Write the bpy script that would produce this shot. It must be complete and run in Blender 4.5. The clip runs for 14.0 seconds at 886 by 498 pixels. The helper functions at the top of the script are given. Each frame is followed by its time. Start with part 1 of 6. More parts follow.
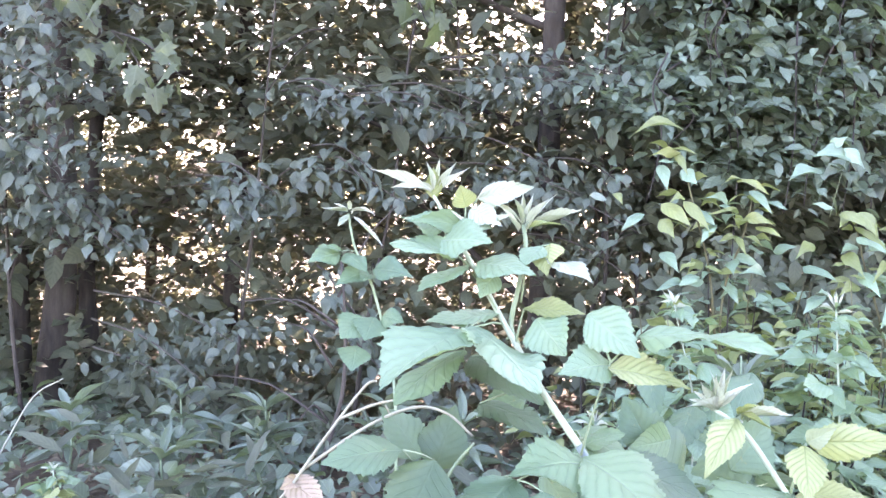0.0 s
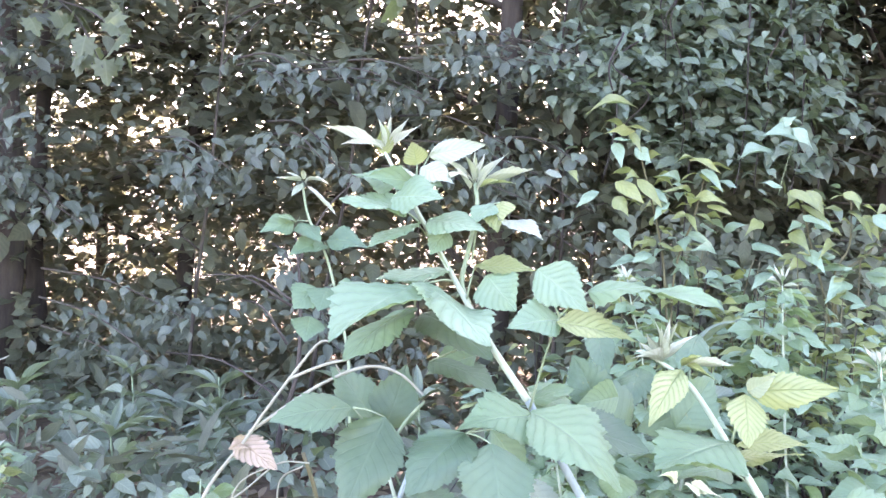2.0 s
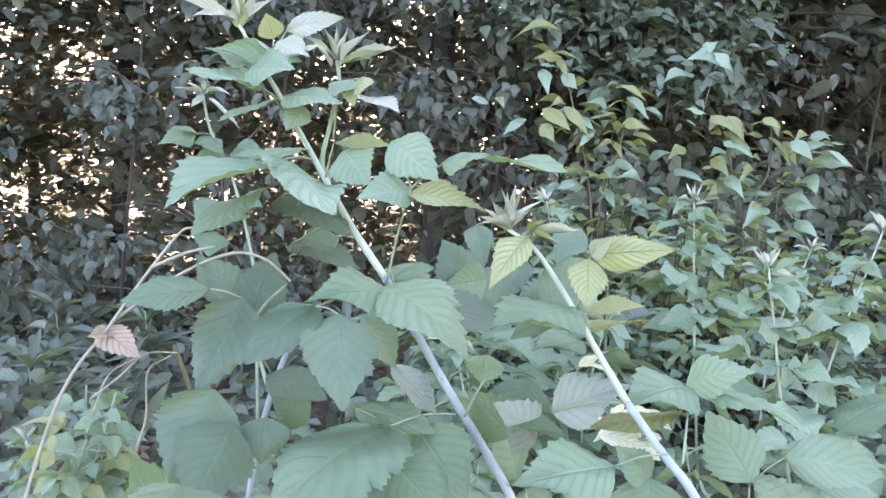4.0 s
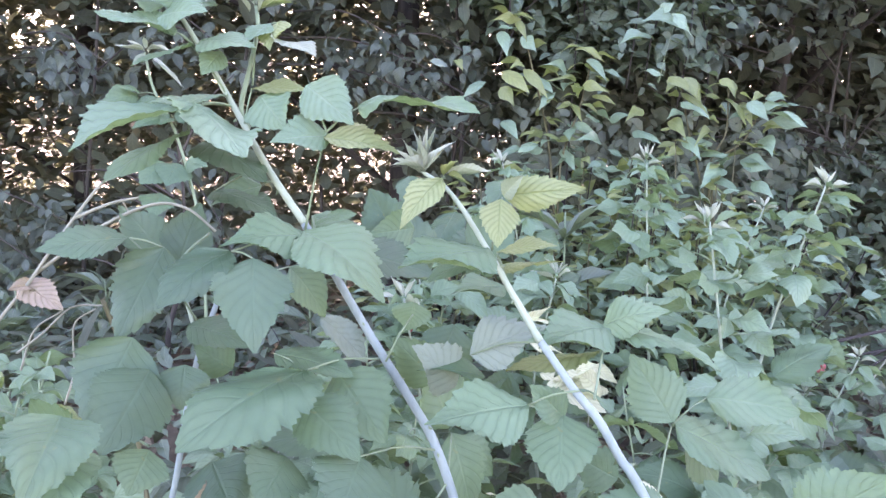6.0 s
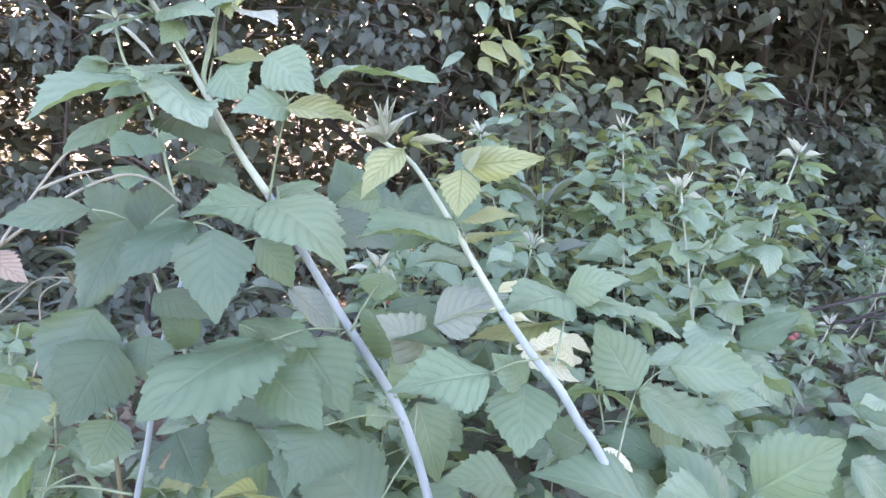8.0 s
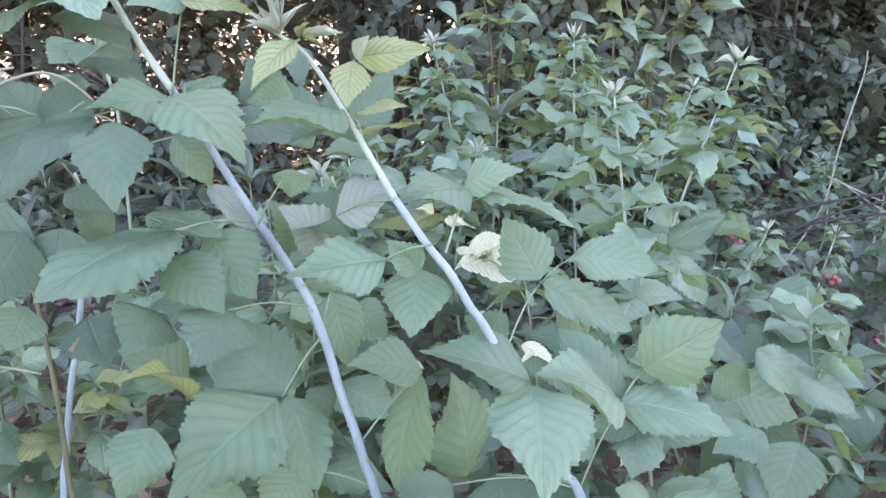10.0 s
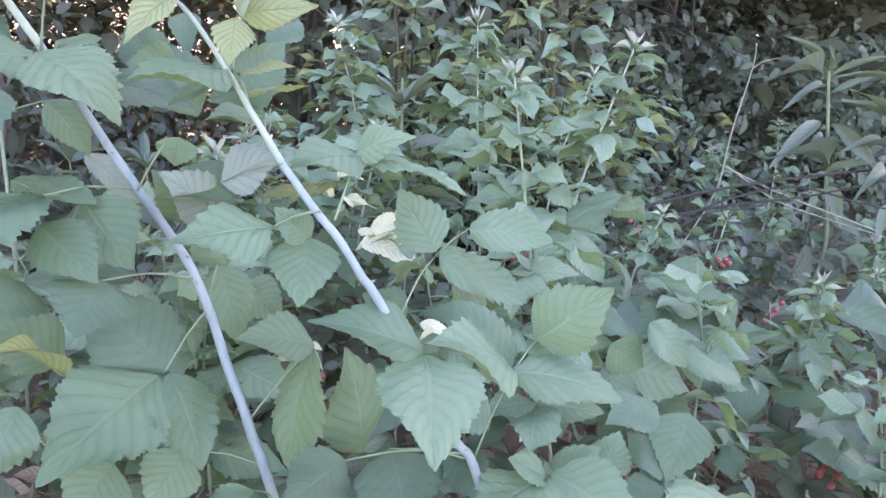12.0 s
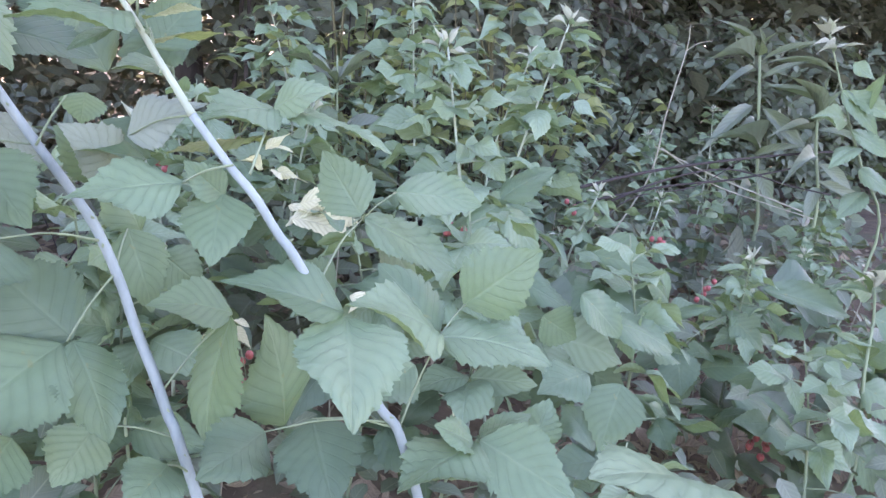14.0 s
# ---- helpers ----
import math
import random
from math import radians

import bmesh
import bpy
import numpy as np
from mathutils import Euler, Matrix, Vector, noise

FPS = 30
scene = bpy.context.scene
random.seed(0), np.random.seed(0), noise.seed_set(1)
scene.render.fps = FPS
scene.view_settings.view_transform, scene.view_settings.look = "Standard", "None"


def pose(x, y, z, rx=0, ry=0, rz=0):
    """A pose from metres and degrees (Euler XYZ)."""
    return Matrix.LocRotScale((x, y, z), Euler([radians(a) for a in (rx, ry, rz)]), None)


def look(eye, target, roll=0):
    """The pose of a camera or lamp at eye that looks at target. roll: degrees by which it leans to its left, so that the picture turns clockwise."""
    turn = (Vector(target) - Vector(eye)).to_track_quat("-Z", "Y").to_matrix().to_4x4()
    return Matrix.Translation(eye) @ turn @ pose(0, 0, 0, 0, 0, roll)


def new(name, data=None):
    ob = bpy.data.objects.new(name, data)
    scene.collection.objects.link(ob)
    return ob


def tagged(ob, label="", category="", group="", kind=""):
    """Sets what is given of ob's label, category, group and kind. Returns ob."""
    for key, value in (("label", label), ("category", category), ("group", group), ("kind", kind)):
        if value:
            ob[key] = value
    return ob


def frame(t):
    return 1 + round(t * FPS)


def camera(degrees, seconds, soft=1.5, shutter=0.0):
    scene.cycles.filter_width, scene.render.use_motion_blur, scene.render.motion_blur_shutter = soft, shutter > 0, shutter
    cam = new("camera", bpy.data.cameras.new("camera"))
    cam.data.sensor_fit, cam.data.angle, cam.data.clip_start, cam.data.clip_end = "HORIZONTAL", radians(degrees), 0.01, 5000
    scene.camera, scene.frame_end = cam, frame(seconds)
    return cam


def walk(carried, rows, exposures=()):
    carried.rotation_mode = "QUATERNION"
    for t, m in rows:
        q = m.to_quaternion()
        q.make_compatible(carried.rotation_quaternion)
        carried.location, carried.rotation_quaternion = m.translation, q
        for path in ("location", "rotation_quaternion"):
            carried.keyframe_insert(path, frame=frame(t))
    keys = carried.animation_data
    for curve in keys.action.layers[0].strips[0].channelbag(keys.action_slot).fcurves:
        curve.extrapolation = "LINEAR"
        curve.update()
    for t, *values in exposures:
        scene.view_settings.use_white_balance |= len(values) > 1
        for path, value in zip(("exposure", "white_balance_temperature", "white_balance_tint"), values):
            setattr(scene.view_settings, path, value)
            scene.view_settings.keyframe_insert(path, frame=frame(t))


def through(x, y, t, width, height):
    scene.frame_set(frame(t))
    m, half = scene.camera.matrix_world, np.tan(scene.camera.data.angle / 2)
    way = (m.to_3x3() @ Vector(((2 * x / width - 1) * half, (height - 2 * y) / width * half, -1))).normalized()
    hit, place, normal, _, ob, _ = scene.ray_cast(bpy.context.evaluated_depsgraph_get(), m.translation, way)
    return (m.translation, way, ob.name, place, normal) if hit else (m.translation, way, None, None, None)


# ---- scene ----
cam = camera(58.16, 14.0, soft=1.45)
PATH = [
    (0, (0.0233, -0.0327, 0.9970), (0.0304, 1.9652, 0.9068), 2.58),
    (0.5, (0.0181, -0.0375, 0.9983), (0.0432, 1.9603, 0.9077), 2.62),
    (1, (0.0174, -0.0380, 0.9924), (0.0679, 1.9591, 0.8979), 2.81),
    (1.5, (0.0224, -0.0342, 0.9801), (0.1017, 1.9616, 0.8764), 2.93),
    (2, (0.0310, -0.0325, 0.9733), (0.1445, 1.9603, 0.8475), 3.04),
    (2.5, (0.0547, -0.0297, 0.9664), (0.1981, 1.9590, 0.8102), 3.00),
    (3, (0.0728, -0.0309, 0.9555), (0.2510, 1.9518, 0.7629), 3.04),
    (3.5, (0.0916, -0.0296, 0.9360), (0.3025, 1.9466, 0.7118), 3.13),
    (4, (0.1177, -0.0325, 0.9148), (0.3528, 1.9380, 0.6654), 3.05),
    (4.2, (0.1277, -0.0254, 0.9089), (0.3682, 1.9431, 0.6499), 2.77),
    (6.5, (0.1703, -0.0453, 0.8946), (0.4768, 1.9038, 0.5673), 2.76),
    (7, (0.1768, -0.0473, 0.8958), (0.4899, 1.8991, 0.5592), 2.75),
    (7.5, (0.1816, -0.0480, 0.8956), (0.5034, 1.8947, 0.5457), 2.85),
    (7.7, (0.1823, -0.0466, 0.8950), (0.5089, 1.8936, 0.5358), 2.76),
    (9.8, (0.2361, -0.0786, 0.8876), (0.6090, 1.8014, 0.3164), 2.60),
    (10, (0.2477, -0.0886, 0.8788), (0.6244, 1.7901, 0.3054), 2.60),
    (10.5, (0.2505, -0.0834, 0.8708), (0.6790, 1.7807, 0.2863), 3.13),
    (11, (0.2485, -0.0755, 0.8699), (0.7465, 1.7692, 0.2792), 3.91),
    (11.5, (0.2589, -0.0849, 0.8641), (0.8056, 1.7483, 0.2807), 4.19),
    (12, (0.2661, -0.0852, 0.8564), (0.8588, 1.7356, 0.2790), 4.48),
    (12.5, (0.2728, -0.0844, 0.8495), (0.8927, 1.7282, 0.2751), 4.59),
    (13, (0.2746, -0.0791, 0.8419), (0.9302, 1.7205, 0.2662), 4.90),
    (13.5, (0.2810, -0.0757, 0.8311), (0.9718, 1.7111, 0.2564), 5.20),
    (14, (0.2882, -0.0751, 0.8257), (1.0154, 1.6936, 0.2398), 5.59),
]
walk(cam, [(t, look(eye, target, roll)) for t, eye, target, roll in PATH],
     exposures=[(0, 4.46, 7040, 41), (3.3, 4.12, 7140, 39), (4, 3.86, 7080, 40), (7, 3.82, 7050, 44), (10.5, 3.70, 6980, 44), (14, 3.68, 7020, 46)])

# ---- light: open shade in front of a wood, the sun stands behind the trees ----
SUN_EL, SUN_AZ = radians(33), radians(18)
world = bpy.data.worlds.new("sky")
scene.world = world
world.use_nodes = True
wn = world.node_tree
sky = wn.nodes.new("ShaderNodeTexSky")
sky.sky_type, sky.sun_disc = "NISHITA", False
sky.sun_elevation, sky.sun_rotation = SUN_EL, SUN_AZ
sky.air_density, sky.dust_density, sky.ozone_density = 1.0, 2.0, 1.0
wn.nodes["Background"].inputs[1].default_value = 0.15
wn.links.new(sky.outputs[0], wn.nodes["Background"].inputs[0])
sun = new("sun", bpy.data.lights.new("sun", "SUN"))
sun.data.energy, sun.data.angle, sun.data.color = 4.0, radians(0.55), (1.0, 0.95, 0.86)
way = Vector((math.sin(SUN_AZ) * math.cos(SUN_EL), math.cos(SUN_AZ) * math.cos(SUN_EL), math.sin(SUN_EL)))
sun.matrix_world = look(way * 30, (0, 0, 0))


# ---- materials ----


def math_node(nt, op, a, b=None, c=None):
    n = nt.nodes.new("ShaderNodeMath")
    n.operation = op
    for i, v in enumerate((a, b, c)):
        if v is None:
            continue
        if isinstance(v, (int, float)):
            n.inputs[i].default_value = v
        else:
            nt.links.new(v, n.inputs[i])
    return n.outputs[0]


def mix_rgb(nt, fac, a, b, blend="MIX"):
    n = nt.nodes.new("ShaderNodeMix")
    n.data_type, n.blend_type = "RGBA", blend
    for i, v in ((0, fac), (6, a), (7, b)):
        if isinstance(v, (int, float)):
            n.inputs[i].default_value = v
        elif isinstance(v, tuple):
            n.inputs[i].default_value = (*v, 1)
        else:
            nt.links.new(v, n.inputs[i])
    return n.outputs[2]


def noise_tex(nt, scale, detail=4.0, rough=0.55, coord="Object"):
    tc = nt.nodes.new("ShaderNodeTexCoord")
    n = nt.nodes.new("ShaderNodeTexNoise")
    n.inputs["Scale"].default_value, n.inputs["Detail"].default_value, n.inputs["Roughness"].default_value = scale, detail, rough
    nt.links.new(tc.outputs[coord], n.inputs["Vector"])
    return n.outputs[0]


def blank(name):
    m = bpy.data.materials.new(name)
    m.use_nodes = True
    nt = m.node_tree
    return m, nt, nt.nodes["Principled BSDF"], nt.nodes["Material Output"]


def leaf_material(name, dark, light, vein, veins=7.0, rough=0.5, through=0.3, relief=0.35, islands=False, spots=None, pleat_shade_to=0.62, glow=(0.30, 0.42, 0.06), rib_share=0.6, pleat_shade_share=0.5):
    """A leaf: midrib and side veins by its own map, shade painted into its pleats, mottling, a tint of its own for
    every leaf, light shining through.
    """
    m, nt, bsdf, out = blank(name)
    uv = nt.nodes.new("ShaderNodeUVMap")
    sep = nt.nodes.new("ShaderNodeSeparateXYZ")
    nt.links.new(uv.outputs[0], sep.inputs[0])
    side = math_node(nt, "ABSOLUTE", math_node(nt, "MULTIPLY_ADD", sep.outputs[1], 2.0, -1.0))
    rib = math_node(nt, "SUBTRACT", 1.0, math_node(nt, "MINIMUM", math_node(nt, "MULTIPLY", side, 14.0), 1.0))
    ph = math_node(nt, "FRACT", math_node(nt, "MULTIPLY", math_node(nt, "MULTIPLY_ADD", side, -0.30, sep.outputs[0]), veins))
    tri = math_node(nt, "ABSOLUTE", math_node(nt, "MULTIPLY_ADD", ph, 2.0, -1.0))
    line = math_node(nt, "MAXIMUM", math_node(nt, "MULTIPLY_ADD", tri, 4.0, -3.0), 0.0)
    ribs = math_node(nt, "MAXIMUM", rib, math_node(nt, "MULTIPLY", line, 0.4))
    if islands:
        rnd = nt.nodes.new("ShaderNodeNewGeometry").outputs["Random Per Island"]
    else:
        rnd = nt.nodes.new("ShaderNodeObjectInfo").outputs["Random"]
    grain = noise_tex(nt, 30.0 if islands else 4.0, 5.0, 0.6)
    fac = math_node(nt, "ADD", math_node(nt, "MULTIPLY", rnd, 0.65), math_node(nt, "MULTIPLY_ADD", grain, 0.9, -0.27))
    cl = nt.nodes.new("ShaderNodeClamp")
    nt.links.new(fac, cl.inputs[0])
    col = mix_rgb(nt, cl.outputs[0], dark, light)
    # shade of the pleats, painted as a darker colour along the side veins
    pleat_shade = math_node(nt, "MULTIPLY", math_node(nt, "POWER", tri, 2.0), math_node(nt, "MINIMUM", math_node(nt, "MULTIPLY", side, 4.0), pleat_shade_share))
    col = mix_rgb(nt, pleat_shade, col, tuple(c * pleat_shade_to for c in dark))
    col = mix_rgb(nt, math_node(nt, "MULTIPLY", ribs, rib_share), col, vein)
    if spots:
        blotch = noise_tex(nt, 7.0 if not islands else 60.0, 2.0, 0.5)
        s = math_node(nt, "MINIMUM", math_node(nt, "MAXIMUM", math_node(nt, "MULTIPLY_ADD", blotch, 12.0, -8.4), 0.0), 0.6)
        col = mix_rgb(nt, s, col, spots)
    nt.links.new(col, bsdf.inputs["Base Color"])
    bsdf.inputs["Roughness"].default_value = rough
    bsdf.inputs["Specular IOR Level"].default_value = 0.4
    bump = nt.nodes.new("ShaderNodeBump")
    bump.inputs["Strength"].default_value, bump.inputs["Distance"].default_value = relief, 0.002
    nt.links.new(math_node(nt, "SUBTRACT", math_node(nt, "MULTIPLY", grain, 0.5), ribs), bump.inputs["Height"])
    nt.links.new(bump.outputs[0], bsdf.inputs["Normal"])
    tr = nt.nodes.new("ShaderNodeBsdfTranslucent")
    nt.links.new(mix_rgb(nt, 0.5, col, glow, "MIX"), tr.inputs[0])
    mx = nt.nodes.new("ShaderNodeMixShader")
    mx.inputs[0].default_value = through
    nt.links.new(bsdf.outputs[0], mx.inputs[1])
    nt.links.new(tr.outputs[0], mx.inputs[2])
    nt.links.new(mx.outputs[0], out.inputs[0])
    return m


def rough_material(name, dark, light, scale=20.0, rough=0.85, relief=0.4, stretch=None, third=None):
    m, nt, bsdf, out = blank(name)
    tc = nt.nodes.new("ShaderNodeTexCoord")
    mp = nt.nodes.new("ShaderNodeMapping")
    mp.inputs["Scale"].default_value = stretch or (1, 1, 1)
    nt.links.new(tc.outputs["Object"], mp.inputs[0])
    a, b = nt.nodes.new("ShaderNodeTexNoise"), nt.nodes.new("ShaderNodeTexNoise")
    for n, s in ((a, scale), (b, scale * 0.13)):
        n.inputs["Scale"].default_value, n.inputs["Detail"].default_value, n.inputs["Roughness"].default_value = s, 7.0, 0.65
        nt.links.new(mp.outputs[0], n.inputs["Vector"])
    f = math_node(nt, "ADD", math_node(nt, "MULTIPLY_ADD", a.outputs[0], 1.6, -0.8), b.outputs[0])
    cl = nt.nodes.new("ShaderNodeClamp")
    nt.links.new(f, cl.inputs[0])
    col = mix_rgb(nt, cl.outputs[0], dark, light)
    if third:
        w = math_node(nt, "MINIMUM", math_node(nt, "MAXIMUM", math_node(nt, "MULTIPLY_ADD", b.outputs[0], 7.0, -3.7), 0.0), 0.8)
        col = mix_rgb(nt, w, col, third)
    nt.links.new(col, bsdf.inputs["Base Color"])
    bsdf.inputs["Roughness"].default_value = rough
    bump = nt.nodes.new("ShaderNodeBump")
    bump.inputs["Strength"].default_value, bump.inputs["Distance"].default_value = relief, 0.01
    nt.links.new(a.outputs[0], bump.inputs["Height"])
    nt.links.new(bump.outputs[0], bsdf.inputs["Normal"])
    return m


M = {
    "g": leaf_material("raspberry_leaf", (0.049, 0.102, 0.055), (0.125, 0.202, 0.106), (0.150, 0.235, 0.13), 8, 0.5, 0.25, 0.4, spots=(0.15, 0.17, 0.07), pleat_shade_to=0.72, rib_share=0.22, pleat_shade_share=0.30),
    "m": leaf_material("pale_raspberry_leaf", (0.093, 0.168, 0.092), (0.168, 0.258, 0.146), (0.22, 0.31, 0.18), 8, 0.52, 0.28, 0.5, pleat_shade_to=0.72, rib_share=0.25, pleat_shade_share=0.36),
    "p": leaf_material("young_raspberry_leaf", (0.205, 0.255, 0.170), (0.35, 0.395, 0.295), (0.31, 0.355, 0.24), 8, 0.55, 0.3, 0.5, pleat_shade_to=0.8),
    "y": leaf_material("yellow_green_leaf", (0.21, 0.255, 0.10), (0.32, 0.36, 0.17), (0.19, 0.24, 0.09), 9, 0.5, 0.35, 0.6),
    "u": leaf_material("pale_leaf_underside", (0.148, 0.192, 0.144), (0.212, 0.262, 0.196), (0.18, 0.21, 0.15), 8, 0.8, 0.2, 0.5, pleat_shade_to=0.88, rib_share=0.3, pleat_shade_share=0.25),
    # raspberry_leaf darkened: shade on inner and low leaves is put into the colour
    "d": leaf_material("shaded_raspberry_leaf", (0.038, 0.078, 0.045), (0.088, 0.148, 0.083), (0.112, 0.18, 0.10), 8, 0.5, 0.25, 0.4, pleat_shade_to=0.8, rib_share=0.16, pleat_shade_share=0.2),
    # pale_raspberry_leaf lightened: stronger light on upper leaves is put into the colour
    "t": leaf_material("lit_top_raspberry_leaf", (0.118, 0.204, 0.116), (0.200, 0.294, 0.178), (0.25, 0.33, 0.21), 8, 0.52, 0.3, 0.5, pleat_shade_to=0.72, rib_share=0.35, pleat_shade_share=0.5),
    "q": leaf_material("silvery_tip_leaf", (0.30, 0.34, 0.255), (0.48, 0.51, 0.41), (0.42, 0.46, 0.33), 8, 0.55, 0.3, 0.4, pleat_shade_to=0.8),
    "k": leaf_material("dying_pink_leaf", (0.27, 0.205, 0.135), (0.38, 0.305, 0.215), (0.28, 0.20, 0.13), 8, 0.7, 0.25, 0.6, spots=(0.22, 0.10, 0.07)),
}
SHRUB_LEAF = leaf_material("shrub_leaf", (0.13, 0.165, 0.068), (0.28, 0.315, 0.125), (0.26, 0.29, 0.14), 6, 0.34, 0.34, 0.3, rib_share=0.35, pleat_shade_share=0.3)
# paler copy of shrub_leaf: the sky's sheen is put into its base colour
SHRUB_PALE = leaf_material("sky_sheen_shrub_leaf", (0.110, 0.180, 0.116), (0.215, 0.315, 0.198), (0.24, 0.32, 0.20), 6, 0.34, 0.22, 0.3, rib_share=0.35, pleat_shade_share=0.3)
HERB_LEAF = leaf_material("lance_leaf", (0.080, 0.118, 0.088), (0.185, 0.235, 0.155), (0.18, 0.22, 0.155), 9, 0.5, 0.25, 0.3)
VINE_LEAF = leaf_material("vine_leaf", (0.050, 0.078, 0.054), (0.150, 0.205, 0.138), (0.15, 0.18, 0.13), 5, 0.5, 0.25, 0.25, islands=True)
WOOD_LEAF = leaf_material("woodland_leaf", (0.053, 0.067, 0.041), (0.130, 0.154, 0.089), (0.125, 0.15, 0.09), 6, 0.58, 0.36, 0.25, islands=True, glow=(0.25, 0.25, 0.14))
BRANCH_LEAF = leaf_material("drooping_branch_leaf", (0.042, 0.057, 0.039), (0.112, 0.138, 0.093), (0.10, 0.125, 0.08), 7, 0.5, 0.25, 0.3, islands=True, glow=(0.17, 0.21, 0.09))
MAPLE_LEAF = leaf_material("maple_leaf", (0.050, 0.066, 0.033), (0.090, 0.108, 0.052), (0.12, 0.15, 0.075), 5, 0.55, 0.3, 0.25, islands=True)
BRANCH_SINGLE = leaf_material("drooping_leaf", (0.044, 0.062, 0.043), (0.122, 0.150, 0.103), (0.10, 0.125, 0.08), 7, 0.5, 0.25, 0.3, glow=(0.17, 0.21, 0.09))
VINE_SINGLE = leaf_material("single_vine_leaf", (0.054, 0.086, 0.060), (0.150, 0.202, 0.138), (0.14, 0.17, 0.12), 5, 0.5, 0.25, 0.25)
MAPLE_SINGLE = leaf_material("single_maple_leaf", (0.052, 0.070, 0.037), (0.100, 0.122, 0.062), (0.12, 0.15, 0.08), 5, 0.55, 0.3, 0.25)
COVER_LEAF = leaf_material("ground_cover_leaf", (0.060, 0.092, 0.062), (0.150, 0.195, 0.125), (0.22, 0.26, 0.16), 6, 0.40, 0.28, 0.3, islands=True)
LITTER = leaf_material("dry_leaf", (0.10, 0.078, 0.048), (0.32, 0.26, 0.17), (0.2, 0.15, 0.085), 6, 0.85, 0.1, 0.5, islands=True)
# dry leaf made nearly white, so that its colour holds a fleck of sun
SUNLIT_DRY = leaf_material("sunlit_withered_leaf", (0.47, 0.48, 0.27), (0.68, 0.69, 0.44), (0.44, 0.44, 0.30), 8, 0.8, 0.25, 0.6)
CANE = rough_material("bloomed_cane", (0.120, 0.166, 0.154), (0.258, 0.322, 0.292), 60, 0.6, 0.2, (1, 1, 0.25), (0.22, 0.29, 0.25))
PALE_STEM = rough_material("pale_green_stem", (0.20, 0.26, 0.17), (0.34, 0.40, 0.29), 60, 0.6, 0.15, (1, 1, 0.3))
GREEN_STEM = rough_material("green_stem", (0.11, 0.165, 0.08), (0.20, 0.26, 0.15), 60, 0.6, 0.15, (1, 1, 0.3))
OLD_STEM = rough_material("olive_brown_stem", (0.05, 0.05, 0.022), (0.12, 0.11, 0.045), 60, 0.75, 0.3, (1, 1, 0.3))
DRY_STEM = rough_material("dry_straw_stem", (0.165, 0.168, 0.112), (0.31, 0.315, 0.225), 70, 0.8, 0.2, (1, 1, 0.2))
TWIG = rough_material("dead_twig", (0.014, 0.012, 0.010), (0.046, 0.038, 0.030), 60, 0.9, 0.4, (1, 1, 0.3))
BARK = rough_material("tree_bark", (0.018, 0.015, 0.011), (0.078, 0.064, 0.046), 28, 0.95, 0.9, (1, 1, 0.22), (0.045, 0.05, 0.028))
SOIL = rough_material("woodland_soil", (0.045, 0.033, 0.020), (0.16, 0.12, 0.070), 16, 0.95, 0.8, None, (0.06, 0.085, 0.035))
BERRY = rough_material("red_berry", (0.24, 0.045, 0.04), (0.36, 0.10, 0.08), 200, 0.4, 0.3)


# ---- mesh helpers ----
AT = {}


def part(name, mesh, parent=None, m=None, label=""):
    """Links a mesh at the world pose m, under a thing or one of its parts."""
    ob = new(name, mesh)
    m = m or Matrix()
    AT[ob] = m
    if parent:
        ob.parent = parent
        ob.matrix_parent_inverse = AT[parent].inverted()
    ob.matrix_basis = m
    return tagged(ob, label)


def thing(name, base, label, category, group=""):
    ob = new(name)
    ob.empty_display_size = 0.05
    ob.matrix_basis = AT[ob] = Matrix.Translation(base)
    return tagged(ob, label, category, group)


def mesh_of(name, verts, faces, material, uvs=None, smooth=True):
    me = bpy.data.meshes.new(name)
    me.from_pydata([tuple(v) for v in verts], [], [tuple(f) for f in faces])
    if uvs is not None:
        layer = me.uv_layers.new(name="leaf")
        idx = np.empty(len(me.loops), dtype=np.int32)
        me.loops.foreach_get("vertex_index", idx)
        layer.data.foreach_set("uv", np.asarray(uvs, dtype=np.float32)[idx].ravel())
    if smooth:
        me.polygons.foreach_set("use_smooth", np.ones(len(me.polygons), dtype=bool))
    me.materials.append(material)
    me.update()
    return me


def cloud_mesh(name, verts, loops, starts, material, uvs):
    """A mesh straight from arrays."""
    me = bpy.data.meshes.new(name)
    me.vertices.add(len(verts))
    me.vertices.foreach_set("co", verts.astype(np.float32).ravel())
    me.loops.add(len(loops))
    me.loops.foreach_set("vertex_index", loops.astype(np.int32))
    me.polygons.add(len(starts))
    me.polygons.foreach_set("loop_start", starts.astype(np.int32))
    layer = me.uv_layers.new(name="leaf")
    layer.data.foreach_set("uv", uvs.astype(np.float32)[loops].ravel())
    me.materials.append(material)
    me.update(calc_edges=True)
    me.polygons.foreach_set("use_smooth", np.ones(len(starts), dtype=bool))
    return me


def smooth_line(points, steps=5):
    """A curve through the points."""
    p = [Vector(q) for q in points]
    p = [p[0] * 2 - p[1]] + p + [p[-1] * 2 - p[-2]]
    line = []
    for i in range(1, len(p) - 2):
        for s in range(steps):
            u = s / steps
            line.append(0.5 * (2 * p[i] + (p[i + 1] - p[i - 1]) * u + (2 * p[i - 1] - 5 * p[i] + 4 * p[i + 1] - p[i + 2]) * u * u
                               + (3 * p[i] - p[i - 1] - 3 * p[i + 1] + p[i + 2]) * u ** 3))
    return line + [p[-2]]


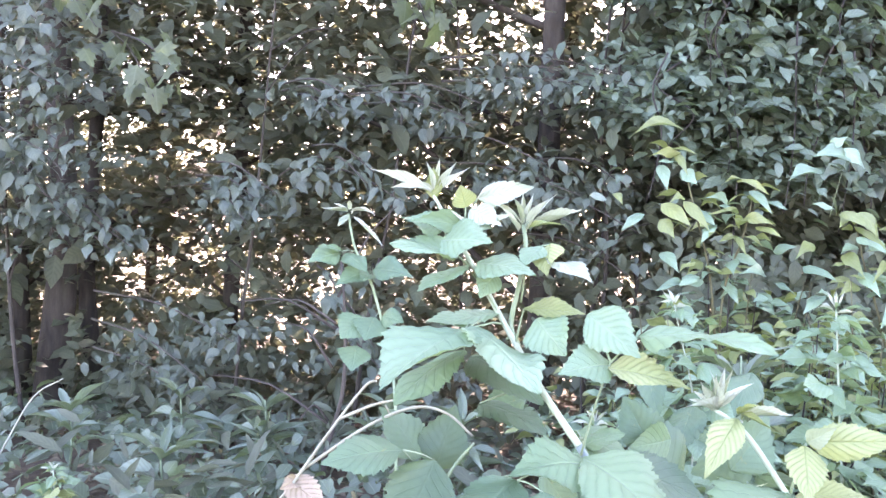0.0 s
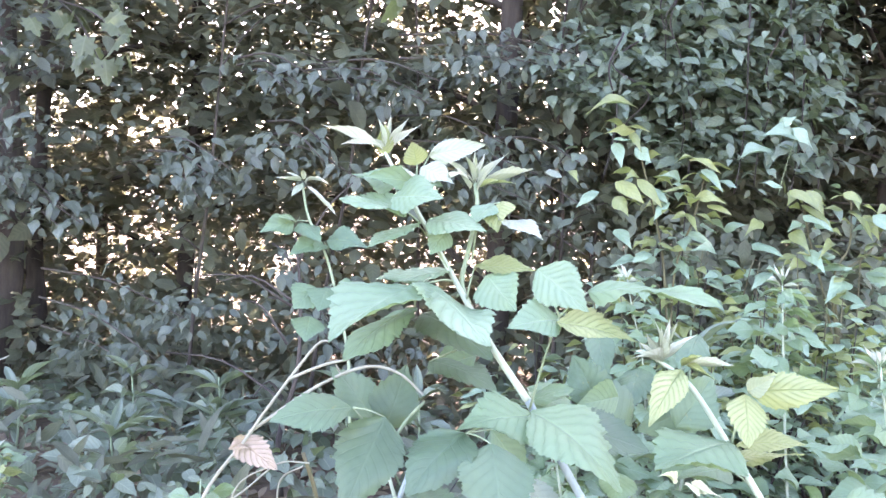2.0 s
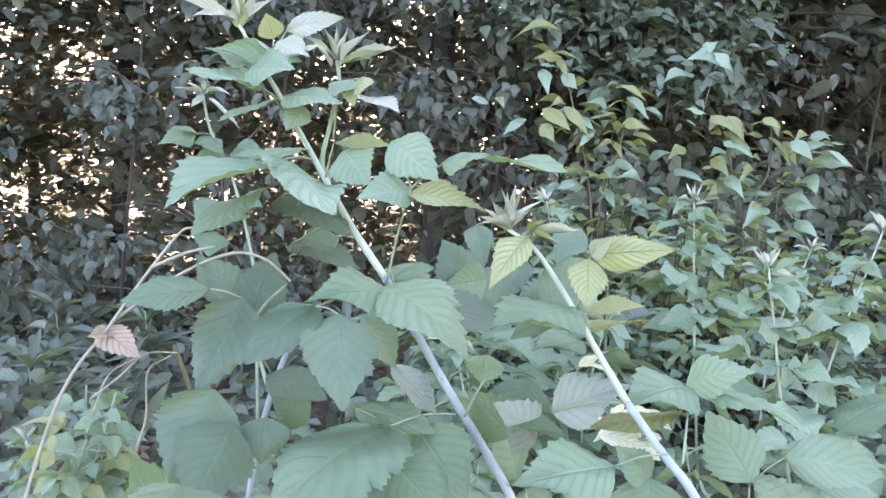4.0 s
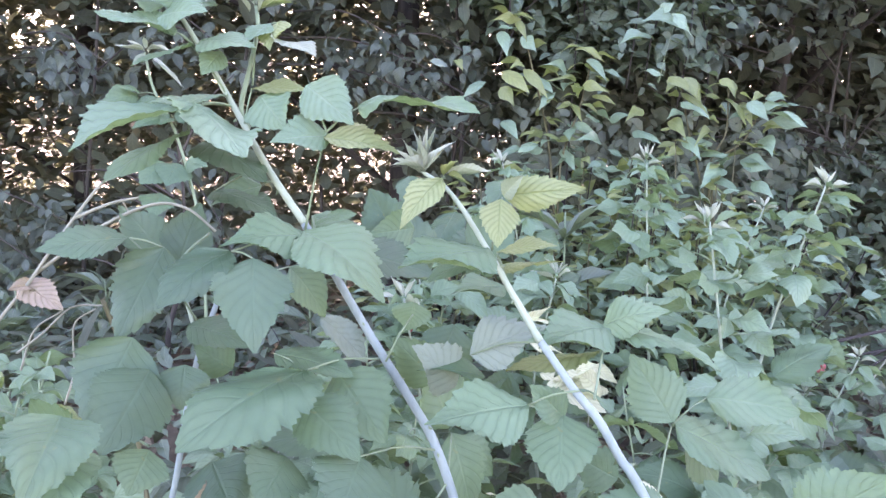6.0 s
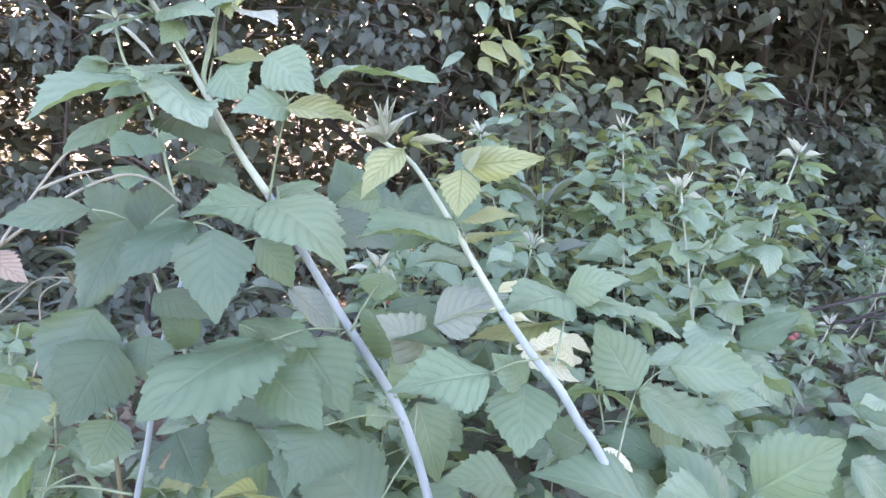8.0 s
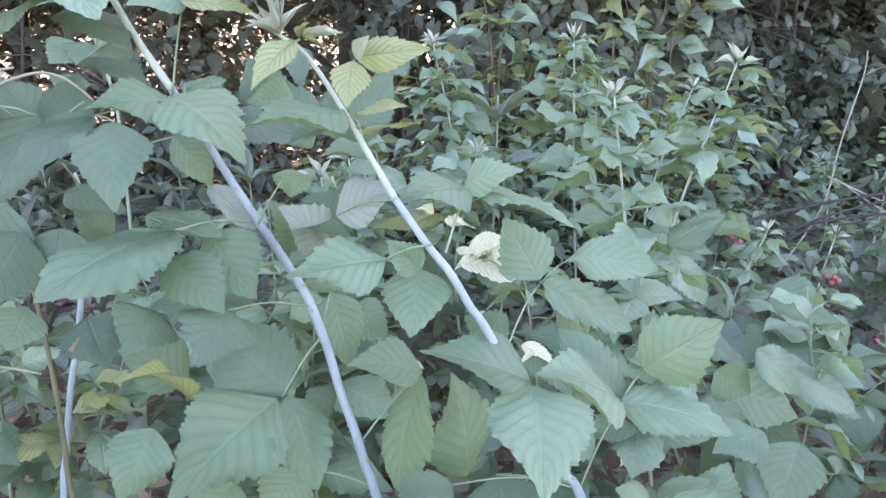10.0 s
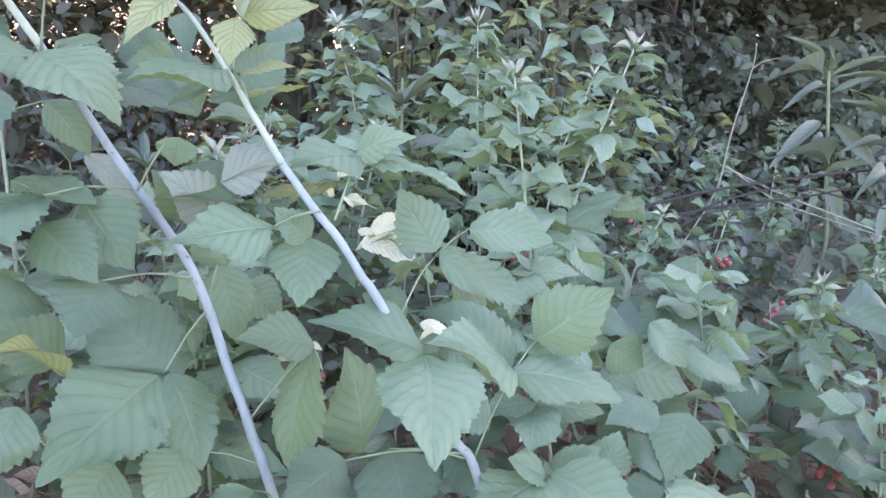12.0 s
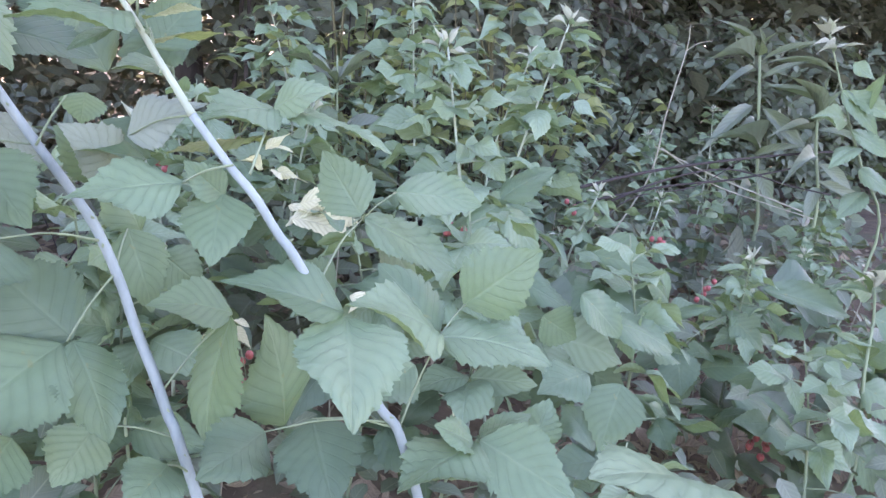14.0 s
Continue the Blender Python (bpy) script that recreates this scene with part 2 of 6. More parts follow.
def tube_data(line, r0, r1, sides=7, knobs=0.0):
    verts, faces, n = [], [], len(line)
    for i, c in enumerate(line):
        d = (line[min(i + 1, n - 1)] - line[max(i - 1, 0)]).normalized()
        a = d.cross(Vector((0.31, 0.95, 0.1))).normalized()
        b = d.cross(a)
        r = r0 + (r1 - r0) * i / (n - 1)
        r *= 1 + knobs * noise.noise(c * 31.0)
        for k in range(sides):
            w = 2 * math.pi * k / sides
            verts.append(c + (a * math.cos(w) + b * math.sin(w)) * r)
    for i in range(n - 1):
        for k in range(sides):
            q = (k + 1) % sides
            faces.append((i * sides + k, i * sides + q, (i + 1) * sides + q, (i + 1) * sides + k))
    faces.append(tuple(range(sides))[::-1])
    faces.append(tuple((n - 1) * sides + k for k in range(sides)))
    return verts, faces


def tube(name, points, r0, r1, material, parent=None, sides=7, steps=5, knobs=0.0, label=""):
    line = smooth_line(points, steps)
    at = AT[parent].translation if parent else Vector(points[0])
    v, f = tube_data([q - at for q in line], r0, r1, sides, knobs)
    return part(name, mesh_of(name, v, f, material), parent, Matrix.Translation(at), label)


def blade(rows, cols, half_width, teeth=0.0, arch=0.08, fold=0.1, pleat=0.0, veins=8, wave=0.0, seed=0):
    """A leaf blade of length 1 along x and width 1 across y, from stalk to tip; arched, folded along its midrib and pleated."""
    rnd = random.Random(seed)
    ph = rnd.uniform(0, 6)
    big = {s: [rnd.uniform(0.45, 1.35) for _ in range(veins + 3)] for s in (-1, 1)}
    shift = {s: rnd.uniform(0, 0.5) for s in (-1, 1)}
    verts, uvs, faces = [], [], []
    for i in range(rows + 1):
        u = i / rows
        w = half_width(u)
        fine = {s: rnd.uniform(0.5, 1.2) * (0.5 if i % 2 else -0.35) for s in (-1, 1)}
        for j in range(-cols, cols + 1):
            v = j / cols
            ww, x = w, u
            if abs(v) == 1 and 0 < i < rows:
                at = u * (veins + 1) + shift[v]
                saw = at % 1.0
                ww = w * (1 + teeth * (big[v][int(at)] * (1.8 * saw - 0.9) + fine[v]) * min(1, 5 * u))
                x = u + teeth * 0.22 * saw * big[v][int(at)]
            z = arch * 4 * u * (1 - u) + fold * abs(v) * ww - 0.10 * fold * v * v
            z += pleat * abs(math.sin(math.pi * (u - 0.30 * abs(v)) * veins)) * min(1, 3 * abs(v)) * (1 - u * 0.5)
            z += wave * abs(v) * math.sin(5 * u + ph + 2 * v) * w * 2
            verts.append((x, ww * v, z))
            uvs.append((u, 0.5 + 0.5 * v))
    k = 2 * cols + 1
    for i in range(rows):
        for j in range(k - 1):
            a = i * k + j
            faces.append((a, a + k, a + k + 1, a + 1))
    return verts, faces, uvs


def ovate(u):
    """Broad and rounded above the stalk, drawn out to a long tip."""
    if u < 0.36:
        return 0.5 * math.sin(math.pi / 2 * u / 0.36) ** 0.7 + 0.008
    v = (u - 0.36) / 0.64
    return 0.5 * max(0.0, 1 - v) ** 0.95 * (1 + 0.9 * v * (1 - v)) + (0.006 if u < 1 else 0)


def oval(u):
    return 0.52 * max(0.0, math.sin(math.pi * u ** 0.74)) ** 0.95 * (1 - 0.55 * max(0.0, u - 0.45) / 0.55) + 0.006 * (1 - u)


def lance(u):
    return 0.5 * max(0.0, math.sin(math.pi * u ** 0.75)) ** 1.1 + 0.006 * (1 - u)


TEMPLATES = {}


def template(kind, shape, variant):
    key = (kind, shape, variant)
    if key in TEMPLATES:
        return TEMPLATES[key]
    r = random.Random(variant * 7 + len(TEMPLATES))
    mat = M.get(kind) or {"shrub": SHRUB_LEAF, "gloss": SHRUB_PALE, "lance": HERB_LEAF, "dry": SUNLIT_DRY, "branch": BRANCH_SINGLE, "vine": VINE_SINGLE, "maple": MAPLE_SINGLE}[kind]
    if shape == "raspberry":
        v, f, q = blade(60, 4, ovate, 0.085, r.uniform(0.02, 0.10), r.uniform(-0.12, 0.18), 0.008 if kind in "gd" else 0.022, 8, r.uniform(0.04, 0.13), variant)
    elif shape == "young":
        v, f, q = blade(20, 2, lance, 0.07, r.uniform(-0.10, 0.14), r.uniform(0.25, 0.6), 0.02, 8, 0.08, variant)
    elif shape == "small":
        v, f, q = blade(26, 3, ovate, 0.09, r.uniform(0.0, 0.14), r.uniform(-0.10, 0.25), 0.014, 7, r.uniform(0.05, 0.18), variant)
    elif shape in ("heart", "maple"):
        v, f, q = small_leaf(shape)
    elif shape == "oval":
        v, f, q = blade(9, 2, oval, 0.0, r.uniform(0.04, 0.18), r.uniform(-0.08, 0.22), 0.0, 6, r.uniform(0.02, 0.14), variant)
    else:
        v, f, q = blade(8, 2, lance, 0.0, r.uniform(0.04, 0.13), r.uniform(0.1, 0.35), 0.0, 8, r.uniform(0, 0.1), variant)
    TEMPLATES[key] = mesh_of("leaf_" + shape, v, f, mat, q)
    return TEMPLATES[key]


def leaf_pose(base, tip, width, roll):
    b, p = Vector(base), Vector(tip)
    x = p - b
    size = x.length
    x.normalize()
    z = Vector((0, 0, 1))
    z = z - x * z.dot(x)
    if z.length < 0.25:
        z = Vector((0, -1, 0)) + x * x.y
    z.normalize()
    y = z.cross(x)
    a = radians(roll)
    n = z * math.cos(a) - y * math.sin(a)
    y = n.cross(x)
    m = Matrix((x, y, n)).transposed().to_4x4()
    return Matrix.Translation(b) @ m @ Matrix.Diagonal((size, width, size, 1))


COUNT = [0]


def leaflet(parent, base, tip, width, roll, kind="g", shape=None, name="leaflet"):
    COUNT[0] += 1
    size = (Vector(tip) - Vector(base)).length
    if kind == "l":
        kind, shape, name = "lance", "lance", "leaf"
        width *= 0.66
    elif kind == "w":
        kind, shape, name = "dry", "small", "leaf"
    elif kind in ("s", "o"):
        kind, shape, name = "shrub" if kind == "s" else "gloss", "oval", "leaf"
        width = min(width * 0.8, 0.5 * size)
    shape = shape or ("young" if width < 0.4 * size and kind in "pyu" and width < 0.02 else "raspberry")
    if shape == "young":
        width *= 0.64
        kind = "q" if kind == "p" else kind
    return part(name, template(kind, shape, COUNT[0] % 9), parent, leaf_pose(base, tip, width, roll))


def leaf_stalk(plant, foot, joint, material=None, r=0.0009):
    a, b = Vector(foot), Vector(joint)
    mid = (a + b) / 2 + Vector((0, 0, 0.06 * (b - a).length))
    return tube("leaf_stalk", [a, mid, b], r * 1.25, r * 0.8, material or GREEN_STEM, plant, 6, 4)


def thorns(plant, points, r, n, seed):
    """Hooked prickles, standing off a cane."""
    rnd = random.Random(seed)
    line = smooth_line(points, 12)
    for i in range(n):
        k = int((i + rnd.random()) / n * (len(line) - 2))
        d = (line[k + 1] - line[k]).normalized()
        a = d.cross(Vector((rnd.uniform(-1, 1), rnd.uniform(-1, 1), 0.2))).normalized()
        c = line[k] + a * r * 0.7
        b = d.cross(a)
        s = rnd.uniform(0.003, 0.005)
        v = [c + d * s * 0.45, c - d * s * 0.45, c + b * s * 0.25, c - b * s * 0.25, c + a * s + d * s * 0.35]
        v = [q - AT[plant].translation for q in v]
        part("thorn", mesh_of("thorn", v, [(0, 2, 4), (2, 1, 4), (1, 3, 4), (3, 0, 4)], GREEN_STEM), plant, AT[plant].copy())


# ---- ground ----
def ground_z(x, y):
    fall = -0.10 * min(max(0.0, y - 2.0), 5.0)
    far = min(1.0, max(0.0, (math.hypot(x, y) - 9) / 10))
    return (fall + 0.05 * noise.noise(Vector((x * 0.7, y * 0.7, 0))) + 0.02 * noise.noise(Vector((x * 3, y * 3, 4)))) * (1 - far) - 0.5 * far


def build_ground():
    xs = sorted(set([round(-6 + 0.15 * i, 3) for i in range(94)] + [s * d for d in (9, 13, 20, 35, 70, 150, 400, 1200, 3000) for s in (-1, 1)]))
    ys = sorted(set([round(-3 + 0.15 * i, 3) for i in range(80)] + [11, 14, 20, 35, 70, 150, 400, 1200, 3000, -5, -9, -15, -30, -80, -300, -1200, -3000]))
    v = [(x, y, ground_z(x, y)) for y in ys for x in xs]
    n = len(xs)
    f = [(j * n + i, j * n + i + 1, (j + 1) * n + i + 1, (j + 1) * n + i) for j in range(len(ys) - 1) for i in range(n - 1)]
    ob = part("ground", mesh_of("ground", v, f, SOIL))
    tagged(ob, "dark woodland soil under leaf litter and undergrowth", "ground", kind="structure")


build_ground()

# ---- the two tall raspberry canes, their side shoots and the dry stems beside them ----
c1 = thing("raspberry_cane", (0.42, 0.47, 0.0), "tall raspberry cane with whitish blue stem and pale young tips", "raspberry plant", "raspberry canes")
C1 = [(0.015, 0.700, 1.013), (0.033, 0.700, 0.983), (0.054, 0.700, 0.950), (0.086, 0.688, 0.897), (0.118, 0.660, 0.846), (0.149, 0.638, 0.804), (0.180, 0.632, 0.754), (0.201, 0.625, 0.720), (0.223, 0.618, 0.686), (0.245, 0.610, 0.653), (0.263, 0.600, 0.623), (0.279, 0.588, 0.582), (0.290, 0.578, 0.545), (0.304, 0.568, 0.505), (0.313, 0.560, 0.475), (0.325, 0.550, 0.440)]
C1 += [(0.375, 0.51, 0.25), (0.42, 0.47, -0.02)]
tube("cane", C1[5:], 0.0034, 0.0050, CANE, c1, 10, 6, 0.05, "pale blue-white bloomed stem")
tube("cane_top", C1[:6], 0.0016, 0.0034, PALE_STEM, c1, 10, 6, 0.05, "pale green young stem")
C1b = [(0.101, 0.720, 0.989), (0.103, 0.710, 0.967), (0.097, 0.700, 0.931), (0.091, 0.692, 0.898), (0.098, 0.683, 0.880)]
tube("side_shoot", C1b, 0.0020, 0.0026, GREEN_STEM, c1, 8, 5, 0.05, "green forked side shoot")
thorns(c1, C1[3:], 0.0058, 16, 3)
c2 = thing("raspberry_cane", (0.61, 0.44, 0.0), "leaning raspberry cane with pale blue stem and silvery tip", "raspberry plant", "raspberry canes")
C2 = [(0.239, 0.575, 0.856), (0.263, 0.568, 0.839), (0.292, 0.556, 0.797), (0.306, 0.546, 0.773), (0.319, 0.540, 0.752), (0.331, 0.530, 0.732), (0.356, 0.515, 0.698), (0.373, 0.505, 0.678), (0.391, 0.500, 0.649), (0.407, 0.495, 0.626), (0.473, 0.485, 0.509), (0.501, 0.480, 0.459)]
C2 += [(0.57, 0.465, 0.22), (0.61, 0.44, -0.02)]
tube("cane", C2[5:], 0.0031, 0.0046, CANE, c2, 10, 6, 0.05, "pale blue-white bloomed stem")
tube("cane_top", C2[:6], 0.0016, 0.0031, PALE_STEM, c2, 10, 6, 0.05, "pale green young stem")
thorns(c2, C2[2:], 0.0048, 12, 5)
c3 = thing("raspberry_cane", (0.0, 0.70, 0.0), "short raspberry cane half hidden among leaves", "raspberry plant", "raspberry canes")
C3 = [(0.060, 0.790, 0.704), (0.052, 0.780, 0.680), (0.044, 0.774, 0.655), (0.034, 0.770, 0.610), (0.021, 0.765, 0.522), (0.010, 0.760, 0.464), (0.002, 0.750, 0.394), (-0.002, 0.740, 0.350)]
C3B = [(0.028, 0.785, 0.700), (0.036, 0.780, 0.675), (0.044, 0.774, 0.655)]
C3 += [(0.0, 0.72, 0.2), (0.0, 0.70, -0.02)]
tube("cane", C3, 0.0030, 0.0040, CANE, c3, 8, 5, 0.05)
tube("side_shoot", C3B, 0.0018, 0.0024, PALE_STEM, c3, 8, 5, 0.05)
c4 = thing("old_cane", (0.07, 0.63, 0.0), "old olive-brown raspberry stem with few leaves", "raspberry plant", "raspberry canes")
BR = [(-0.058, 0.800, 0.698), (-0.040, 0.800, 0.643), (-0.019, 0.780, 0.543), (-0.013, 0.770, 0.521), (-0.002, 0.750, 0.463), (0.007, 0.730, 0.405), (0.014, 0.710, 0.376)]
BR += [(0.05, 0.66, 0.2), (0.07, 0.63, -0.02)]
tube("cane", BR, 0.0022, 0.0032, OLD_STEM, c4, 8, 5, 0.12)
s1 = thing("raspberry_shoot", (-0.03, 1.36, 0.0), "slender raspberry shoot with pale drooping tip leaves", "raspberry plant", "raspberry canes")
S1 = [(-0.149, 1.440, 0.988), (-0.134, 1.440, 0.924), (-0.098, 1.440, 0.852), (-0.060, 1.430, 0.719), (-0.044, 1.400, 0.621)]
S1 += [(-0.03, 1.37, 0.3), (-0.03, 1.36, -0.02)]
tube("cane", S1, 0.0024, 0.0034, GREEN_STEM, s1, 8, 5)
d1 = thing("dead_plant", (-0.24, 0.70, 0.0), "bent straw-coloured dead stem with one pink withered leaf", "dead stem")
DRY = [(-0.034, 0.760, 0.826), (-0.045, 0.760, 0.821), (-0.070, 0.755, 0.787), (-0.107, 0.750, 0.730), (-0.159, 0.740, 0.639)]
DRY += [(-0.21, 0.72, 0.40), (-0.24, 0.70, -0.02)]
tube("stem", DRY, 0.0012, 0.0021, DRY_STEM, d1, 7, 6)
DRY2 = [(-0.012, 0.760, 0.808), (-0.037, 0.757, 0.802), (-0.070, 0.755, 0.787)]
tube("twig", DRY2, 0.0012, 0.0018, DRY_STEM, d1, 6, 5)
DRY3 = [(0.063, 0.740, 0.780), (0.037, 0.740, 0.801), (0.004, 0.750, 0.803), (-0.043, 0.750, 0.781), (-0.107, 0.755, 0.732)]
tube("tendril", DRY3, 0.0013, 0.0018, DRY_STEM, d1, 6, 6)
DR4 = [(-0.047, 0.760, 0.701), (-0.079, 0.770, 0.696), (-0.110, 0.780, 0.667), (-0.135, 0.780, 0.646)]
DR5 = [(-0.053, 0.760, 0.698), (-0.077, 0.770, 0.678), (-0.081, 0.780, 0.628), (-0.091, 0.780, 0.592)]
DR6 = [(-0.087, 0.770, 0.693), (-0.121, 0.790, 0.667), (-0.139, 0.800, 0.622)]
DR7 = [(-0.024, 0.750, 0.804), (-0.017, 0.760, 0.789), (-0.001, 0.770, 0.771), (0.005, 0.780, 0.747)]
for line in (DR4, DR5, DR6, DR7):
    tube("tendril", line, 0.0008, 0.0013, DRY_STEM, d1, 5, 6)
OL = [(0.063, 0.700, 0.784), (0.043, 0.680, 0.765), (0.020, 0.660, 0.723)]
tube("stalk", OL, 0.0013, 0.0017, GREEN_STEM, c1, 6, 5)

leaflet(c1, (0.015, 0.700, 1.016), (-0.044, 0.700, 1.035), 0.011, -59, "p")
leaflet(c1, (0.015, 0.700, 1.015), (-0.025, 0.700, 1.018), 0.007, -57, "p")
leaflet(c1, (0.015, 0.700, 1.017), (0.007, 0.700, 1.044), 0.007, -79, "p")
leaflet(c1, (0.016, 0.700, 1.017), (0.019, 0.700, 1.047), 0.008, -2, "p")
leaflet(c1, (0.017, 0.700, 1.017), (0.035, 0.700, 1.045), 0.007, 72, "p")
leaflet(c1, (0.018, 0.700, 1.016), (0.047, 0.700, 1.040), 0.008, 64, "p")
leaflet(c1, (0.015, 0.700, 1.014), (-0.002, 0.700, 1.027), 0.007, -62, "p")
leaflet(c1, (0.015, 0.700, 1.010), (0.014, 0.700, 1.038), 0.016, 2, "y")
lf = leaf_stalk(c1, (0.045, 0.700, 0.987), (0.045, 0.700, 1.004))
leaflet(lf, (0.045, 0.700, 1.003), (0.039, 0.690, 1.023), 0.023, -140, "y")
lf = leaf_stalk(c1, (0.045, 0.700, 0.987), (0.056, 0.705, 1.012))
leaflet(lf, (0.056, 0.705, 1.012), (0.106, 0.690, 1.024), 0.024, 80, "p")
leaflet(c1, (0.100, 0.720, 0.989), (0.071, 0.720, 1.009), 0.007, -63, "p")
leaflet(c1, (0.100, 0.720, 0.990), (0.088, 0.720, 1.018), 0.007, -80, "p")
leaflet(c1, (0.101, 0.720, 0.990), (0.099, 0.720, 1.021), 0.008, -3, "p")
leaflet(c1, (0.101, 0.720, 0.990), (0.109, 0.720, 1.019), 0.007, 74, "p")
leaflet(c1, (0.102, 0.720, 0.989), (0.131, 0.720, 1.020), 0.009, 61, "p")
leaflet(c1, (0.103, 0.720, 0.987), (0.155, 0.720, 1.007), 0.012, 56, "p")
leaflet(c1, (0.102, 0.720, 0.988), (0.121, 0.720, 0.994), 0.008, 56, "p")
leaflet(c1, (0.096, 0.715, 0.983), (0.079, 0.700, 1.004), 0.007, -71, "p")
leaflet(c1, (0.103, 0.715, 0.983), (0.113, 0.700, 1.005), 0.007, 83, "p")
leaflet(c1, (0.105, 0.715, 0.986), (0.137, 0.700, 0.991), 0.007, 45, "y")
leaflet(c1, (0.051, 0.700, 0.985), (-0.010, 0.680, 0.988), 0.017, -55, "m")
leaflet(c1, (0.059, 0.700, 0.988), (0.085, 0.680, 0.999), 0.012, 61, "p")
leaflet(c1, (0.060, 0.700, 0.976), (0.032, 0.680, 1.000), 0.011, -75, "p")
leaflet(c2, (0.238, 0.575, 0.855), (0.216, 0.560, 0.866), 0.008, -52, "p")
leaflet(c2, (0.238, 0.575, 0.856), (0.224, 0.560, 0.879), 0.008, -89, "p")
leaflet(c2, (0.239, 0.575, 0.857), (0.230, 0.560, 0.888), 0.008, -132, "p")
leaflet(c2, (0.240, 0.575, 0.857), (0.241, 0.560, 0.891), 0.009, 163, "p")
leaflet(c2, (0.241, 0.575, 0.857), (0.247, 0.560, 0.890), 0.008, 127, "p")
leaflet(c2, (0.242, 0.575, 0.856), (0.263, 0.560, 0.880), 0.011, 71, "p")
leaflet(c2, (0.243, 0.575, 0.854), (0.213, 0.560, 0.860), 0.008, -47, "p")
leaflet(c2, (0.240, 0.575, 0.857), (0.235, 0.560, 0.885), 0.009, -158, "p")
leaflet(c2, (0.240, 0.575, 0.855), (0.254, 0.560, 0.874), 0.009, 75, "p")
leaflet(c2, (0.238, 0.575, 0.854), (0.219, 0.560, 0.872), 0.008, -68, "p")
leaflet(c2, (0.258, 0.570, 0.855), (0.289, 0.550, 0.860), 0.009, 42, "p")
leaflet(c2, (0.256, 0.570, 0.853), (0.263, 0.550, 0.866), 0.007, 45, "y")
leaflet(c2, (0.259, 0.570, 0.854), (0.277, 0.550, 0.847), 0.005, 33, "y")
lf = leaf_stalk(c2, (0.257, 0.568, 0.852), (0.249, 0.565, 0.847))
leaflet(lf, (0.254, 0.565, 0.851), (0.220, 0.530, 0.815), 0.025, -21, "y")
lf = leaf_stalk(c2, (0.295, 0.558, 0.797), (0.298, 0.545, 0.840))
leaflet(lf, (0.299, 0.545, 0.841), (0.355, 0.520, 0.851), 0.027, 73, "y")
leaflet(lf, (0.299, 0.545, 0.841), (0.307, 0.520, 0.859), 0.015, 114, "p")
leaflet(lf, (0.297, 0.545, 0.838), (0.291, 0.520, 0.805), 0.030, -1, "y")
leaflet(s1, (-0.149, 1.440, 0.992), (-0.195, 1.420, 0.997), 0.014, -45, "p")
leaflet(s1, (-0.150, 1.440, 0.993), (-0.173, 1.420, 1.006), 0.012, -50, "p")
leaflet(s1, (-0.148, 1.440, 0.995), (-0.146, 1.420, 1.012), 0.011, -19, "p")
leaflet(s1, (-0.145, 1.440, 0.991), (-0.098, 1.420, 0.989), 0.013, 40, "p")
leaflet(s1, (-0.149, 1.440, 0.986), (-0.165, 1.420, 0.963), 0.015, -30, "p")
leaflet(s1, (-0.139, 1.440, 0.983), (-0.081, 1.420, 0.932), 0.017, 41, "p")
leaflet(s1, (-0.143, 1.440, 0.987), (-0.118, 1.420, 1.000), 0.011, 47, "p")
lf = leaf_stalk(s1, (-0.134, 1.440, 0.919), (-0.163, 1.440, 0.917))
leaflet(lf, (-0.161, 1.440, 0.915), (-0.216, 1.400, 0.896), 0.043, -37, "g")
leaflet(lf, (-0.153, 1.440, 0.913), (-0.106, 1.400, 0.886), 0.048, 28, "g")
leaflet(lf, (-0.158, 1.440, 0.919), (-0.184, 1.400, 0.926), 0.028, -34, "g")
lf = leaf_stalk(s1, (-0.096, 1.440, 0.863), (-0.105, 1.440, 0.884))
leaflet(lf, (-0.099, 1.440, 0.886), (-0.022, 1.400, 0.878), 0.050, 37, "g")
leaflet(lf, (-0.108, 1.440, 0.883), (-0.164, 1.400, 0.857), 0.043, -36, "g")
leaflet(lf, (-0.103, 1.440, 0.877), (-0.116, 1.400, 0.866), 0.033, -16, "g")
lf = leaf_stalk(s1, (-0.081, 1.440, 0.811), (-0.090, 1.430, 0.801))
leaflet(lf, (-0.078, 1.430, 0.802), (-0.035, 1.390, 0.797), 0.037, 48, "g")
leaflet(lf, (-0.093, 1.430, 0.799), (-0.105, 1.390, 0.761), 0.067, -19, "g")
leaflet(lf, (-0.116, 1.430, 0.800), (-0.149, 1.390, 0.763), 0.065, -39, "g")
leaflet(lf, (-0.124, 1.430, 0.745), (-0.126, 1.390, 0.705), 0.061, -8, "g")
leaflet(d1, (-0.121, 0.760, 0.723), (-0.074, 0.730, 0.703), 0.032, 42, "k")
leaflet(d1, (-0.110, 0.760, 0.720), (-0.122, 0.730, 0.722), 0.017, -48, "k")
leaflet(c4, (0.038, 0.360, 0.741), (0.039, 0.300, 0.722), 0.042, -20, "g")
leaflet(c4, (0.040, 0.360, 0.728), (0.052, 0.300, 0.709), 0.034, -8, "g")
leaflet(c2, (0.260, 0.850, 0.832), (0.262, 0.800, 0.788), 0.032, 15, "g")
leaflet(c2, (0.313, 0.850, 0.793), (0.285, 0.800, 0.756), 0.039, -10, "g")
leaflet(c2, (0.377, 0.850, 0.834), (0.342, 0.800, 0.795), 0.039, -12, "g")
leaflet(c3, (0.100, 0.560, 0.606), (0.075, 0.530, 0.610), 0.024, -45, "k")
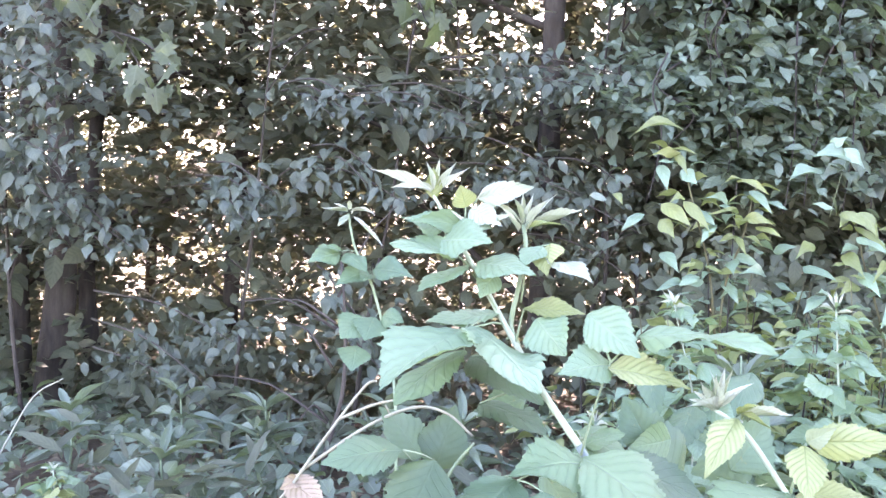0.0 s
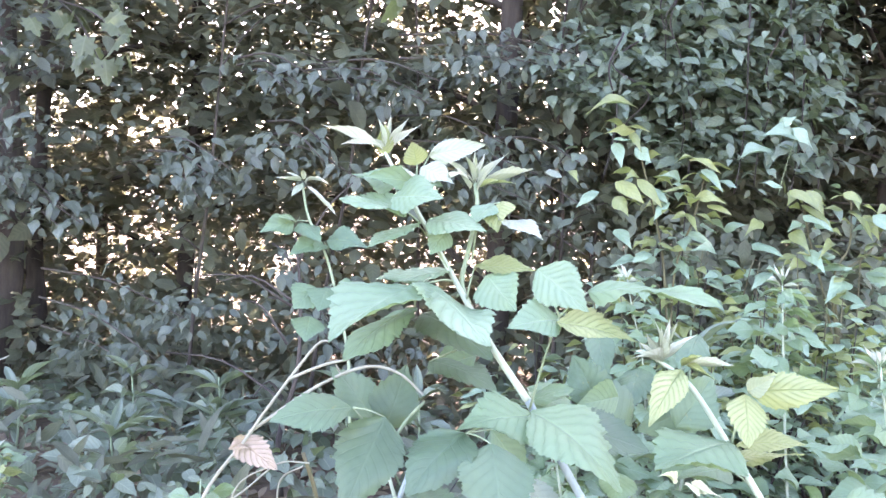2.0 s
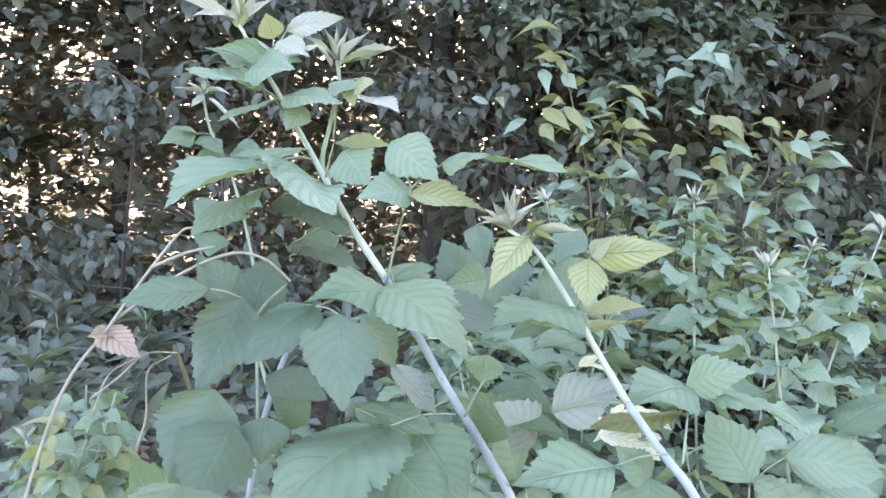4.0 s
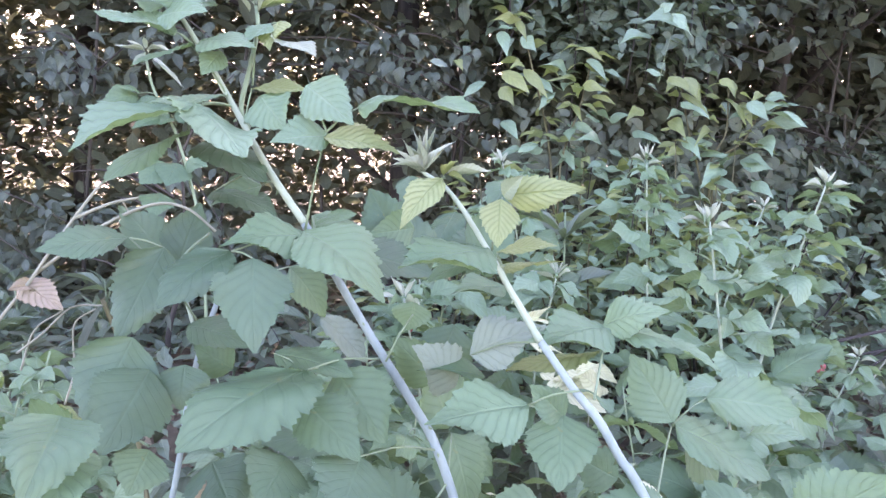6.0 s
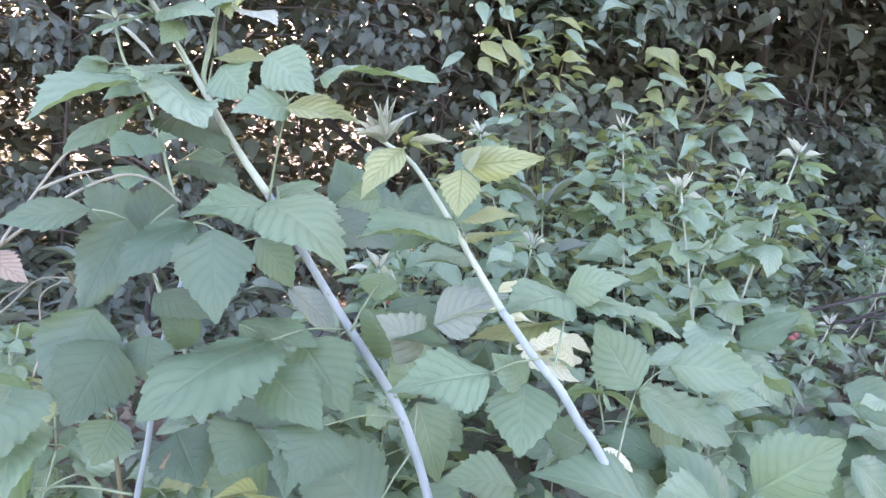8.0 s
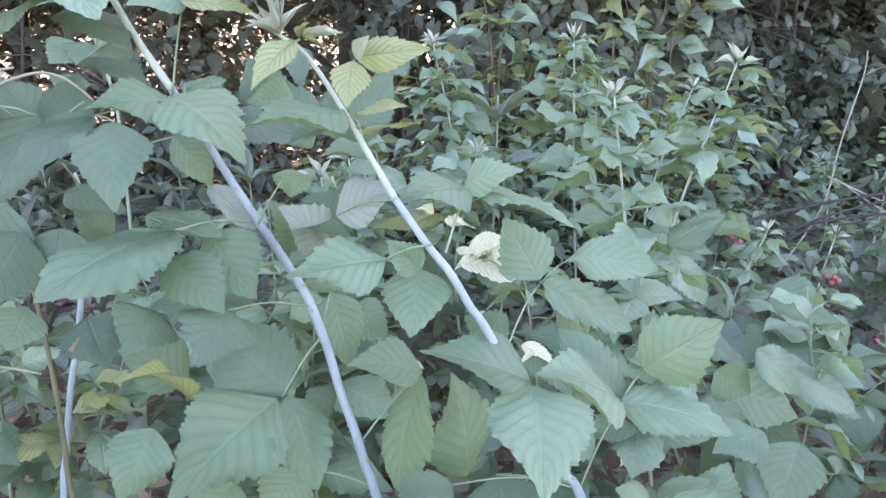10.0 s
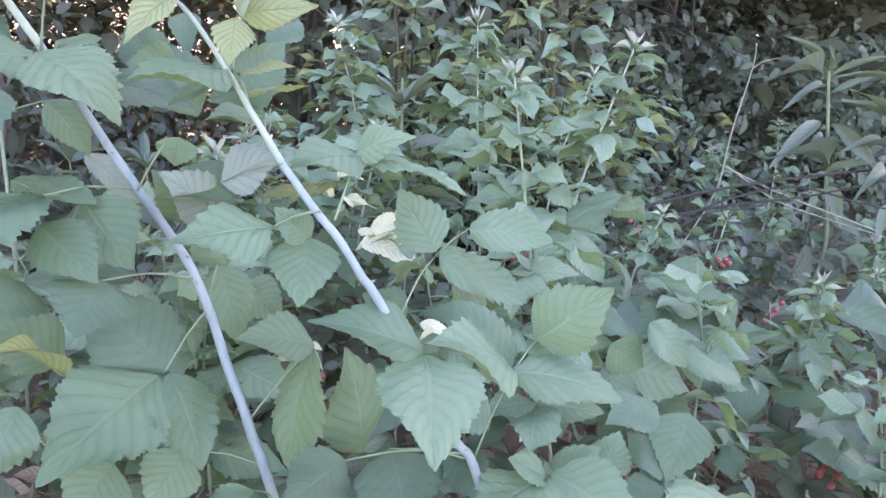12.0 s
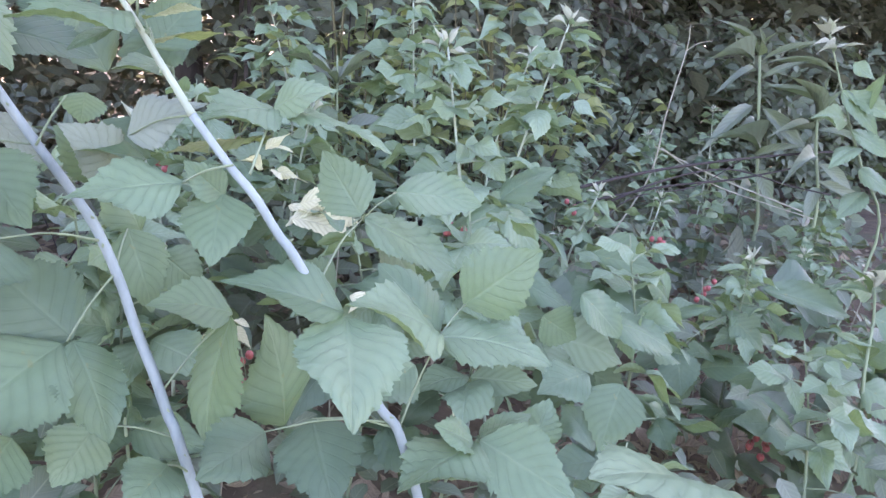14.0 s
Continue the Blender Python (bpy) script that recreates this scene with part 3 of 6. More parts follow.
leaflet(c3, (0.146, 0.560, 0.574), (0.108, 0.530, 0.580), 0.019, -45, "y")
leaflet(c3, (0.167, 0.560, 0.547), (0.134, 0.530, 0.589), 0.018, -68, "y")
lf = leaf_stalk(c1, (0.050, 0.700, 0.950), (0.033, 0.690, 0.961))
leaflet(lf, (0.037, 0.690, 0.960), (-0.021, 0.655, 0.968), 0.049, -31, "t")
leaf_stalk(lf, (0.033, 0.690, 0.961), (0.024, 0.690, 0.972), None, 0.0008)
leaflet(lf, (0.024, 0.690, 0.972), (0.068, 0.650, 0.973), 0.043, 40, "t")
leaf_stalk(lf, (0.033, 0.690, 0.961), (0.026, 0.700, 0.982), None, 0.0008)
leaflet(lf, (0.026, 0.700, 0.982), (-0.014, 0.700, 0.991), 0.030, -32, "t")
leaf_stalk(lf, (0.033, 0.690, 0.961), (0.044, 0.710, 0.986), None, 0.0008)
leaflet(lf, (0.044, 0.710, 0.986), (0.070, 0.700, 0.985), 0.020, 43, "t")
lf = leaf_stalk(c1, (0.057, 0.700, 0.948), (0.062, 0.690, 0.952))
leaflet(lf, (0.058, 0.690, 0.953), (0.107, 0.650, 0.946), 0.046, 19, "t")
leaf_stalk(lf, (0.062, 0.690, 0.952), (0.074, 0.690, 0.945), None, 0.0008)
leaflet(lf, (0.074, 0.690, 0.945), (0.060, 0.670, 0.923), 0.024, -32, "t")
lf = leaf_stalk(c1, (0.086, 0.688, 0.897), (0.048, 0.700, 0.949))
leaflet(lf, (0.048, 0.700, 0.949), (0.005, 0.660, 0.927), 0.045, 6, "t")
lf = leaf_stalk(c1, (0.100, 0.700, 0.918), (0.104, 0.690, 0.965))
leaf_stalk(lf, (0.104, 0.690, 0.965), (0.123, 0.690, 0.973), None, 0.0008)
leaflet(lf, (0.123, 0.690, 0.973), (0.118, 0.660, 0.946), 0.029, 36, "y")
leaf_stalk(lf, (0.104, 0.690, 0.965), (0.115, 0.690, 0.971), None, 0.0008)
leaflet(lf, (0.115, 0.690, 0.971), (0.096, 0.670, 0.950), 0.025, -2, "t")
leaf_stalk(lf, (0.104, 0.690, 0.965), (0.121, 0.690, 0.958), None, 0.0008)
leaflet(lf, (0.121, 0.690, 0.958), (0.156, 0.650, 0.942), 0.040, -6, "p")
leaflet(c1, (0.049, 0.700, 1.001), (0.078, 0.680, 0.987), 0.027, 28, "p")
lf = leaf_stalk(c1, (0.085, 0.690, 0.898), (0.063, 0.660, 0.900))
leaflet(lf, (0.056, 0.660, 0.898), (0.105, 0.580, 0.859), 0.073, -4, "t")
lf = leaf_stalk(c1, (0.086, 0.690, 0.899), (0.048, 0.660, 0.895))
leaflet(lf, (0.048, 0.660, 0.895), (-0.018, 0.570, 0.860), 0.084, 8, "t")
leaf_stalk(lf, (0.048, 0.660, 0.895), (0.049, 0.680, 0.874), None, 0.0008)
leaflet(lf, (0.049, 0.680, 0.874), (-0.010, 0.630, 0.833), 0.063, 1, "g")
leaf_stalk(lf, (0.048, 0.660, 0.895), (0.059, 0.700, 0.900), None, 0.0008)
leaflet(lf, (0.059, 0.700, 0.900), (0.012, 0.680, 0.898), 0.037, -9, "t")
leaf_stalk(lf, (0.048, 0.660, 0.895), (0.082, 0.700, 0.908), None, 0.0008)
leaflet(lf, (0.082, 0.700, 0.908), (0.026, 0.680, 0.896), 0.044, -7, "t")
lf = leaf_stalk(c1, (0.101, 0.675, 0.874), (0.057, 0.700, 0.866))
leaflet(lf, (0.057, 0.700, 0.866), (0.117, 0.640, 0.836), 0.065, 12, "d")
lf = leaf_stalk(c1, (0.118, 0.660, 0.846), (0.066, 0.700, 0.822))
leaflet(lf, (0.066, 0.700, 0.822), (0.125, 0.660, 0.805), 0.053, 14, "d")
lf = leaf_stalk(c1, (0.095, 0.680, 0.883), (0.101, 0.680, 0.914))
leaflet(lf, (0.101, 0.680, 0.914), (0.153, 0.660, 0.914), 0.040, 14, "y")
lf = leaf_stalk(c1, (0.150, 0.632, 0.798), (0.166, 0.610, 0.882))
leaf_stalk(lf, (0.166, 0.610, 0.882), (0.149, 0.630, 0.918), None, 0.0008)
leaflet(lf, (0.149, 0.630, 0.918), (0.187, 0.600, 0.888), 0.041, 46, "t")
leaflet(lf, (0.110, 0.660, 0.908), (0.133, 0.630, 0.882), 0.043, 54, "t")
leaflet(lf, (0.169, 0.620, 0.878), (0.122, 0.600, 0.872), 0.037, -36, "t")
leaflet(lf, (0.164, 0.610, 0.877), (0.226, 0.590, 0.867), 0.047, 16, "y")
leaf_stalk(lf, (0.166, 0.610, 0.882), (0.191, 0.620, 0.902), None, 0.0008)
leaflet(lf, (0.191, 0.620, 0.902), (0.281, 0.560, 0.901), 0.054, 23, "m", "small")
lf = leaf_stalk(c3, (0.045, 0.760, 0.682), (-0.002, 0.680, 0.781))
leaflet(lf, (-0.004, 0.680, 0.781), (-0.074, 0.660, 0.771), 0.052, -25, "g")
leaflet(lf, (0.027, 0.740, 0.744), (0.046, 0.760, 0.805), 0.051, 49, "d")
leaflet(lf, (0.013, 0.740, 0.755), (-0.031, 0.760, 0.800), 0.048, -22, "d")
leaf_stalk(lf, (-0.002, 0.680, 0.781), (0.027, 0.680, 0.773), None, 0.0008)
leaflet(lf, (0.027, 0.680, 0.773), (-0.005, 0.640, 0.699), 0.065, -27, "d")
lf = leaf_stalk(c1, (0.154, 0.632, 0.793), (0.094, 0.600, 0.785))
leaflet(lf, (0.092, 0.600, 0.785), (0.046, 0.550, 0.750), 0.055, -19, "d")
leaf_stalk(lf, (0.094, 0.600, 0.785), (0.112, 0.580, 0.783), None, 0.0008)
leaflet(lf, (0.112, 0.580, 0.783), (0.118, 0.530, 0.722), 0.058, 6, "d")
leaflet(lf, (0.155, 0.620, 0.794), (0.085, 0.590, 0.789), 0.056, -15, "m")
leaflet(lf, (0.149, 0.620, 0.799), (0.213, 0.560, 0.752), 0.072, 8, "m")
lf = leaf_stalk(c1, (0.184, 0.631, 0.748), (0.189, 0.680, 0.772))
leaflet(lf, (0.189, 0.680, 0.772), (0.266, 0.660, 0.756), 0.059, 37, "d")
lf = leaf_stalk(c1, (0.160, 0.636, 0.786), (0.155, 0.680, 0.805))
leaflet(lf, (0.155, 0.680, 0.805), (0.205, 0.660, 0.779), 0.043, 23, "g")
lf = leaf_stalk(c1, (0.126, 0.654, 0.835), (0.109, 0.700, 0.829))
leaflet(lf, (0.109, 0.700, 0.829), (0.063, 0.700, 0.809), 0.036, -30, "g")
leaflet(c3, (0.088, 0.660, 0.668), (0.055, 0.660, 0.691), 0.035, -72, "g")
leaflet(c3, (0.013, 0.620, 0.708), (-0.014, 0.580, 0.643), 0.068, -41, "d")
leaflet(c3, (0.054, 0.620, 0.685), (0.053, 0.600, 0.653), 0.042, -10, "d")
leaflet(c3, (0.164, 0.750, 0.694), (0.212, 0.750, 0.647), 0.048, 36, "u")
lf = leaf_stalk(c3, (0.060, 0.790, 0.704), (0.133, 0.750, 0.745))
leaflet(lf, (0.133, 0.750, 0.745), (0.169, 0.750, 0.694), 0.045, 55, "g")
lf = leaf_stalk(c1, (0.217, 0.620, 0.690), (0.152, 0.570, 0.696))
leaflet(lf, (0.154, 0.570, 0.696), (0.073, 0.470, 0.672), 0.094, -9, "g")
leaf_stalk(lf, (0.152, 0.570, 0.696), (0.179, 0.600, 0.686), None, 0.0008)
leaflet(lf, (0.179, 0.600, 0.686), (0.219, 0.560, 0.638), 0.063, 46, "g")
leaf_stalk(lf, (0.152, 0.570, 0.696), (0.153, 0.560, 0.676), None, 0.0008)
leaflet(lf, (0.153, 0.560, 0.676), (0.196, 0.520, 0.642), 0.050, 31, "g")
leaf_stalk(lf, (0.152, 0.570, 0.696), (0.128, 0.600, 0.701), None, 0.0008)
leaflet(lf, (0.128, 0.600, 0.701), (0.192, 0.580, 0.688), 0.049, 19, "g")
lf = leaf_stalk(c2, (0.358, 0.510, 0.700), (0.323, 0.528, 0.682))
leaflet(lf, (0.324, 0.528, 0.682), (0.242, 0.512, 0.673), 0.060, -15, "m")
leaf_stalk(lf, (0.323, 0.528, 0.682), (0.353, 0.530, 0.673), None, 0.0008)
leaflet(lf, (0.353, 0.530, 0.673), (0.341, 0.490, 0.629), 0.055, 0, "g")
leaf_stalk(lf, (0.323, 0.528, 0.682), (0.354, 0.530, 0.671), None, 0.0008)
leaflet(lf, (0.354, 0.530, 0.671), (0.325, 0.530, 0.698), 0.029, -77, "g")
leaflet(lf, (0.300, 0.580, 0.688), (0.243, 0.580, 0.693), 0.041, 0, "g")
lf = leaf_stalk(c1, (0.220, 0.610, 0.691), (0.243, 0.620, 0.730))
leaflet(lf, (0.280, 0.600, 0.675), (0.238, 0.580, 0.714), 0.044, -73, "u")
lf = leaf_stalk(c2, (0.331, 0.530, 0.732), (0.287, 0.580, 0.706))
leaflet(lf, (0.287, 0.580, 0.706), (0.345, 0.560, 0.736), 0.049, 35, "u")
leaflet(lf, (0.273, 0.660, 0.656), (0.229, 0.660, 0.699), 0.047, -82, "g")
leaflet(lf, (0.289, 0.680, 0.705), (0.274, 0.670, 0.652), 0.054, -46, "d")
leaflet(lf, (0.253, 0.700, 0.722), (0.248, 0.700, 0.694), 0.038, 8, "m")
lf = leaf_stalk(c2, (0.303, 0.548, 0.777), (0.290, 0.555, 0.798))
leaflet(lf, (0.290, 0.555, 0.798), (0.217, 0.500, 0.792), 0.066, 1, "m")
lf = leaf_stalk(c2, (0.306, 0.546, 0.773), (0.300, 0.560, 0.795))
leaflet(lf, (0.300, 0.560, 0.795), (0.340, 0.530, 0.806), 0.037, 9, "y")
lf = leaf_stalk(c2, (0.307, 0.545, 0.771), (0.304, 0.580, 0.788))
leaflet(lf, (0.304, 0.580, 0.788), (0.247, 0.570, 0.769), 0.044, -9, "g")
leaflet(c2, (0.252, 0.720, 0.791), (0.208, 0.700, 0.787), 0.038, -79, "g")
lf = leaf_stalk(c2, (0.370, 0.510, 0.693), (0.401, 0.575, 0.733))
leaflet(lf, (0.401, 0.575, 0.731), (0.333, 0.540, 0.723), 0.055, -8, "m")
leaflet(lf, (0.397, 0.575, 0.733), (0.443, 0.550, 0.752), 0.040, 36, "m")
leaflet(lf, (0.404, 0.575, 0.730), (0.491, 0.550, 0.701), 0.068, 6, "m")
leaf_stalk(lf, (0.401, 0.575, 0.733), (0.397, 0.580, 0.708), None, 0.0008)
leaflet(lf, (0.397, 0.580, 0.708), (0.315, 0.570, 0.695), 0.061, 8, "y")
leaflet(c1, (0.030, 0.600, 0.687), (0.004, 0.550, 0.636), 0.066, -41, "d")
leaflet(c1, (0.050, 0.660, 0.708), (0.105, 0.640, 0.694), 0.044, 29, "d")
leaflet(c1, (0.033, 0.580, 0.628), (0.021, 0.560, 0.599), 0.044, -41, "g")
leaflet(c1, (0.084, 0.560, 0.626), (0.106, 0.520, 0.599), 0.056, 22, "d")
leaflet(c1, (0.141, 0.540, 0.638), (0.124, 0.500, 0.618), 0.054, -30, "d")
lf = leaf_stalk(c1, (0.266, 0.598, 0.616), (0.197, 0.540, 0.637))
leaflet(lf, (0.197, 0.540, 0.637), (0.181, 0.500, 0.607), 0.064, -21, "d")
lf = leaf_stalk(c4, (0.062, 0.505, 0.603), (-0.005, 0.500, 0.613))
leaflet(lf, (-0.005, 0.500, 0.613), (-0.012, 0.460, 0.714), 0.078, -88, "g")
lf = leaf_stalk(c4, (0.037, 0.560, 0.640), (-0.018, 0.620, 0.629))
leaflet(lf, (-0.018, 0.620, 0.629), (-0.054, 0.600, 0.604), 0.035, -13, "y")
lf = leaf_stalk(c2, (0.421, 0.500, 0.604), (0.492, 0.630, 0.623))
leaf_stalk(lf, (0.492, 0.630, 0.623), (0.489, 0.620, 0.630), None, 0.0008)
leaflet(lf, (0.489, 0.620, 0.630), (0.458, 0.660, 0.683), 0.055, -53, "m")
leaf_stalk(lf, (0.492, 0.630, 0.623), (0.524, 0.630, 0.650), None, 0.0008)
leaflet(lf, (0.524, 0.630, 0.650), (0.602, 0.600, 0.645), 0.060, 44, "m")
leaflet(lf, (0.494, 0.630, 0.624), (0.586, 0.610, 0.576), 0.076, 30, "m")
leaf_stalk(lf, (0.492, 0.630, 0.623), (0.520, 0.660, 0.602), None, 0.0008)
leaflet(lf, (0.520, 0.660, 0.602), (0.563, 0.660, 0.543), 0.052, 57, "g")
lf = leaf_stalk(c2, (0.492, 0.485, 0.474), (0.525, 0.489, 0.562))
leaflet(lf, (0.438, 0.467, 0.593), (0.420, 0.370, 0.552), 0.077, -14, "m")
leaflet(lf, (0.436, 0.467, 0.597), (0.347, 0.480, 0.622), 0.067, -10, "g")
leaflet(lf, (0.525, 0.489, 0.562), (0.435, 0.460, 0.605), 0.075, -10, "m")
leaflet(lf, (0.528, 0.500, 0.559), (0.486, 0.550, 0.607), 0.058, -24, "g")
leaflet(lf, (0.525, 0.489, 0.562), (0.616, 0.456, 0.543), 0.071, 18, "m")
lf = leaf_stalk(c2, (0.525, 0.489, 0.562), (0.559, 0.520, 0.577))
leaflet(lf, (0.559, 0.522, 0.576), (0.612, 0.490, 0.636), 0.065, 77, "m")
lf = leaf_stalk(c1, (0.276, 0.590, 0.592), (0.239, 0.560, 0.546))
leaflet(lf, (0.235, 0.560, 0.544), (0.149, 0.490, 0.492), 0.088, -22, "g")
leaflet(lf, (0.243, 0.560, 0.546), (0.268, 0.527, 0.470), 0.062, 11, "g")
leaflet(lf, (0.243, 0.570, 0.544), (0.175, 0.600, 0.607), 0.079, -54, "d")
leaflet(c1, (0.208, 0.720, 0.574), (0.110, 0.700, 0.581), 0.072, -19, "d")
leaflet(c1, (0.146, 0.660, 0.516), (0.080, 0.660, 0.564), 0.059, -49, "g")
lf = leaf_stalk(c1, (0.309, 0.565, 0.493), (0.369, 0.590, 0.550))
leaflet(lf, (0.369, 0.590, 0.551), (0.298, 0.580, 0.566), 0.053, -27, "g")
leaflet(lf, (0.367, 0.580, 0.552), (0.344, 0.550, 0.447), 0.081, 20, "g")
leaflet(lf, (0.418, 0.587, 0.437), (0.397, 0.595, 0.547), 0.081, 38, "g")
lf = leaf_stalk(c1, (0.275, 0.591, 0.593), (0.285, 0.640, 0.614))
leaflet(lf, (0.285, 0.640, 0.614), (0.304, 0.620, 0.542), 0.055, 18, "g")
leaflet(c1, (0.296, 0.720, 0.587), (0.258, 0.720, 0.670), 0.065, -38, "g")
lf = leaf_stalk(c2, (0.486, 0.483, 0.486), (0.428, 0.520, 0.479))
leaflet(lf, (0.428, 0.520, 0.479), (0.434, 0.450, 0.432), 0.073, 18, "d")
lf = leaf_stalk(c2, (0.483, 0.483, 0.491), (0.390, 0.530, 0.465))
leaflet(lf, (0.390, 0.530, 0.465), (0.330, 0.480, 0.458), 0.058, -42, "d")
lf = leaf_stalk(c1, (0.330, 0.546, 0.423), (0.311, 0.520, 0.450))
leaflet(lf, (0.311, 0.520, 0.450), (0.277, 0.470, 0.440), 0.051, -32, "g")
leaflet(c1, (0.196, 0.560, 0.465), (0.164, 0.520, 0.436), 0.061, -39, "g")
lf = leaf_stalk(c1, (0.321, 0.554, 0.453), (0.255, 0.600, 0.446))
leaflet(lf, (0.255, 0.600, 0.446), (0.220, 0.580, 0.403), 0.057, -49, "m")
leaflet(c1, (0.140, 0.500, 0.555), (0.117, 0.470, 0.511), 0.049, -43, "g")
leaflet(c2, (0.317, 0.800, 0.539), (0.363, 0.800, 0.496), 0.053, 78, "g")
leaflet(c2, (0.514, 0.800, 0.489), (0.456, 0.800, 0.521), 0.055, -77, "g")
leaflet(c2, (0.548, 0.600, 0.481), (0.495, 0.580, 0.458), 0.057, -45, "g")
lf = leaf_stalk(c2, (0.525, 0.480, 0.430), (0.563, 0.470, 0.466))
leaflet(lf, (0.560, 0.470, 0.468), (0.474, 0.420, 0.464), 0.072, 11, "m")
leaflet(lf, (0.564, 0.470, 0.471), (0.630, 0.410, 0.439), 0.068, 39, "m")
leaflet(lf, (0.557, 0.470, 0.469), (0.516, 0.460, 0.497), 0.036, -43, "m")
leaflet(lf, (0.569, 0.480, 0.467), (0.623, 0.490, 0.478), 0.040, -2, "m")
leaflet(lf, (0.633, 0.500, 0.438), (0.659, 0.520, 0.475), 0.043, 18, "m")
leaflet(c2, (0.826, 0.460, 0.373), (0.652, 0.430, 0.444), 0.137, 3, "m")
leaflet(c2, (0.764, 0.620, 0.444), (0.691, 0.600, 0.434), 0.055, -24, "g")
leaflet(c2, (0.755, 0.720, 0.473), (0.808, 0.720, 0.439), 0.056, 87, "g")
leaflet(c2, (0.806, 0.720, 0.500), (0.861, 0.700, 0.444), 0.058, 53, "g")
leaflet(c2, (0.855, 0.720, 0.459), (0.945, 0.700, 0.418), 0.073, 33, "g")
leaflet(c2, (0.843, 0.660, 0.403), (0.798, 0.620, 0.338), 0.075, -11, "g")
leaflet(c2, (0.234, 0.720, 0.779), (0.209, 0.740, 0.826), 0.047, -52, "g")
leaflet(c2, (0.311, 0.720, 0.763), (0.353, 0.740, 0.813), 0.051, 64, "g")
lf = leaf_stalk(c1, (0.166, 0.635, 0.777), (0.157, 0.660, 0.798))
leaflet(lf, (0.157, 0.660, 0.798), (0.194, 0.660, 0.810), 0.028, 29, "m")
leaflet(c2, (0.344, 0.760, 0.773), (0.279, 0.740, 0.752), 0.053, -63, "g")
leaflet(c2, (0.270, 0.740, 0.736), (0.219, 0.760, 0.811), 0.067, -26, "d")
lf = leaf_stalk(c2, (0.312, 0.543, 0.763), (0.304, 0.580, 0.778))
leaflet(lf, (0.304, 0.580, 0.778), (0.355, 0.560, 0.789), 0.041, -4, "y")
lf = leaf_stalk(c2, (0.319, 0.540, 0.752), (0.322, 0.620, 0.756))
leaflet(lf, (0.322, 0.620, 0.756), (0.271, 0.600, 0.752), 0.040, -2, "g")


# ---- raspberry plants standing further off ----
def raspberry_plant(foot, tip, leaves, size, seed, stem=None, label="", tuft=True, kinds="mmgmt", rlow=0.15):
    """An upright cane: three-part leaves all round it, smaller and paler towards the tip."""
    rnd = random.Random(seed)
    foot, tip = Vector(foot), Vector(tip)
    foot.z = ground_z(foot.x, foot.y) - 0.02
    ob = thing("raspberry_plant", foot, label or "leafy raspberry plant with silvery young top leaves", "raspberry plant", "raspberry plants")
    mid = foot.lerp(tip, 0.55) + Vector((rnd.uniform(-0.06, 0.06), rnd.uniform(-0.05, 0.05), 0.03))
    line = smooth_line([foot, mid, tip], 10)
    tube("cane", [foot, mid, tip], 0.0038 if tuft else 0.0032, 0.0016 if tuft else 0.0011, stem or (PALE_STEM if tuft else GREEN_STEM), ob, 7, 8)
    turn = rnd.uniform(0, 6.28)
    for i in range(leaves):
        u = rlow + (0.97 - rlow) * ((i + 0.5) / leaves) ** 0.7
        at = line[int(u * (len(line) - 1))]
        turn += 2.4 + rnd.uniform(-0.4, 0.4)
        s = size * (1.0 - 0.55 * u ** 3) * rnd.uniform(0.8, 1.15)
        d = Vector((math.cos(turn), math.sin(turn) - 0.45, rnd.uniform(0.1, 0.5))).normalized()
        joint = at + d * s * rnd.uniform(0.25, 0.75)
        stalk = leaf_stalk(ob, at, joint, None, 0.0012)
        flat = Vector((d.x, d.y, 0)).normalized()
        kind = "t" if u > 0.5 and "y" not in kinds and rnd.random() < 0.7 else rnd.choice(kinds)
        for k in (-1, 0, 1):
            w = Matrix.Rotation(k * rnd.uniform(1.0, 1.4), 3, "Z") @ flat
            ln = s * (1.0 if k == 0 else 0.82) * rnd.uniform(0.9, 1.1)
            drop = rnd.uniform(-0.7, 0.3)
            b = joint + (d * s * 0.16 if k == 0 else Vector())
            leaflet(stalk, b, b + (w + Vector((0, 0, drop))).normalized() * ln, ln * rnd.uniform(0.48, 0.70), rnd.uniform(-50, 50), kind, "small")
    if tuft:
        for i in range(15):
            a = i * 2.4 + rnd.uniform(-0.3, 0.3)
            ring = i % 3
            rise = (rnd.uniform(0.9, 2.2), rnd.uniform(0.15, 0.6), rnd.uniform(-0.15, 0.3))[ring]
            d = Vector((math.cos(a), math.sin(a), rise)).normalized()
            ln = size * (0.34, 0.5, 0.62)[ring] * rnd.uniform(0.75, 1.15)
            b = tip + d * ln * 0.1 - Vector((0, 0, 0.009 * ring))
            e = b + d * ln - Vector((0, 0, (0, 0.12, 0.4)[ring] * ln))
            leaflet(ob, b, e, ln * (0.24, 0.24, 0.42)[ring], rnd.uniform(-35, 35), "t" if ring == 2 or i % 6 == 1 else "q", "young" if ring < 2 else "small")
    return ob


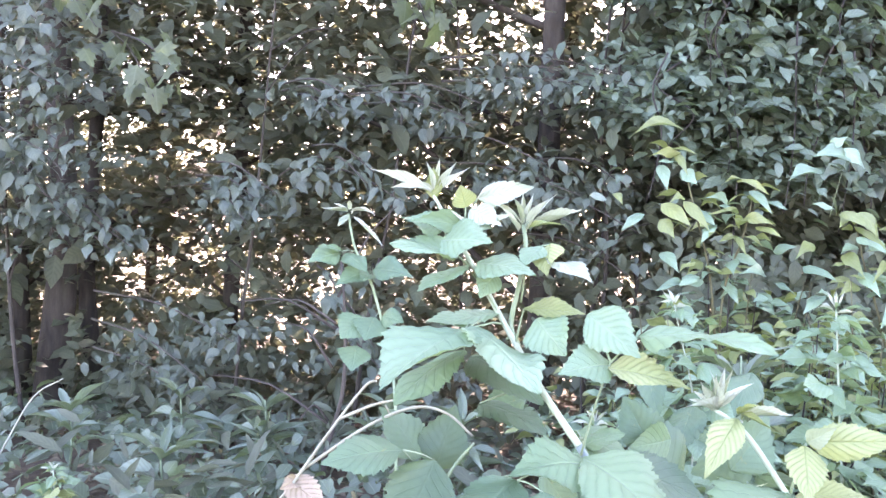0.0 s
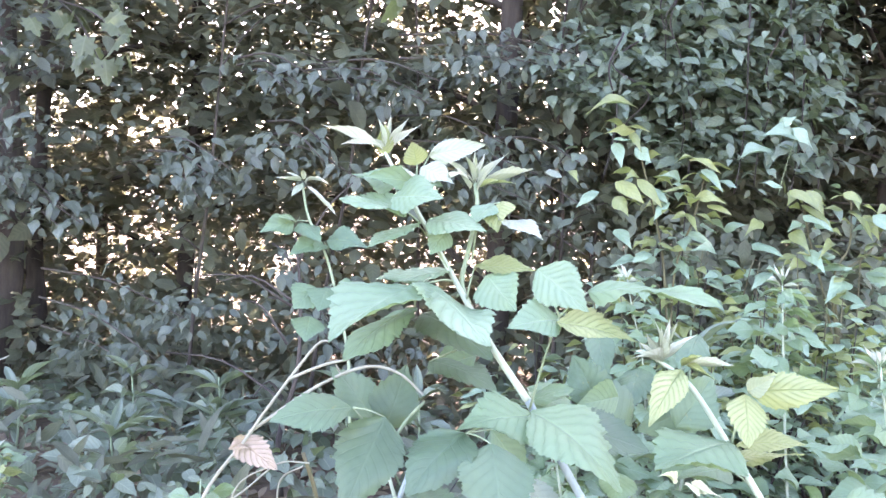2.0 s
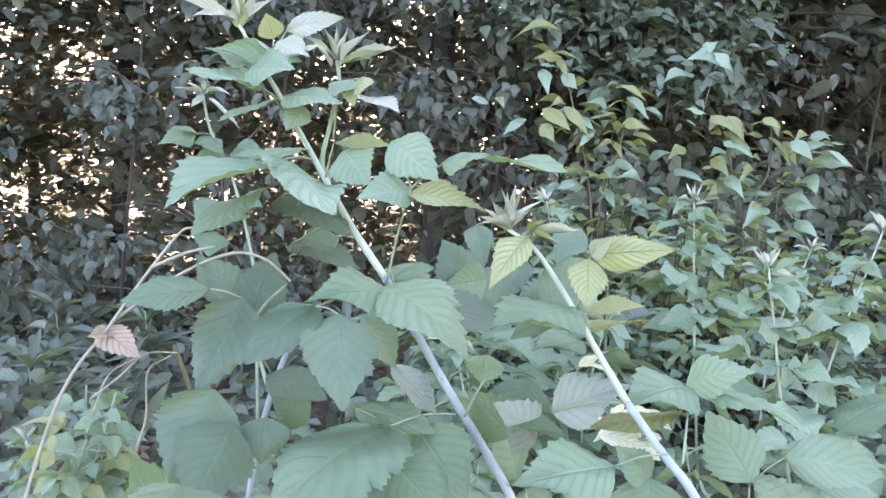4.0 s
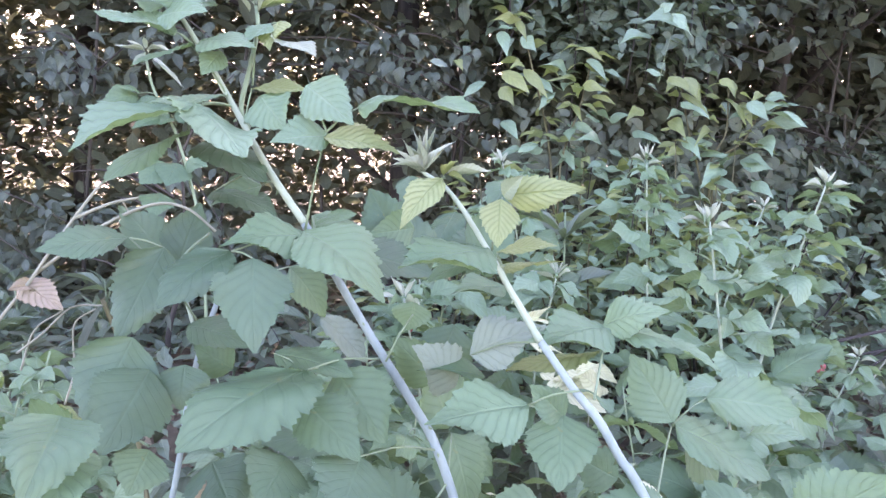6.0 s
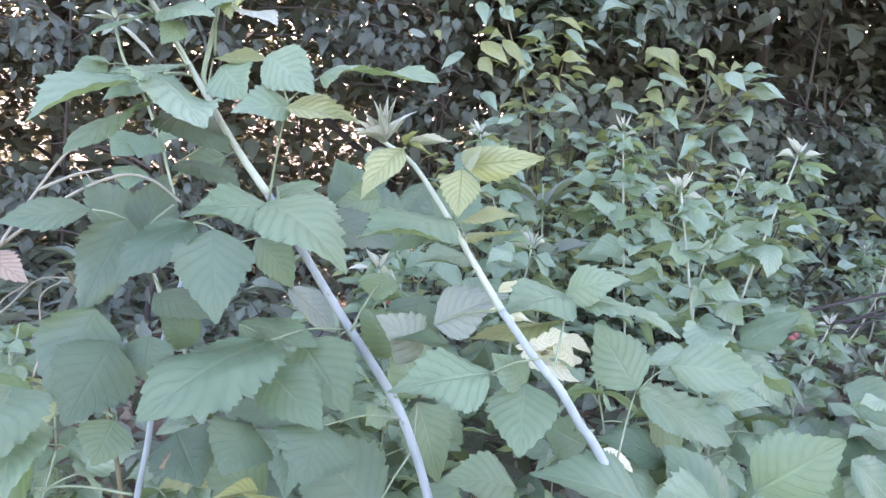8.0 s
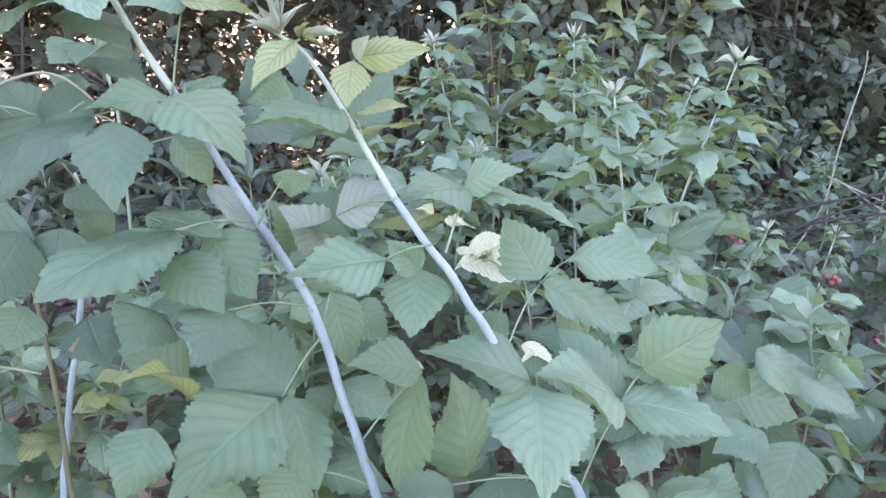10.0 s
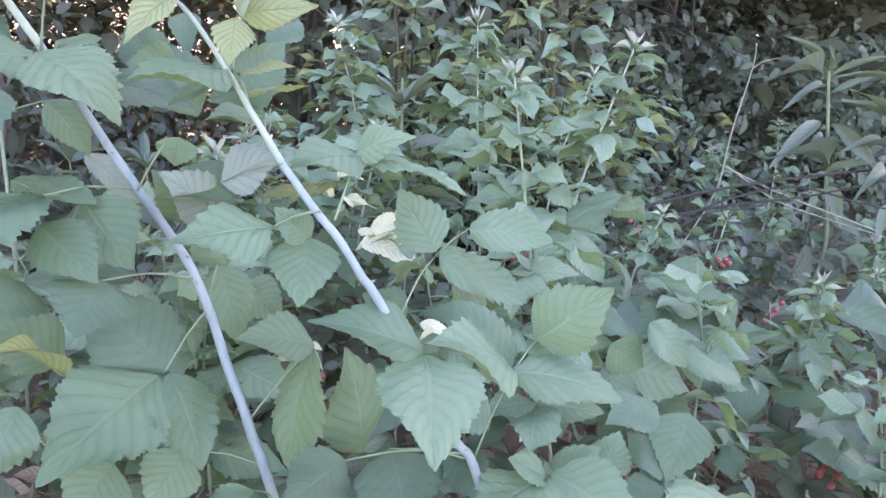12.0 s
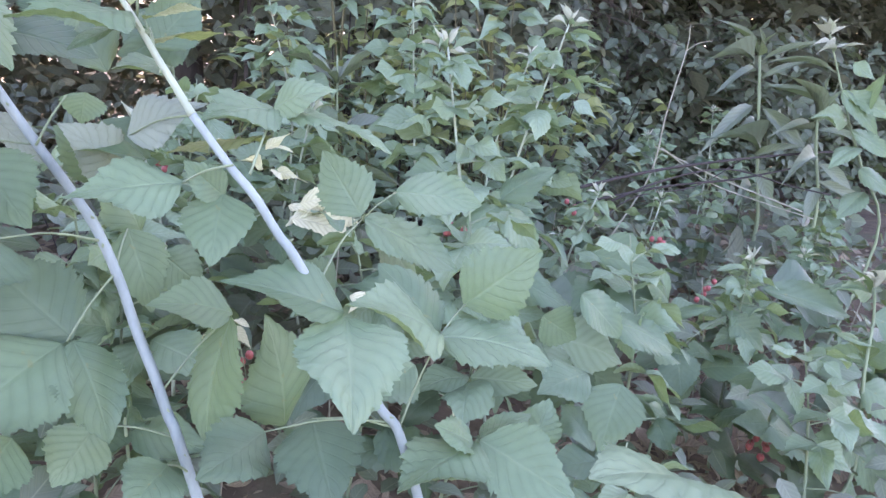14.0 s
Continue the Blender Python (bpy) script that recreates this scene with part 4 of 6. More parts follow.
raspberry_plant((0.95, 1.62, 0), (0.874, 1.66, 0.83), 21, 0.105, 11)
raspberry_plant((0.88, 1.02, 0), (0.735, 1.07, 0.765), 19, 0.105, 12)
raspberry_plant((0.90, 1.20, 0), (1.035, 1.245, 0.815), 22, 0.105, 13)
raspberry_plant((1.20, 1.30, 0), (1.20, 1.32, 0.48), 14, 0.07, 14, label="low pale-leaved raspberry shoot among the litter")
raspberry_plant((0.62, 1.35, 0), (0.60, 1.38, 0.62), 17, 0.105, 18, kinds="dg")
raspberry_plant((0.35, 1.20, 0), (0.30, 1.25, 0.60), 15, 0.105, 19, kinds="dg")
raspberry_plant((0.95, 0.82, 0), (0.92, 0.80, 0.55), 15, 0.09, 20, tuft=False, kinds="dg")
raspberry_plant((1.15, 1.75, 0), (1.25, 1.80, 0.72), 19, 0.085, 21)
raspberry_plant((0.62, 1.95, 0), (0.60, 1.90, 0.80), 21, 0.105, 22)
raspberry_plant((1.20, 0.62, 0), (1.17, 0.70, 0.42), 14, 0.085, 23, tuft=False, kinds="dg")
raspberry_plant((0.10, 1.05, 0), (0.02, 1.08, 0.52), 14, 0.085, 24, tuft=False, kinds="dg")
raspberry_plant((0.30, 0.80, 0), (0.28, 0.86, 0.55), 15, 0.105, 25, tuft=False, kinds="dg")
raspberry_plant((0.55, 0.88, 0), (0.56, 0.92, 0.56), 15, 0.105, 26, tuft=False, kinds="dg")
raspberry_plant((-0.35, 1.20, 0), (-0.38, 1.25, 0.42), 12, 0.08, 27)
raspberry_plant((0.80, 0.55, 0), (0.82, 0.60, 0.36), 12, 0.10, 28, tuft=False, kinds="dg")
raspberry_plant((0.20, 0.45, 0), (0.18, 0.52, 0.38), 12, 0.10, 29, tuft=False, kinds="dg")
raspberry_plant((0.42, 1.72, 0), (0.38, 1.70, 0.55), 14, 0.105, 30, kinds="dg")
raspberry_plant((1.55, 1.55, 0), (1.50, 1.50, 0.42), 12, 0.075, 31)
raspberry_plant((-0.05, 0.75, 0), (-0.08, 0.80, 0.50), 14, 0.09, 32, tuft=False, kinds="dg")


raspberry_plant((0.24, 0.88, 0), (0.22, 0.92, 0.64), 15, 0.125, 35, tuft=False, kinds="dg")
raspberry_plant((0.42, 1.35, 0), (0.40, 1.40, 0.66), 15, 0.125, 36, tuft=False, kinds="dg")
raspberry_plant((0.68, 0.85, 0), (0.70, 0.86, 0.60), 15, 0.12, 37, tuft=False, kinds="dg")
raspberry_plant((-0.98, 2.02, 0), (-0.95, 2.0, 0.29), 12, 0.075, 38, label="low pale-leaved raspberry shoot among the litter", kinds="mmyy")
for i, (x, y, z) in enumerate(((-0.156, 0.94, 0.60), (-0.215, 1.02, 0.585), (-0.175, 0.89, 0.56), (-0.10, 0.87, 0.54), (0.06, 0.84, 0.49))):
    raspberry_plant((x - 0.02, y + 0.02, 0), (x, y, z), 14, 0.075, 160 + i, label="short yellowing raspberry shoot beside the dead stem", tuft=False, kinds="tymm", rlow=0.5)
raspberry_plant((1.32, 0.98, 0), (1.296, 0.96, 0.45), 14, 0.08, 34, stem=GREEN_STEM)
for i, (x, y, z, s) in enumerate(((1.90, 2.15, 0.47, 0.075), (1.70, 2.30, 0.40, 0.07), (2.20, 2.50, 0.46, 0.08), (2.48, 2.55, 0.52, 0.08), (1.93, 1.85, 0.42, 0.07),
                                  (1.46, 1.78, 0.42, 0.07), (1.30, 1.62, 0.30, 0.06), (2.30, 2.15, 0.42, 0.08), (1.62, 1.30, 0.28, 0.075), (1.75, 1.05, 0.25, 0.09),
                                  (2.12, 1.58, 0.32, 0.09), (2.32, 1.78, 0.36, 0.09), (1.95, 1.45, 0.28, 0.085), (2.28, 1.36, 0.26, 0.09))):
    raspberry_plant((x + 0.03, y + 0.02, 0), (x, y, z), 13, s, 140 + i, label="low pale-leaved raspberry shoot among the litter", tuft=i % 3 == 0, kinds="dgg", rlow=0.3)
E1 = thing("raspberry_plant", (1.2, 1.02, 0.0), "low spreading raspberry plant with grey-green leaves", "raspberry plant", "raspberry plants")
tube("cane", [(1.147, 0.96, 0.2), (1.19, 1.0, 0.1), (1.2, 1.02, -0.02)], 0.0016, 0.003, GREEN_STEM, E1, 6, 4)
T1 = thing("raspberry_plant", (1.30, 0.79, 0.0), "tall raspberry plant with olive-green stem and white tip", "raspberry plant", "raspberry plants")
T1S = [(1.469, 0.850, 0.437), (1.483, 0.845, 0.370), (1.462, 0.820, 0.287), (1.471, 0.800, 0.073)]
tube("cane", T1S + [(1.30, 0.79, -0.02)], 0.0022, 0.0042, GREEN_STEM, T1, 7, 5)
T2 = thing("raspberry_plant", (1.74, 1.19, 0.0), "tall thin raspberry plant with a star-shaped white tip", "raspberry plant", "raspberry plants")
T2S = [(1.623, 1.220, 0.843), (1.693, 1.220, 0.730), (1.742, 1.220, 0.654), (1.794, 1.210, 0.564), (1.883, 1.200, 0.395)]
tube("cane", T2S + [(1.74, 1.19, -0.02)], 0.002, 0.0038, GREEN_STEM, T2, 7, 5)
# withered leaves; the sun fleck on them is painted by their bright colour
Wt = thing("withered_leaf_bunch", (0.60, 1.2, 0.40), "withered leaves between the plants, a sun fleck painted in their cream-white", "withered leaves", "withered leaves")
tube("stalk", [(0.62, 1.2, 0.44), (0.62, 1.22, 0.2), (0.63, 1.22, -0.02)], 0.0014, 0.002, DRY_STEM, Wt, 5, 4)
lf = leaf_stalk(E1, (1.255, 0.980, 0.192), (1.157, 0.940, 0.295))
leaflet(lf, (1.159, 0.940, 0.295), (1.150, 0.900, 0.230), 0.071, 22, "g")
leaflet(lf, (1.118, 0.940, 0.390), (1.024, 0.900, 0.456), 0.048, -69, "g")
leaflet(lf, (1.117, 0.940, 0.362), (1.004, 0.900, 0.394), 0.027, -43, "g")
leaflet(lf, (1.128, 0.940, 0.361), (1.179, 0.900, 0.390), 0.026, 53, "g")
lf = leaf_stalk(E1, (1.157, 0.940, 0.295), (1.262, 0.960, 0.346))
leaflet(lf, (1.249, 0.960, 0.351), (1.153, 0.920, 0.409), 0.024, -42, "g")
leaflet(lf, (1.273, 0.960, 0.343), (1.330, 0.920, 0.291), 0.063, 53, "g")
leaflet(lf, (1.336, 0.960, 0.394), (1.518, 0.920, 0.346), 0.065, 46, "g")
leaflet(lf, (1.233, 0.960, 0.247), (1.313, 0.920, 0.260), 0.064, 40, "g")
leaflet(lf, (1.262, 0.960, 0.362), (1.234, 0.920, 0.415), 0.031, 104, "g")
leaflet(E1, (1.252, 0.900, 0.233), (1.356, 0.840, 0.172), 0.064, 55, "g")
leaflet(E1, (0.933, 0.900, 0.489), (1.016, 0.840, 0.479), 0.044, 54, "g")
leaflet(E1, (0.916, 0.900, 0.427), (1.079, 0.840, 0.347), 0.084, 57, "g")
leaflet(E1, (1.339, 0.900, 0.345), (1.331, 0.840, 0.347), 0.040, 40, "g")
leaflet(E1, (1.291, 0.900, 0.218), (1.372, 0.840, 0.096), 0.074, 65, "g")
leaflet(E1, (1.133, 0.900, 0.169), (1.004, 0.840, 0.278), 0.058, -60, "g")
leaflet(E1, (0.922, 0.900, 0.313), (0.993, 0.840, 0.279), 0.074, 48, "g")
leaflet(E1, (0.950, 0.900, 0.444), (0.871, 0.840, 0.417), 0.053, -18, "g")
leaflet(T1, (1.471, 0.850, 0.430), (1.412, 0.830, 0.471), 0.009, -31, "p")
leaflet(T1, (1.471, 0.850, 0.430), (1.451, 0.830, 0.474), 0.009, 139, "p")
leaflet(T1, (1.471, 0.850, 0.430), (1.395, 0.830, 0.454), 0.010, -22, "p")
leaflet(T1, (1.471, 0.850, 0.430), (1.430, 0.830, 0.473), 0.009, -37, "p")
leaflet(T1, (1.467, 0.850, 0.419), (1.347, 0.830, 0.439), 0.028, -23, "g")
leaflet(T1, (1.463, 0.850, 0.422), (1.354, 0.830, 0.494), 0.022, -38, "g")
leaflet(T1, (1.501, 0.850, 0.291), (1.384, 0.830, 0.362), 0.025, -31, "g")
leaflet(T1, (1.498, 0.850, 0.280), (1.297, 0.830, 0.331), 0.018, -24, "g")
leaflet(T1, (1.497, 0.850, 0.291), (1.527, 0.830, 0.326), 0.063, 37, "g")
leaflet(T1, (1.485, 0.850, 0.377), (1.564, 0.830, 0.339), 0.062, 39, "g")
leaflet(T1, (1.464, 0.820, 0.263), (1.545, 0.780, 0.207), 0.072, 62, "g")
leaflet(T1, (1.480, 0.820, 0.175), (1.324, 0.780, 0.278), 0.081, -56, "g")
leaflet(T1, (1.488, 0.820, 0.128), (1.563, 0.780, 0.061), 0.086, 62, "g")
leaflet(T1, (1.483, 0.820, 0.151), (1.323, 0.780, 0.152), 0.072, -23, "g")
leaflet(T2, (1.624, 1.220, 0.839), (1.555, 1.200, 0.861), 0.011, -34, "p")
leaflet(T2, (1.623, 1.220, 0.841), (1.574, 1.200, 0.871), 0.010, -43, "p")
leaflet(T2, (1.623, 1.220, 0.841), (1.595, 1.200, 0.875), 0.011, -85, "p")
leaflet(T2, (1.623, 1.220, 0.841), (1.622, 1.200, 0.875), 0.011, 102, "p")
leaflet(T2, (1.627, 1.220, 0.839), (1.652, 1.200, 0.862), 0.011, 48, "p")
leaflet(T2, (1.644, 1.220, 0.815), (1.702, 1.200, 0.828), 0.015, 39, "p")
leaflet(T2, (1.641, 1.220, 0.813), (1.566, 1.200, 0.816), 0.014, -26, "p")
leaflet(T2, (1.650, 1.220, 0.807), (1.581, 1.200, 0.800), 0.015, -23, "p")
leaflet(T2, (1.682, 1.210, 0.731), (1.766, 1.170, 0.646), 0.050, 73, "m")
leaflet(T2, (1.687, 1.210, 0.724), (1.821, 1.170, 0.678), 0.045, 59, "m")
leaflet(T2, (1.695, 1.210, 0.788), (1.721, 1.170, 0.759), 0.030, 56, "t")
leaflet(T2, (1.735, 1.210, 0.647), (1.833, 1.170, 0.596), 0.051, 61, "m")
leaflet(T2, (1.719, 1.210, 0.666), (1.567, 1.170, 0.672), 0.037, -32, "m")
leaflet(T2, (1.761, 1.210, 0.611), (1.651, 1.170, 0.570), 0.046, -19, "m")
leaflet(T2, (1.785, 1.210, 0.564), (1.861, 1.170, 0.510), 0.052, 62, "g")
leaflet(T2, (1.819, 1.210, 0.512), (1.710, 1.170, 0.459), 0.052, -17, "g")
leaflet(T2, (1.753, 1.210, 0.687), (1.747, 1.170, 0.774), 0.037, 120, "m")
leaflet(Wt, (0.534, 1.220, 0.479), (0.607, 1.160, 0.473), 0.034, 42, "w")
leaflet(Wt, (0.596, 1.220, 0.482), (0.519, 1.160, 0.460), 0.030, -30, "w")
leaflet(Wt, (0.655, 1.220, 0.451), (0.574, 1.160, 0.463), 0.030, -35, "w")
leaflet(Wt, (0.610, 1.220, 0.494), (0.649, 1.160, 0.482), 0.030, 35, "w")
leaflet(Wt, (0.566, 1.220, 0.498), (0.597, 1.160, 0.471), 0.030, 29, "w")
leaflet(Wt, (0.482, 1.150, 0.587), (0.521, 1.120, 0.623), 0.011, 52, "w")
leaflet(Wt, (0.489, 1.150, 0.590), (0.520, 1.120, 0.590), 0.013, 34, "w")
leaflet(Wt, (0.501, 1.150, 0.557), (0.544, 1.120, 0.542), 0.015, 35, "w")
leaflet(Wt, (0.479, 1.150, 0.556), (0.437, 1.120, 0.575), 0.013, -38, "w")
leaflet(Wt, (0.492, 1.150, 0.556), (0.505, 1.120, 0.546), 0.015, 20, "w")
leaflet(Wt, (0.549, 0.800, 0.470), (0.526, 0.780, 0.464), 0.010, -23, "w")
leaflet(Wt, (0.698, 0.800, 0.328), (0.676, 0.780, 0.308), 0.014, -14, "w")
leaflet(Wt, (0.722, 0.800, 0.335), (0.696, 0.780, 0.310), 0.016, -16, "w")
lf = leaf_stalk(E1, (0.828, 1.000, 0.449), (0.802, 0.970, 0.542))
leaflet(lf, (0.804, 0.970, 0.541), (0.860, 0.940, 0.472), 0.068, 44, "m")
leaflet(lf, (0.798, 0.970, 0.545), (0.741, 0.940, 0.514), 0.052, -13, "m")
leaflet(lf, (0.804, 0.970, 0.556), (0.891, 0.970, 0.603), 0.071, 22, "g")
leaflet(E1, (0.918, 1.000, 0.391), (1.078, 0.970, 0.312), 0.131, 22, "d")
leaflet(E1, (0.891, 0.820, 0.360), (0.795, 0.780, 0.289), 0.090, 3, "d")
leaflet(E1, (0.952, 1.020, 0.382), (1.022, 1.000, 0.407), 0.057, 66, "d")
leaflet(E1, (1.044, 1.050, 0.460), (1.119, 1.000, 0.424), 0.070, 52, "g")
leaflet(E1, (1.082, 1.000, 0.384), (1.170, 0.970, 0.351), 0.071, 37, "d")
leaflet(Wt, (0.531, 1.170, 0.471), (0.622, 1.130, 0.443), 0.075, 22, "w")
leaflet(Wt, (0.544, 1.170, 0.496), (0.600, 1.140, 0.521), 0.049, 40, "w")
leaflet(Wt, (0.624, 1.170, 0.470), (0.571, 1.140, 0.509), 0.052, -63, "w")
leaflet(Wt, (0.538, 0.820, 0.471), (0.577, 0.800, 0.452), 0.034, 15, "w")
lf = leaf_stalk(E1, (1.296, 1.020, 0.179), (1.212, 1.000, 0.256))
leaflet(lf, (1.213, 1.000, 0.254), (1.223, 0.970, 0.175), 0.064, 54, "g")
leaflet(lf, (1.205, 1.000, 0.260), (1.099, 0.970, 0.242), 0.080, -1, "g")
leaflet(lf, (1.217, 1.000, 0.263), (1.280, 0.980, 0.236), 0.052, 40, "d")
lf = leaf_stalk(E1, (1.205, 1.000, 0.264), (1.165, 1.000, 0.362))
leaflet(lf, (1.165, 1.000, 0.362), (1.090, 0.980, 0.429), 0.074, -71, "m")
leaflet(lf, (1.171, 1.000, 0.343), (1.230, 0.970, 0.361), 0.049, 10, "m")
leaflet(lf, (1.168, 1.000, 0.335), (1.067, 0.970, 0.363), 0.079, -8, "m")
leaflet(E1, (1.094, 0.980, 0.182), (1.256, 0.950, 0.114), 0.128, 3, "d")
leaflet(E1, (1.272, 0.950, 0.101), (1.366, 0.920, 0.019), 0.092, 23, "d")
leaflet(E1, (1.375, 1.050, 0.291), (1.460, 1.020, 0.248), 0.072, 34, "g")
leaflet(E1, (1.340, 1.050, 0.209), (1.417, 1.020, 0.187), 0.062, 73, "d")
leaflet(E1, (1.296, 1.020, 0.179), (1.378, 1.000, 0.108), 0.079, 54, "d")
leaflet(T1, (1.230, 0.880, 0.245), (1.465, 0.840, 0.062), 0.216, 25, "g")
leaflet(T1, (1.322, 0.920, 0.216), (1.482, 0.900, 0.114), 0.138, 30, "d")
leaflet(T1, (1.395, 1.000, 0.384), (1.572, 0.970, 0.315), 0.139, 19, "d")
leaflet(T1, (1.301, 0.900, 0.080), (1.420, 0.870, 0.004), 0.104, 18, "d")
leaflet(T1, (1.447, 0.920, 0.253), (1.543, 0.880, 0.245), 0.075, 30, "g")
leaflet(T1, (1.550, 0.850, 0.126), (1.588, 0.820, 0.042), 0.074, 90, "m")
leaflet(T1, (1.389, 0.860, 0.105), (1.455, 0.830, 0.008), 0.087, 73, "d")


# ---- oval-leaved shrubs behind the canes ----
def shrub(foot, height, spread, stems, per_stem, size, seed, kinds=("shrub", "gloss"), label="", shape="oval"):
    rnd = random.Random(seed)
    foot = Vector((foot[0], foot[1], ground_z(foot[0], foot[1]) - 0.02))
    ob = thing("shrub", foot, label, "shrub", "shrubs")
    for s in range(stems):
        a = rnd.uniform(0, 6.28)
        r = spread * math.sqrt(rnd.random())
        top = foot + Vector((math.cos(a) * r * 1.2, math.sin(a) * r * 0.7, height * rnd.uniform(0.7, 1.0) * (1.08 - 0.35 * r / spread)))
        mid = foot.lerp(top, 0.5) + Vector((math.cos(a) * r * 0.3, 0, 0.08))
        line = smooth_line([foot, mid, top], 10)
        tube("branch", [foot, mid, top], 0.0045, 0.0014, TWIG if s % 2 else OLD_STEM, ob, 6, 7)
        for i in range(per_stem):
            u = 0.25 + 0.75 * (i + rnd.random()) / per_stem
            at = line[min(len(line) - 1, int(u * (len(line) - 1)))]
            w = i * 2.4 + rnd.uniform(-0.5, 0.5)
            d = Vector((math.cos(w), math.sin(w) - 0.3, rnd.uniform(-0.7, 0.25))).normalized()
            b = at + Vector((math.cos(w), math.sin(w), 0.2)) * rnd.uniform(0.005, 0.10)
            ln = size * rnd.uniform(0.65, 1.15)
            leaflet(ob, b, b + d * ln, ln * rnd.uniform(0.36, 0.48), rnd.uniform(-32, 32), rnd.choice(kinds) if u > 0.55 else "gloss", shape, "leaf")
    return ob


shrub((0.95, 2.50), 1.14, 0.32, 19, 28, 0.086, 41, label="bushy young tree with yellow-green oval leaves")
shrub((1.35, 2.20), 1.0, 0.32, 20, 28, 0.082, 42, label="bushy young tree with yellow-green pointed leaves")
shrub((1.04, 2.14), 0.92, 0.24, 17, 26, 0.080, 45, ("gloss", "gloss", "shrub"), label="bushy shrub with pale green pointed leaves")
shrub((0.60, 2.65), 0.60, 0.30, 14, 18, 0.08, 43, ("gloss", "gloss", "shrub"), label="low shrub with bluish green oval leaves")
shrub((1.75, 2.6), 0.85, 0.40, 16, 22, 0.08, 44, ("gloss", "gloss", "shrub"), label="low shrub with bluish green oval leaves")


def leafy(ob, line, n, size, seed):
    """Leaves in two rows along an arching branch."""
    rnd = random.Random(seed)
    line = smooth_line(line, 8)
    for i in range(n):
        at = line[int((i + rnd.random()) / n * 0.8 * (len(line) - 1))]
        s = 1 if i % 2 else -1
        d = Vector((s * rnd.uniform(0.5, 1.0), rnd.uniform(-0.7, 0.3), rnd.uniform(-0.45, 0.3))).normalized()
        b = at + d * rnd.uniform(0.004, 0.05)
        ln = size * rnd.uniform(0.6, 1.1)
        leaflet(ob, b, b + d * ln, ln * rnd.uniform(0.36, 0.5), rnd.uniform(-40, 40), rnd.choice(("shrub", "shrub", "gloss")), "oval", "leaf")


B1 = thing("young_tree", (1.0, 2.52, 0.0), "young tree with hanging yellow-green and pale leaves", "young tree", "young trees")
B2 = thing("young_tree", (1.55, 2.3, 0.0), "young tree with pointed grey-green leaves", "young tree", "young trees")
BS1 = [(0.757, 2.450, 1.213), (0.806, 2.460, 1.065), (0.867, 2.470, 0.874), (0.903, 2.480, 0.674)]
tube("branch", BS1 + [(1.0, 2.52, -0.02)], 0.0018, 0.005, OLD_STEM, B1, 6, 6)
leafy(B1, BS1, 15, 0.078, 245)
BS2 = [(1.000, 2.450, 1.146), (0.970, 2.460, 0.969), (0.921, 2.480, 0.693)]
tube("branch", BS2 + [(1.0, 2.52, -0.02)], 0.0018, 0.005, OLD_STEM, B1, 6, 6)
leafy(B1, BS2, 15, 0.078, 453)
BS3 = [(1.212, 2.270, 1.053), (1.255, 2.270, 0.896), (1.320, 2.270, 0.708)]
tube("branch", BS3 + [(1.55, 2.3, -0.02)], 0.0018, 0.005, OLD_STEM, B2, 6, 6)
leafy(B2, BS3, 15, 0.078, 638)
BS4 = [(1.508, 2.270, 1.027), (1.441, 2.270, 0.887), (1.348, 2.270, 0.709)]
tube("branch", BS4 + [(1.55, 2.3, -0.02)], 0.0018, 0.005, OLD_STEM, B2, 6, 6)
leafy(B2, BS4, 15, 0.078, 823)
BS5 = [(1.365, 2.270, 1.062), (1.374, 2.270, 0.901), (1.339, 2.270, 0.709)]
tube("branch", BS5 + [(1.55, 2.3, -0.02)], 0.0018, 0.005, OLD_STEM, B2, 6, 6)
leafy(B2, BS5, 15, 0.078, 1008)
leaflet(B1, (0.757, 2.450, 1.216), (0.641, 2.400, 1.195), 0.025, -52, "s")
leaflet(B1, (0.739, 2.450, 1.215), (0.767, 2.400, 1.144), 0.033, 36, "s")
leaflet(B1, (0.712, 2.450, 1.222), (0.789, 2.400, 1.212), 0.025, 58, "s")
leaflet(B1, (0.693, 2.450, 1.178), (0.708, 2.400, 1.094), 0.051, 25, "o")
leaflet(B1, (0.760, 2.450, 1.165), (0.799, 2.400, 1.116), 0.048, 43, "o")
leaflet(B1, (0.529, 2.450, 1.066), (0.470, 2.400, 1.070), 0.043, -50, "u")
leaflet(B1, (0.556, 2.450, 1.082), (0.574, 2.400, 1.046), 0.033, 26, "s")
leaflet(B1, (0.704, 2.450, 1.056), (0.786, 2.400, 0.990), 0.074, 54, "s")
leaflet(B1, (0.703, 2.450, 1.007), (0.739, 2.400, 0.948), 0.081, 39, "s")
leaflet(B1, (0.814, 2.450, 1.039), (0.862, 2.400, 0.993), 0.056, 47, "o")
leaflet(B1, (0.772, 2.450, 1.067), (0.845, 2.400, 0.975), 0.048, 54, "s")
leaflet(B1, (0.935, 2.450, 1.138), (1.011, 2.380, 1.097), 0.044, 52, "s")
leaflet(B1, (0.975, 2.450, 1.109), (1.025, 2.380, 1.036), 0.041, 44, "o")
leaflet(B1, (0.947, 2.450, 1.038), (0.829, 2.380, 1.029), 0.037, -45, "s")
leaflet(B1, (0.963, 2.450, 1.021), (1.037, 2.380, 1.002), 0.041, 53, "s")
leaflet(B1, (0.913, 2.450, 1.071), (0.811, 2.380, 1.078), 0.037, -49, "o")
leaflet(B1, (1.002, 2.450, 0.997), (1.058, 2.380, 0.969), 0.037, 48, "s")
